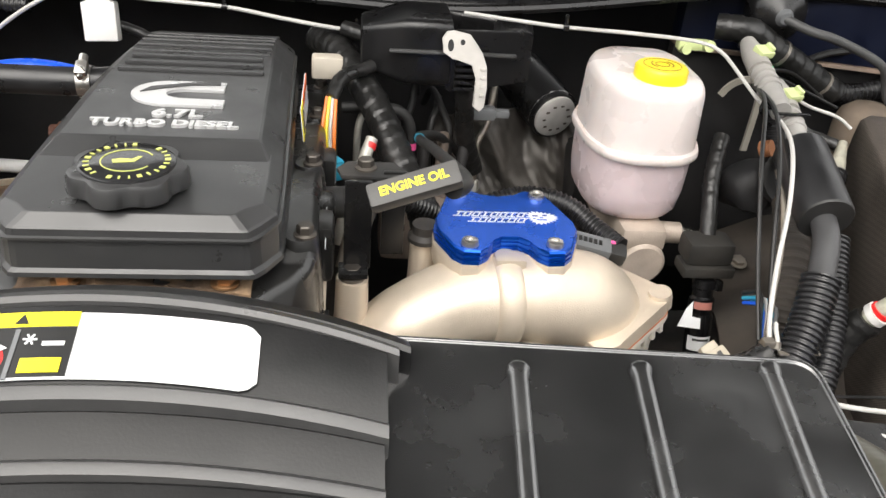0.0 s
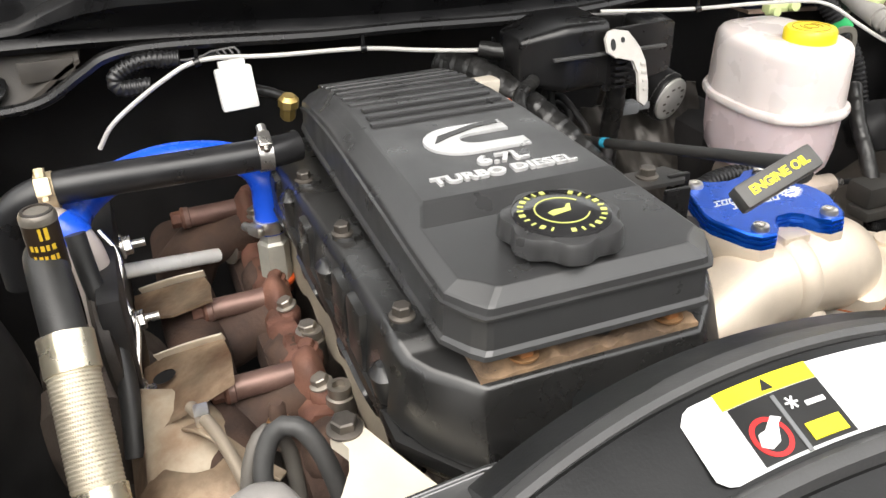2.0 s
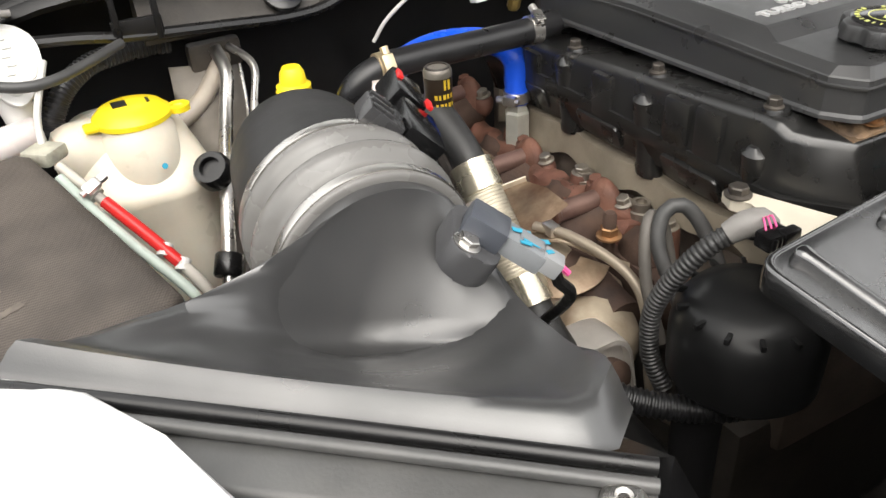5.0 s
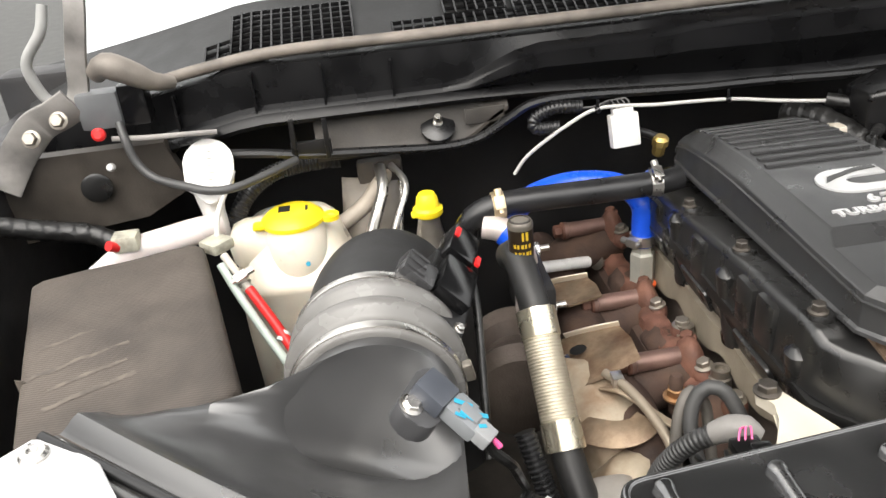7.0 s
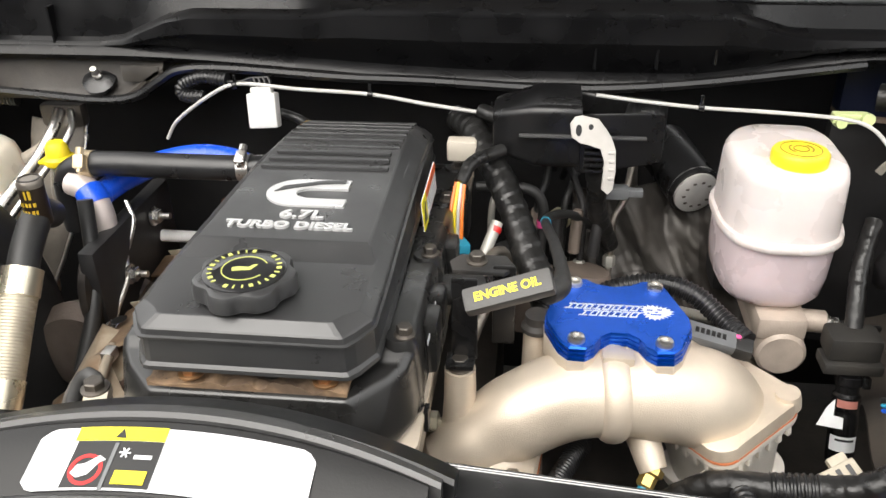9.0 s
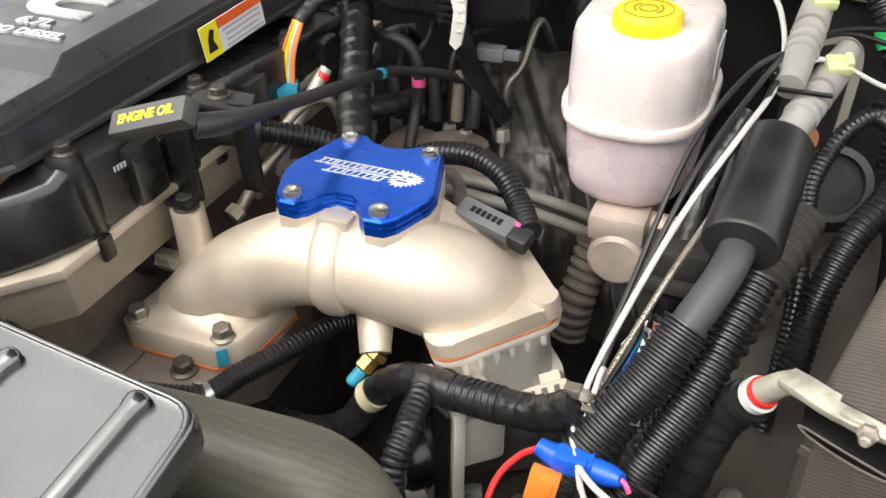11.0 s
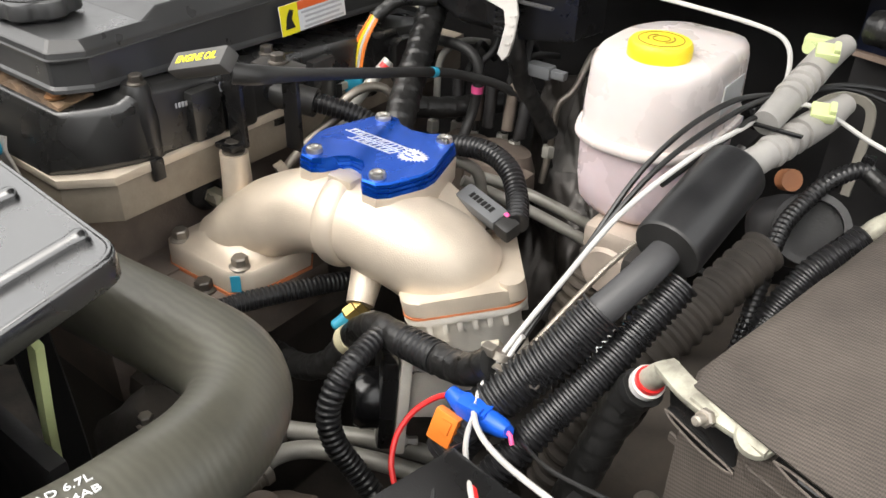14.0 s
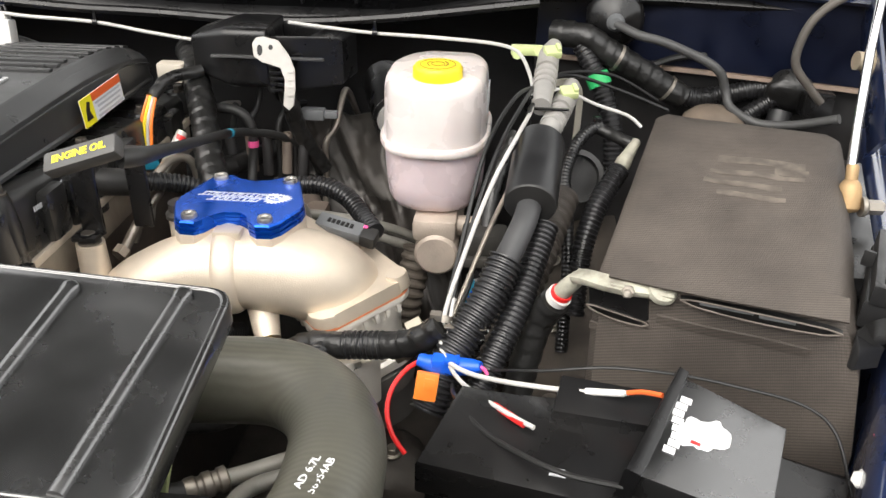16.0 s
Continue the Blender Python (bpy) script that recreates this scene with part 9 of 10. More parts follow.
bc = thing("blue_splice", "blue wire splice with a red lead and orange plug", "connector", (0.325, 0.5, 1.29))
bm = B()
tube(bm, [(0.308, 0.507, 1.311), (0.322, 0.504, 1.309), (0.338, 0.503, 1.309), (0.355, 0.5, 1.312), (0.362, 0.498, 1.314)], [0.0055, 0.0085, 0.0088, 0.007, 0.0045], 10)
box(bm, (0.332, 0.502, 1.312), (0.024, 0.014, 0.014), Matrix.Identity(4), 0.003)
box(bm, (0.336, 0.497, 1.318), (0.01, 0.006, 0.006), None, 0.0015)
part("splice_body", bm, BLUEPLASTIC, bc)
bm = B()
tube(bm, [(0.312, 0.506, 1.311), (0.3, 0.504, 1.304), (0.288, 0.492, 1.292), (0.285, 0.476, 1.278), (0.292, 0.462, 1.264), (0.303, 0.455, 1.252)], 0.0022, 8)
part("red_lead", bm, RED, bc)
bm = B()
om = Matrix.Translation((0.317, 0.489, 1.297)) @ Matrix.Rotation(0.12, 4, "Y") @ Matrix.Rotation(-0.35, 4, "X")
box(bm, (0, 0, 0), (0.019, 0.008, 0.024), om, 0.0015)
box(bm, (0.002, -0.0045, 0.003), (0.008, 0.002, 0.01), om, 0.0005)
part("orange_plug", bm, ORANGE, bc)
bm = B()
tube(bm, [(0.36, 0.4985, 1.3135), (0.3645, 0.4965, 1.313), (0.3675, 0.494, 1.309)], 0.0017, 8)
part("pink_lead", bm, PINK, bc)
gf = thing("blue_wire_bundle", "bundle of thin blue and grey wires by the conduit", "wire", (0.35, 0.58, 1.32))
for k in range(6):
    bm = B()
    o = Vector((random.uniform(-0.008, 0.008), random.uniform(-0.008, 0.008), random.uniform(-0.006, 0.006)))
    tube(bm, [Vector((0.332, 0.555, 1.305)) + o * 0.4, Vector((0.345, 0.58, 1.318)) + o, Vector((0.352, 0.6, 1.33)) + o * 1.3, Vector((0.345, 0.62, 1.32)) + o], 0.0019, 6)
    part("strand", bm, (TEAL, BLUEPLASTIC, GREYPLASTIC, WIREWHITE, TEAL, WIREBLACK)[k], gf)

wc = thing("white_connector", "white plastic connector hanging on black leads", "connector", (-0.292, 0.955, 1.44))
wm2 = Matrix.Translation((-0.292, 0.952, 1.453)) @ Matrix.Rotation(radians(-3), 4, "Y") @ Matrix.Rotation(radians(-12), 4, "X")
bm = B()
box(bm, (0, 0, 0), (0.036, 0.018, 0.042), wm2, 0.003)
box(bm, (0, 0, 0.024), (0.026, 0.014, 0.008), wm2, 0.002)
part("shell", bm, WHITE, wc)
bm = B()
for k in range(4):
    tube(bm, [wm2 @ Vector((-0.009 + 0.006 * k, 0, 0.027)), wm2 @ Vector((-0.011 + 0.006 * k, 0.005, 0.038)), (-0.325, 0.968, 1.482), (-0.352, 0.972, 1.482)], 0.0018, 6)
part("leads", bm, WIREBLACK, wc)
bm = B()
corrugated(bm, [(-0.34, 0.97, 1.484), (-0.375, 0.975, 1.484), (-0.4, 0.975, 1.474), (-0.398, 0.972, 1.462), (-0.37, 0.968, 1.462)], 0.0085, 0.005)
part("loop", bm, CONDUIT, wc)
bs_ = thing("brass_fitting", "small brass sensor fitting behind the engine cover", "fitting", (-0.24, 0.968, 1.4))
bm = B()
lathe(bm, [(0.006, 0), (0.0085, 0.004), (0.0085, 0.014), (0.011, 0.016), (0.011, 0.024), (0.007, 0.028)], aim((-0.243, 0.965, 1.408), (0.1, -0.2, 1)), 8)
part("body", bm, BRASS, bs_)
bm = B()
taped(bm, [(-0.28, 0.965, 1.446), (-0.262, 0.967, 1.44), (-0.245, 0.967, 1.432)], 0.0055)
part("lead", bm, TAPE, bs_)
# main harness beside the cover
mh = thing("main_harness", "thick tape wound engine harness beside the cover", "harness", (0.0, 0.84, 1.36))
bm = B()
taped(bm, [(-0.06, 0.99, 1.435), (-0.04, 0.95, 1.437), (-0.015, 0.895, 1.424), (0.009, 0.845, 1.4), (0.032, 0.79, 1.365), (0.052, 0.75, 1.335), (0.065, 0.73, 1.28)], 0.0158, seed=5)
part("trunk", bm, TAPE, mh)
bm = B()
corrugated(bm, [(-0.03, 0.69, 1.375), (0.0, 0.705, 1.372), (0.03, 0.722, 1.362), (0.06, 0.735, 1.345)], 0.0105, 0.0045)
part("branch", bm, CONDUIT, mh)
bm = B()
corrugated(bm, [(0.09, 0.735, 1.34), (0.127, 0.748, 1.352), (0.165, 0.75, 1.357), (0.197, 0.74, 1.352), (0.22, 0.72, 1.34), (0.24, 0.69, 1.334)], 0.0105, 0.0048, 0.14, 18)
part("branch", bm, CONDUIT, mh)
bm = B()
tube(bm, [(-0.075, 0.672, 1.382), (-0.04, 0.686, 1.378), (-0.01, 0.7, 1.373)], 0.0145, 18)
part("sleeve", bm, RUBBER, mh)
bm = B()
taped(bm, [(-0.03, 0.95, 1.46), (0.0, 0.93, 1.455), (0.03, 0.92, 1.44)], 0.0085, seed=9)
part("branch", bm, TAPE, mh)
bm = B()
taped(bm, [(0.1, 0.88, 1.43), (0.105, 0.885, 1.4), (0.11, 0.9, 1.36), (0.13, 0.93, 1.3)], 0.0105, seed=11)
part("branch", bm, TAPE, mh)
fp = thing("fuel_lines", "bent steel injector lines beside the harness", "pipe", (0.0, 0.78, 1.34))
for pts, r in (([(-0.03, 0.7, 1.3), (-0.018, 0.725, 1.345), (-0.01, 0.75, 1.366), (-0.002, 0.775, 1.37), (0.01, 0.79, 1.36), (0.015, 0.795, 1.32)], 0.005), ([(-0.025, 0.66, 1.305), (-0.012, 0.69, 1.335), (0.0, 0.72, 1.355)], 0.0055)):
    bm = B()
    tube(bm, pts, r, 10)
    part("line", bm, DULLSTEEL, fp)
bm = B()
tube(bm, [(-0.0255, 0.655, 1.308), (-0.0225, 0.664, 1.312)], 0.0085, 6)
part("hex_fitting", bm, TAN, fp)
pb = thing("pump_cluster", "dusty fuel pump and filter parts below the harness", "fuel pump", (0.1, 0.87, 1.2))
bm = B()
lathe(bm, [(0.03, 0), (0.04, 0.02), (0.04, 0.07), (0.03, 0.09)], aim((0.09, 0.87, 1.2), (0.1, 0.2, 1)), 28)
box(bm, (0.12, 0.85, 1.26), (0.06, 0.05, 0.04), None, 0.008)
box(bm, (0.04, 0.88, 1.25), (0.05, 0.06, 0.07), None, 0.01)
part("body", bm, GREYCAST, pb)
for k in range(5):
    bm = B()
    lathe(bm, [(0.007, 0), (0.007, 0.05), (0.005, 0.054)], aim((0.02 + 0.022 * k, 0.9 + 0.008 * (k % 2), 1.3), (0.05 * (k - 2), 0.1, 1)), 10)
    part("injector_stub", bm, (DARK, GREYCAST)[k % 2], pb)
bm = B()
taped(bm, [(-0.01, 0.855, 1.318), (0.015, 0.885, 1.315), (0.045, 0.935, 1.312), (0.072, 0.982, 1.308), (0.09, 1.01, 1.3)], 0.0125, seed=13)
part("hose", bm, TAPE, pb)
bm = B()
lathe(bm, [(0.0145, -0.003), (0.0145, 0.003)], aim((0.07, 0.979, 1.308), (0.5, 0.85, 0)), 18)
part("pale_ring", bm, bpy.data.materials["pale_tape"], pb)
bm = B()
tube(bm, [(-0.03, 0.905, 1.383), (0.01, 0.9, 1.387), (0.034, 0.9, 1.383), (0.046, 0.9, 1.368), (0.048, 0.898, 1.342), (0.046, 0.89, 1.31), (0.05, 0.86, 1.28)], 0.0062, 12)
sm_ = part("small_hose", bm, RUBBER, pb)
bm = B()
lathe(bm, [(0.0072, -0.004), (0.0072, 0.004)], aim((0.048, 0.898, 1.342), (0, 0.1, 1)), 14)
part("pink_band", bm, PINK, sm_, "pink marker band")
tc_ = thing("teal_connector", "teal connector with orange and yellow wires", "connector", (-0.045, 0.79, 1.35))
bm = B()
box(bm, (-0.046, 0.79, 1.362), (0.03, 0.026, 0.022), Matrix.Translation((-0.046, 0.79, 1.362)) @ Matrix.Rotation(0.5, 4, "Z") @ Matrix.Translation((0.046, -0.79, -1.362)), 0.003)
part("shell", bm, TEAL, tc_)
for k, m_ in enumerate((ORANGE, YELLOW, WIREWHITE, ORANGE)):
    bm = B()
    tube(bm, [(-0.05 + 0.004 * k, 0.795, 1.37), (-0.05 + 0.004 * k, 0.805, 1.4), (-0.046 + 0.003 * k, 0.825, 1.425)], 0.002, 6)
    part("wire", bm, m_, tc_)
bm = B()
taped(bm, [(-0.042, 0.825, 1.423), (-0.03, 0.85, 1.438), (0.0, 0.88, 1.44)], 0.007, seed=21)
part("sheath", bm, TAPE, tc_)
wp = thing("white_plug", "off white plug behind the engine cover", "connector", (-0.045, 0.9, 1.42))
bm = B()
box(bm, (-0.047, 0.905, 1.43), (0.034, 0.02, 0.024), None, 0.003)
part("shell", bm, mat("ivory_plastic", (0.55, 0.5, 0.42), 0.45, var=0.1), wp)

# ---- driver side firewall: grommet, cables, strut ----
gr = thing("firewall_grommet", "black rubber grommet with a grey cable", "grommet", (0.49, 1.0, 1.48))
bm = B()
lathe(bm, [(0.036, 0.02), (0.036, 0.0), (0.03, -0.008), (0.016, -0.012), (0.01, -0.02), (0.006, -0.022)], aim((0.494, 0.985, 1.494), (0.05, 1, 0)), 32)
part("boot", bm, BLACK, gr)
bm = B()
lathe(bm, [(0.012, -0.0145), (0.011, -0.019), (0.007, -0.024)], aim((0.494, 0.985, 1.494), (0.05, 1, 0)), 20)
part("nozzle", bm, GREYPLASTIC, gr, "pale worn nozzle")
bm = B()
tube(bm, [(0.494, 0.965, 1.493), (0.52, 0.945, 1.485), (0.555, 0.94, 1.477), (0.611, 0.93, 1.454), (0.627, 0.93, 1.429), (0.634, 0.92, 1.409), (0.665, 0.91, 1.394), (0.7, 0.89, 1.4), (0.74, 0.86, 1.42)], 0.0055, 10)
part("cable", bm, mat("grey_cable", (0.06, 0.06, 0.06), 0.5, var=0.2), gr)
hv = thing("firewall_harness", "wide taped harness crossing to the fender", "harness", (0.55, 0.97, 1.4))
bm = B()
taped(bm, [(0.42, 0.985, 1.475), (0.44, 0.975, 1.476), (0.461, 0.97, 1.474), (0.483, 0.968, 1.46), (0.509, 0.965, 1.447), (0.54, 0.965, 1.43), (0.563, 0.965, 1.416), (0.586, 0.965, 1.404)], 0.0155, seed=31)
part("trunk", bm, TAPE, hv)
bm = B()
corrugated(bm, [(0.58, 0.965, 1.407), (0.61, 0.965, 1.405), (0.645, 0.965, 1.412), (0.674, 0.965, 1.419), (0.706, 0.96, 1.42)], 0.0125, 0.006)
part("conduit", bm, CONDUIT, hv)
bm = B()
corrugated(bm, [(0.64, 0.945, 1.375), (0.663, 0.95, 1.389), (0.69, 0.955, 1.407), (0.715, 0.955, 1.42)], 0.0115, 0.006)
part("conduit", bm, CONDUIT, hv)
bm = B()
lump(bm, (0.712, 0.955, 1.42), 0.026, (1.2, 0.8, 1), 0.25, 50, 3, 2.0)
part("taped_joint", bm, TAPE, hv, "taped harness joint")
bm = B()
box(bm, (0.735, 0.93, 1.415), (0.035, 0.03, 0.03), None, 0.004)
part("plug", bm, BLACK, hv)
bm = B()
tube(bm, [(0.7, 0.94, 1.4), (0.695, 0.93, 1.375), (0.69, 0.92, 1.35)], 0.014, 14)
part("conduit", bm, CONDUIT, hv)
bm = B()
corrugated(bm, [(0.45, 0.975, 1.472), (0.465, 0.96, 1.448), (0.478, 0.95, 1.427), (0.49, 0.94, 1.4), (0.499, 0.93, 1.375), (0.503, 0.91, 1.32)], 0.0125, 0.006)
part("conduit", bm, CONDUIT, hv)
bm = B()
lathe(bm, [(0.0145, -0.008), (0.0145, 0.008)], aim((0.478, 0.95, 1.427), (0.3, -0.25, -0.6)), 16)
part("green_clip", bm, GREEN, hv, "green clip")
bm = B()
tube(bm, [(0.47, 0.99, 1.47), (0.53, 0.98, 1.44), (0.58, 0.985, 1.45), (0.66, 0.99, 1.46)], 0.0045, 8)
part("strand", bm, WIREBLACK, hv)
for q, ax in (((0.565, 0.965, 1.415), (0.8, 0, -0.5)), ((0.5, 0.966, 1.451), (0.8, 0, -0.4))):
    bm = B()
    lathe(bm, [(0.0172, -0.002), (0.0172, 0.002)], aim(q, ax), 18)
    part("strap", bm, DULLSTEEL, hv)
sc = thing("second_cable", "grey black cable hanging from the hood hinge", "cable", (0.7, 0.9, 1.45))
bm = B()
tube(bm, [(0.76, 0.9, 1.56), (0.726, 0.9, 1.543), (0.702, 0.9, 1.52), (0.692, 0.9, 1.49), (0.694, 0.9, 1.466), (0.716, 0.9, 1.44), (0.73, 0.9, 1.425)], 0.005, 10)
part("cable", bm, mat("dusty_cable", (0.1, 0.09, 0.08), 0.55, var=0.3, dust=0.4), sc)
dm_ = thing("brown_dome", "dusty brown rounded cover behind the battery", "cover", (0.618, 0.925, 1.33))
bm = B()
lathe(bm, [(0.04, -0.05), (0.04, -0.01), (0.036, 0.005), (0.024, 0.015), (0.01, 0.019), (0, 0.02)], Matrix.Translation((0.618, 0.925, 1.388)), 32)
part("dome", bm, mat("brown_dust", (0.13, 0.1, 0.075), 0.7, var=0.3, bump=0.3, dust=0.4), dm_)
ut = thing("cream_loop", "old cream plastic loop bracket beside the conduit", "bracket", (0.435, 0.9, 1.38))
bm = B()
ribbon(bm, [(0.405, 0.9, 1.418), (0.414, 0.9, 1.43), (0.43, 0.9, 1.438), (0.447, 0.9, 1.435), (0.453, 0.9, 1.42), (0.453, 0.9, 1.38), (0.452, 0.9, 1.35)], 0.008, 0.004, (0, 1, 0))
part("loop", bm, mat("aged_cream", (0.3, 0.28, 0.24), 0.5, var=0.15), ut)
sb = thing("side_conduit", "thin corrugated conduit beside the battery", "conduit", (0.44, 0.77, 1.3))
bm = B()
corrugated(bm, [(0.475, 0.835, 1.408), (0.463, 0.828, 1.406), (0.45, 0.812, 1.398), (0.441, 0.795, 1.385), (0.435, 0.77, 1.371), (0.438, 0.735, 1.346), (0.442, 0.7, 1.3), (0.44, 0.66, 1.22)], 0.0072, 0.0045)
part("conduit_wall", bm, CONDUIT, sb)
bm = B()
box(bm, (0.47, 0.835, 1.412), (0.01, 0.008, 0.014), None, 0.002)
part("strap", bm, GLOSSBLACK, sb)
bm = B()
taped(bm, [(0.47, 0.833, 1.407), (0.485, 0.828, 1.402), (0.5, 0.815, 1.4), (0.512, 0.808, 1.397)], 0.0065, seed=61)
part("tape_wrap", bm, TAPE, sb)
cj = thing("cable_junction", "dark plug with an orange seal under the conduits", "connector", (0.43, 0.8, 1.36))
bm = B()
lathe(bm, [(0.03, 0), (0.03, 0.008), (0.024, 0.008), (0.024, 0.0)], aim((0.45, 0.8, 1.36), (0.2, -0.8, 0.55)), 28)
part("ring", bm, RUBBER, cj)
bm = B()
lathe(bm, [(0.009, -0.006), (0.009, 0.006)], aim((0.423, 0.8, 1.396), (0.6, -0.6, 0.4)), 14)
part("orange_seal", bm, mat("faded_orange", (0.3, 0.12, 0.05), 0.6, var=0.2), cj)
bm = B()
lump(bm, (0.43, 0.82, 1.34), 0.03, (1.2, 1, 1), 0.3, 50, 3, 8)
part("body", bm, DARK, cj)
# upright injector lines and plugs behind the harness
ij = thing("injector_lines", "upright grey injector lines with coloured caps", "pipe", (0.02, 0.9, 1.28))
rnd_ = random.Random(12)
for k in range(6):
    x = -0.015 + 0.028 * k + rnd_.uniform(-0.006, 0.006)
    y = 0.9 + 0.012 * (k % 2) + 0.004 * k
    bm = B()
    top = 1.33 + 0.04 * rnd_.random()
    sx_ = rnd_.uniform(-0.012, 0.016)
    tube(bm, [(x, y - 0.01, 1.24), (x + 0.002, y, 1.29), (x + 0.003, y + 0.004, top), (x + 0.004 + sx_, y + 0.018, top + 0.02), (x + 2.2 * sx_, y + 0.045, top + 0.02 + 0.02 * (k % 3)), (x + 3 * sx_, y + 0.08, top + 0.01)], 0.0042, 10)
    part("line", bm, (GREYLINE, RUBBER, DARK, RUBBER, DARK, DULLSTEEL)[k], ij)
    bm = B()
    lathe(bm, [(0.008, 0), (0.008, 0.012), (0.0065, 0.014)], aim((x + 0.001, y - 0.004, 1.272), (0, 0.1, 1)), 6)
    part("nut", bm, GREYLINE, ij)
lp_ = thing("light_pipe", "pale capped pipe leaning beside the harness", "pipe", (-0.02, 0.77, 1.3))
bm = B()
tube(bm, [(0.0, 0.8, 1.392), (-0.008, 0.785, 1.375), (-0.025, 0.755, 1.335), (-0.032, 0.745, 1.3)], 0.0062, 12)
part("pipe", bm, mat("pale_pipe", (0.45, 0.44, 0.4), 0.45, metal=0.3, var=0.15), lp_)
bm = B()
lathe(bm, [(0.0066, 0), (0.0066, 0.006)], aim((-0.003, 0.793, 1.384), (0.35, 0.6, 0.7)), 12)
part("red_cap", bm, LABELRED, lp_)
gcl = thing("grey_connector", "small grey connector below the relay box", "connector", (0.13, 0.9, 1.37))
bm = B()
box(bm, (0.128, 0.9, 1.385), (0.03, 0.016, 0.014), None, 0.003)
box(bm, (0.15, 0.9, 1.385), (0.018, 0.01, 0.009), None, 0.002)
part("shell", bm, GREYPLASTIC, gcl)
pg = thing("green_connector", "pale green connector on a metal bracket", "connector", (0.39, 0.97, 1.44))
bm = B()
box(bm, (0.388, 0.968, 1.456), (0.04, 0.014, 0.012), None, 0.003)
lathe(bm, [(0.007, -0.008), (0.007, 0.008)], aim((0.404, 0.962, 1.457), (0, -1, 0.2)), 12)
lathe(bm, [(0.006, -0.008), (0.006, 0.008)], aim((0.376, 0.962, 1.452), (0, -1, 0.2)), 12)
part("shell", bm, PALEGREEN, pg)
gs = thing("hood_strut", "chrome hood strut with a corroded brass ball end", "strut", (0.69, 0.655, 1.4))
bm = B()
tube(bm, [(0.687, 0.667, 1.427), (0.697, 0.72, 1.535), (0.745, 0.86, 1.76)], 0.0043, 14, 0.05)
part("rod", bm, mat("chrome", (0.75, 0.75, 0.77), 0.12, metal=1.0, var=0.05, bump=0.0), gs)
bm = B()
lathe(bm, [(0.0045, 0.032), (0.0055, 0.03), (0.0055, 0.018), (0.0075, 0.016), (0.0095, 0.012), (0.0105, 0.006), (0.0105, -0.008), (0.008, -0.011), (0.004, -0.012)], aim((0.686, 0.656, 1.413), (0.02, 0.35, 0.93)), 18)
part("end_fitting", bm, mat("corroded_brass", (0.4, 0.27, 0.14), 0.55, metal=0.5, var=0.3, bump=0.3), gs)
bolt(gs, (0.696, 0.652, 1.408), (1, 0, 0), 0.007, 0.02, DULLSTEEL)
# ---- headlamp mount over the fender edge ----
hl = thing("headlamp_mount", "black plastic headlamp mount with ribs round a bolt", "bracket", (0.69, 0.51, 1.36))
hm = Matrix.Translation((0.713, 0.53, 1.404)) @ Matrix.Rotation(radians(-18), 4, "Z") @ Matrix.Rotation(radians(3), 4, "Y")
GREYBLACK = mat("sun_faded_plastic", (0.016, 0.016, 0.0165), 0.45, var=0.2, bump=0.15, bscale=500)
bm = B()
prism(bm, [(-0.05, -0.05), (0.12, -0.06), (0.12, 0.055), (-0.042, 0.055)], -0.03, -0.006, hm, 0.003)
part("tray", bm, GREYBLACK, hl)
for pts in ([(-0.047, -0.05), (-0.04, -0.05), (-0.033, 0.055), (-0.041, 0.055)], [(-0.04, 0.048), (0.12, 0.048), (0.12, 0.055), (-0.04, 0.055)], [(-0.047, -0.052), (0.12, -0.062), (0.12, -0.054), (-0.047, -0.044)]):
    bm = B()
    prism(bm, pts, -0.008, 0.009, hm, 0.002)
    part("rim", bm, GREYBLACK, hl)
bm = B()
lathe(bm, [(0.015, -0.008), (0.0185, -0.008), (0.0185, 0.008), (0.015, 0.008)], hm, 28)
part("hub", bm, GREYBLACK, hl)
for a in (40, 110, 165, 215, 270, 325):
    bm = B()
    box(bm, (0.036, 0, -0.001), (0.036, 0.004, 0.014), hm @ Matrix.Rotation(radians(a), 4, "Z"), 0.001)
    part("web", bm, GREYBLACK, hl)
bolt(hl, hm @ Vector((0, 0, -0.006)), (0, 0, 1), 0.0085, 0.011, DULLSTEEL)
bm = B()
ribbon(bm, [(0.8, 0.405, 1.401), (0.74, 0.427, 1.4), (0.69, 0.448, 1.399), (0.658, 0.463, 1.396), (0.65, 0.468, 1.388), (0.648, 0.47, 1.36)], 0.024, 0.008, (0.1, -0.2, 0.95))
part("strap_leg", bm, GREYBLACK, hl)
bm = B()
prism(bm, [(0.66, 0.56), (0.688, 0.56), (0.76, 0.82), (0.74, 0.83)], 1.27, 1.385, None, 0.004)
part("ledge", bm, BLACK, hl)
hn = thing("hinge_bracket", "dark blue steel hinge bracket with a washer bolt", "bracket", (0.75, 0.86, 1.46))
bm = B()
ribbon(bm, [(0.755, 0.78, 1.42), (0.755, 0.82, 1.46), (0.758, 0.87, 1.5), (0.77, 0.93, 1.53), (0.79, 1.02, 1.55)], 0.05, 0.006, (1, 0, 0))
part("arm", bm, PAINT, hn)
bm = B()
lathe(bm, [(0.016, 0), (0.016, 0.003), (0.01, 0.005), (0.01, 0.016)], aim((0.753, 0.85, 1.488), (-1, -0.1, 0.1)), 20)
part("washer_bolt", bm, mat("tan_washer", (0.45, 0.38, 0.28), 0.5, metal=0.4, var=0.2), hn)
rt_ = thing("ring_terminal", "copper ring terminal with a red crimp sleeve", "terminal", (0.64, 0.4, 1.3))
bm = B()
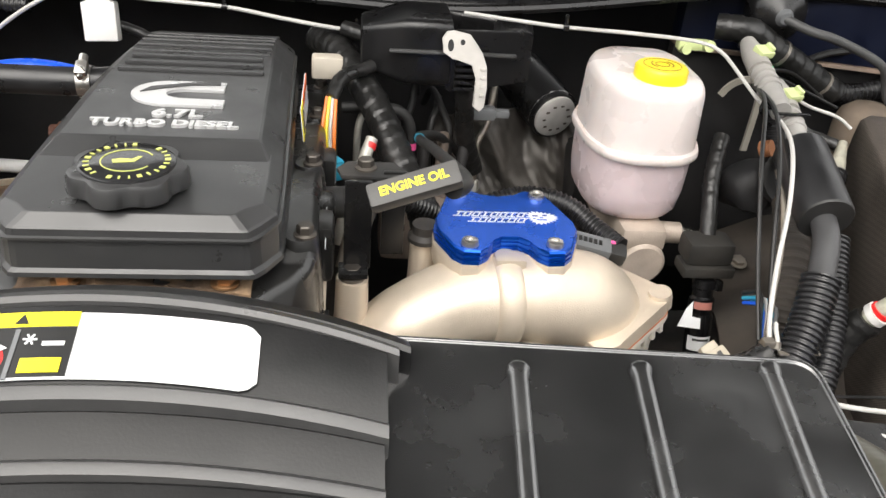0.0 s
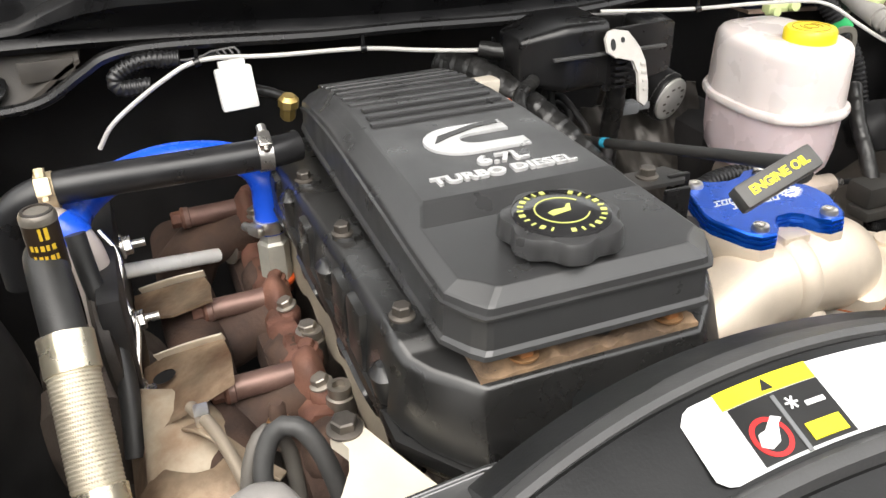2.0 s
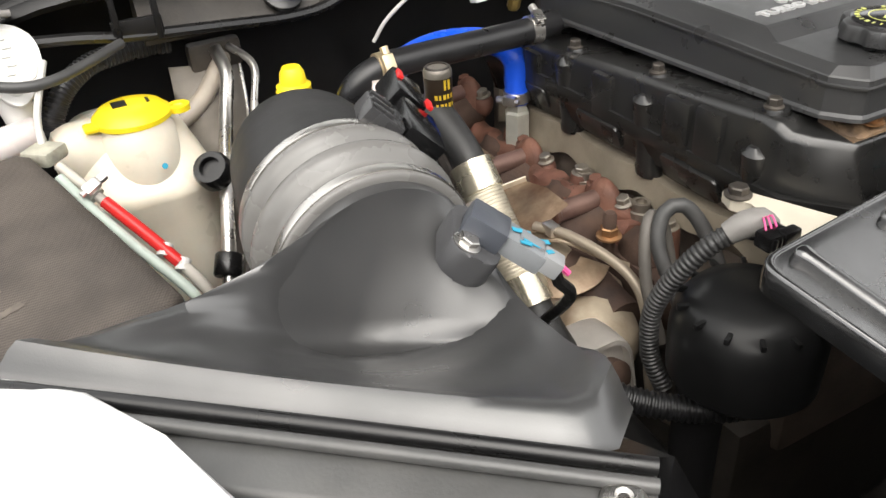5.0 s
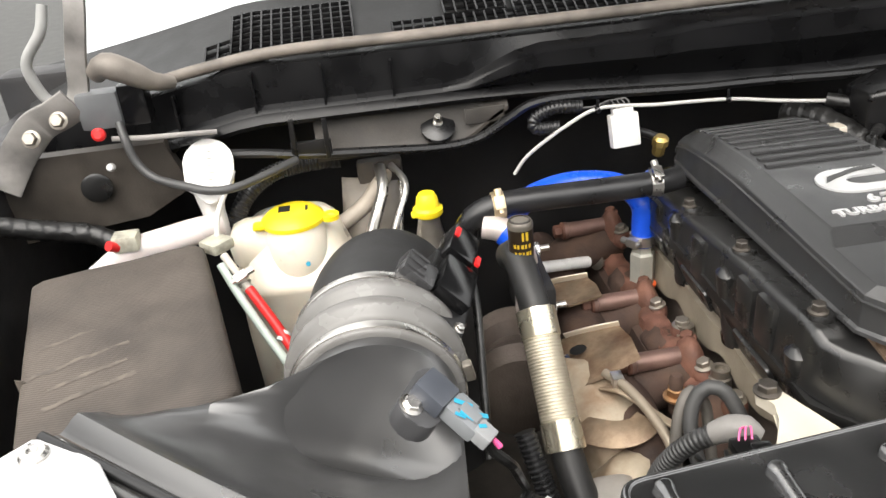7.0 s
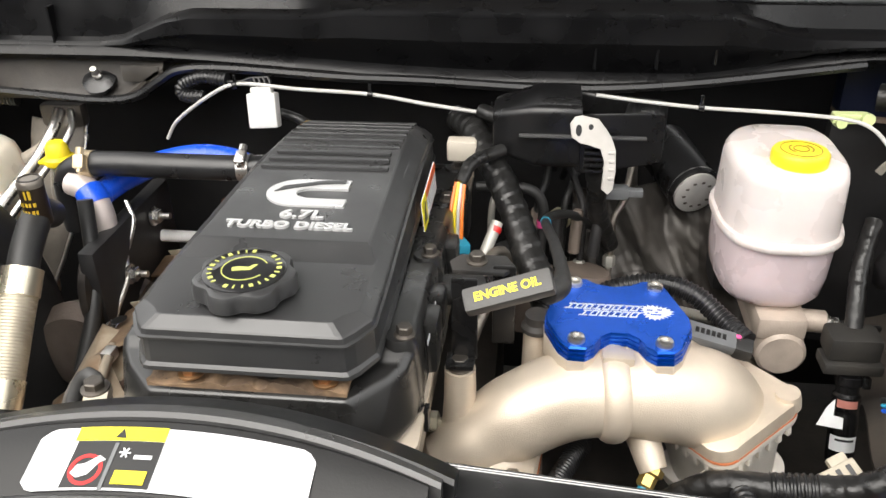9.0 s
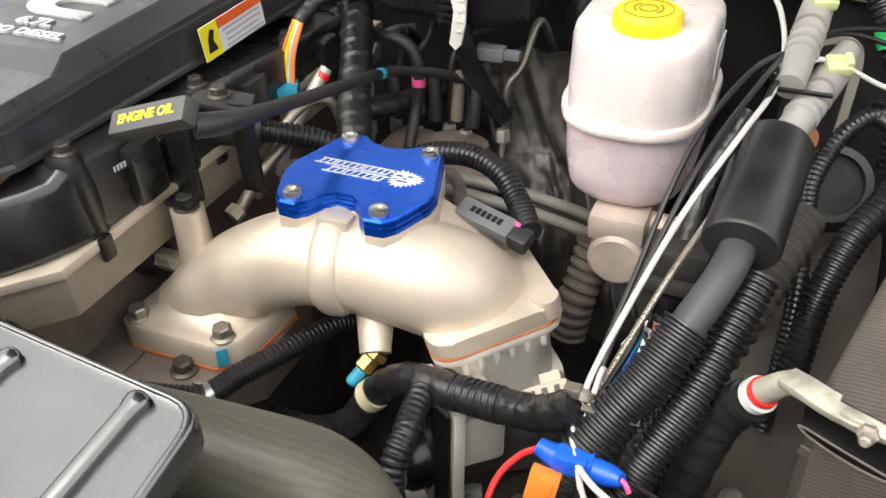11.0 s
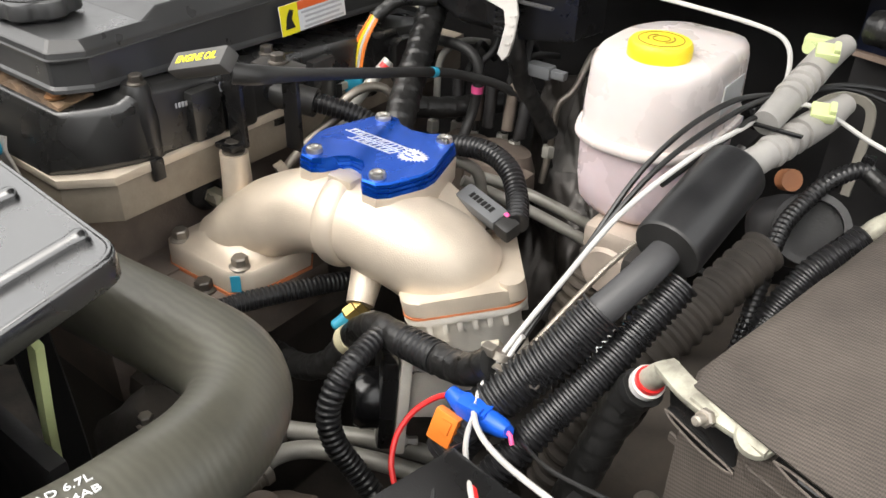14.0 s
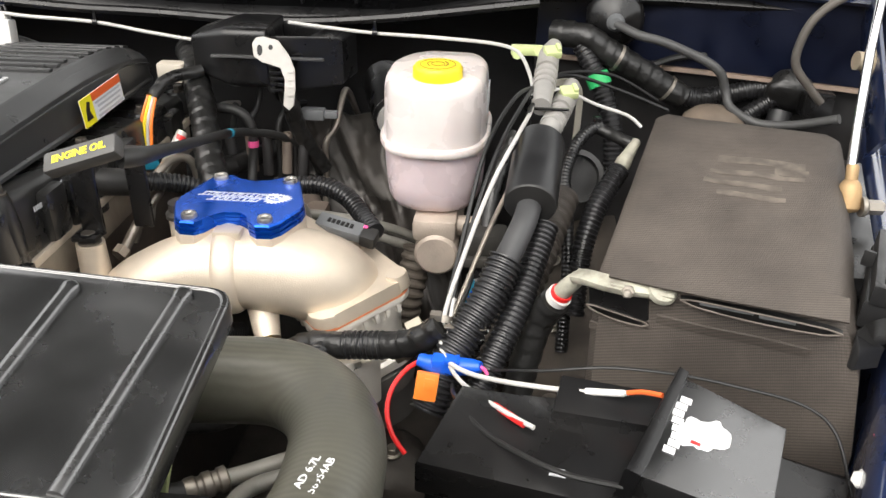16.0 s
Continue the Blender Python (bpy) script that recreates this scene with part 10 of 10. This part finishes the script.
tube(bm, [(0.648, 0.416, 1.34), (0.649, 0.412, 1.33), (0.65, 0.408, 1.318)], 0.0045, 12)
part("red_crimp", bm, mat("crimp_red", (0.75, 0.03, 0.09), 0.35, var=0.1), rt_)
bm = B()
lathe(bm, [(0.008, 0), (0.008, 0.003), (0.004, 0.003)], aim((0.65, 0.402, 1.31), (-0.2, -0.5, 0.8)), 18)
part("ring", bm, COPPER, rt_)
bolt(rt_, (0.64, 0.398, 1.312), (-0.8, -0.4, 0.5), 0.0065, 0.012, WHITE)
bm = B()
box(bm, (0.655, 0.39, 1.29), (0.03, 0.03, 0.03), None, 0.004)
part("post", bm, COPPER, rt_)


# ---- refrigerant lines low in front of the intake ----
al = thing("refrigerant_hose", "black hoses with crimped steel ends and grey lines", "hose", (0.13, 0.48, 1.12))
for pts, ax in (([(0.112, 0.51, 1.148), (0.14, 0.527, 1.147), (0.184, 0.553, 1.147), (0.24, 0.58, 1.14)], (0.8, 0.55, 0)), ([(0.14, 0.462, 1.148), (0.136, 0.48, 1.15), (0.152, 0.508, 1.149), (0.204, 0.536, 1.147), (0.26, 0.56, 1.14)], (0.1, 0.9, 0.1))):
    bm = B()
    tube(bm, pts, 0.0085, 14)
    part("line", bm, GREYLINE, al)
    bm = B()
    lathe(bm, [(0.012, -0.03), (0.013, -0.028), (0.013, -0.02), (0.011, -0.018), (0.011, -0.014), (0.013, -0.012), (0.013, -0.005), (0.011, -0.003), (0.011, 0.001), (0.013, 0.003), (0.013, 0.01), (0.009, 0.012)], aim(Vector(pts[0]) + Vector(ax).normalized() * -0.002, ax), 20)
    part("crimp", bm, DULLSTEEL, al, "crimped steel end")
    bm = B()
    q = Vector(pts[0]) - Vector(ax).normalized() * 0.028
    tube(bm, [q, q - Vector(ax).normalized() * 0.03, q - Vector(ax).normalized() * 0.06 - Vector((0, 0, 0.02))], 0.0115, 16)
    part("hose_wall", bm, RUBBER, al)
cpm = thing("compressor_head", "brown grey cast compressor head below the hose", "compressor", (0.17, 0.44, 1.05))
bm = B()
lump(bm, (0.175, 0.45, 1.1), 0.045, (1, 1, 0.8), 0.2, 45, 3, 4.0)
lathe(bm, [(0.018, 0), (0.018, 0.02), (0.012, 0.022)], aim((0.168, 0.44, 1.13), (0.1, -0.2, 1)), 20)
part("casting", bm, GREYCAST, cpm)
bolt(cpm, (0.155, 0.43, 1.135), (0.1, -0.3, 1), 0.007, 0.01, STEEL)
for q, r, s_ in (((0.02, 0.44, 1.12), 0.05, 2.0), ((0.0, 0.5, 1.12), 0.04, 7.0), ((0.26, 0.6, 1.08), 0.05, 9.0)):
    lo = thing("lower_casting", "dark dusty casting low on the engine front", "casting", (q[0], q[1], q[2] - r))
    bm = B()
    lump(bm, q, r, (1.2, 0.9, 1), 0.25, 35, 3, s_)
    part("casting", bm, LIFTEDDARK, lo)
    bolt(lo, (q[0] + 0.01, q[1] - 0.01, q[2] + r * 0.9), (0, 0, 1), 0.007, 0.01, DULLSTEEL)


# ---- hinge corner behind the left battery ----
PALEDUST = mat("dusty_pale_steel", (0.2, 0.19, 0.18), 0.55, metal=0.3, var=0.4, bump=0.3, bscale=150, dust=0.5, dustcol=(0.36, 0.34, 0.32), dscale=16)
hc = thing("hood_mount", "dusty pale steel hood hinge with bent arms", "hinge", (-0.95, 1.0, 1.48))
bm = B()
ribbon(bm, [(-0.915, 1.01, 1.69), (-0.92, 1.0, 1.655), (-0.932, 1.0, 1.61), (-0.94, 1.0, 1.57), (-0.95, 0.99, 1.55)], 0.024, 0.008, (0, 1, 0))
part("arm", bm, PALEDUST, hc)
bm = B()
tube(bm, [(-0.915, 1.0, 1.588), (-0.9, 0.99, 1.598), (-0.88, 0.99, 1.59), (-0.855, 1.0, 1.572), (-0.835, 1.02, 1.562)], [0.012, 0.016, 0.0145, 0.011, 0.008], 12)
part("knuckle", bm, mat("rusty_tan_hinge", (0.2, 0.18, 0.16), 0.6, metal=0.2, var=0.3, bump=0.3, dust=0.4), hc)
bm = B()
ribbon(bm, [(-0.945, 0.985, 1.56), (-0.965, 0.982, 1.55), (-0.99, 0.98, 1.54), (-1.01, 0.98, 1.522), (-1.03, 0.98, 1.5), (-1.05, 0.97, 1.47)], 0.042, 0.006, (0.2, 0.9, 0.4))
part("base_plate", bm, PALEDUST, hc, "pale dusty base plate")
bm = B()
box(bm, (-0.92, 1.0, 1.546), (0.05, 0.03, 0.045), None, 0.006)
part("spacer", bm, GREYPLASTIC, hc)
bm = B()
box(bm, (-0.88, 1.005, 1.548), (0.032, 0.03, 0.05), None, 0.004)
part("stop_block", bm, GLOSSBLACK, hc)
for q in ((-0.96, 0.965, 1.547), (-0.995, 0.962, 1.53)):
    bolt(hc, q, (0, -0.9, 0.4), 0.008, 0.01, DULLSTEEL)
wl = thing("washer_line", "grey washer hose curling up to the cowl", "hose", (-0.97, 1.0, 1.56))
bm = B()
tube(bm, [(-0.955, 1.01, 1.67), (-0.963, 1.0, 1.642), (-0.985, 0.998, 1.615), (-0.988, 0.998, 1.595), (-0.978, 0.998, 1.566), (-0.96, 1.0, 1.555)], 0.0065, 12)
part("hose_wall", bm, mat("pale_grey_hose", (0.3, 0.3, 0.29), 0.5, var=0.15), wl)
lg = thing("corner_ledge", "dusty dark corner panel with a round hole", "panel", (-0.94, 1.0, 1.42), kind="structure")
bm = B()
rings(bm, [[(-1.06, 0.98 + dy, 1.5), (-0.86, 1.0 + dy, 1.495), (-0.84, 1.005 + dy, 1.43), (-0.9, 1.0 + dy, 1.4), (-1.05, 0.985 + dy, 1.39)] for dy in (0, 0.02)])
part("panel", bm, mat("brown_black_panel", (0.04, 0.034, 0.028), 0.55, var=0.35, bump=0.3, dust=0.4, dustcol=(0.09, 0.075, 0.06)), lg)
bm = B()
lathe(bm, [(0.0, 0), (0.016, 0.0), (0.019, 0.002), (0.016, 0.004)], aim((-0.949, 0.9905, 1.451), (0.1, -1, 0)), 24)
part("hole_rim", bm, LABELBLACK, lg)
bm = B()
ribbon(bm, [(-0.91, 0.985, 1.512), (-0.87, 0.98, 1.51), (-0.82, 0.98, 1.508), (-0.79, 0.985, 1.505)], 0.02, 0.006, (0, 0.3, 1))
part("top_ledge", bm, PALEDUST, lg)
for q, m_, r in (((-0.922, 0.972, 1.523), RED, 0.008), ((-0.921, 0.978, 1.479), WHITE, 0.005)):
    bm = B()
    lathe(bm, [(r, 0), (r, 0.006), (r * 0.6, 0.009)], aim(q, (0, -1, 0.3)), 14)
    part("cap_plug", bm, m_, lg)
gc = thing("corner_cable", "grey cable draped over the washer filler", "cable", (-0.85, 0.96, 1.44))
bm = B()
tube(bm, [(-0.9, 0.985, 1.53), (-0.894, 0.97, 1.512), (-0.887, 0.965, 1.486), (-0.868, 0.955, 1.467), (-0.83, 0.935, 1.459), (-0.8, 0.925, 1.453), (-0.77, 0.93, 1.452), (-0.734, 0.95, 1.456), (-0.7, 0.975, 1.46)], 0.0052, 12)
part("cable", bm, mat("dark_grey_cable", (0.05, 0.05, 0.05), 0.45, var=0.2), gc)
lj = thing("corner_harness", "loose harness and connectors behind the battery", "harness", (-0.98, 0.95, 1.4))
bm = B()
taped(bm, [(-1.05, 0.93, 1.44), (-1.0, 0.935, 1.425), (-0.95, 0.94, 1.41), (-0.92, 0.93, 1.395), (-0.9, 0.91, 1.4)], 0.012, seed=71)
part("trunk", bm, TAPE, lj)
bm = B()
box(bm, (-0.905, 0.905, 1.412), (0.03, 0.025, 0.02), None, 0.004)
part("plug", bm, CORRODED, lj)
bm = B()
lathe(bm, [(0.006, 0), (0.006, 0.012)], aim((-0.915, 0.895, 1.41), (-0.4, -0.6, 0.5)), 12)
part("red_cap", bm, RED, lj)
sf_ = thing("fender", "pale sunlit edge of the other blue fender", "fender", (-1.08, 0.6, 1.3), kind="structure")
bm = B()
rings(bm, [[(-1.055 - 0.03 * (y - 0.9), y, 1.43), (-1.06 - 0.03 * (y - 0.9), y, 1.448), (-1.08 - 0.03 * (y - 0.9), y, 1.455), (-1.2, y, 1.46), (-1.3, y, 1.42), (-1.35, y, 1.2), (-1.06, y, 1.2)] for y in (-0.1, 0.2, 0.5, 0.8, 1.0, 1.2)])
part("panel", bm, PAINT, sf_, sharp=50)
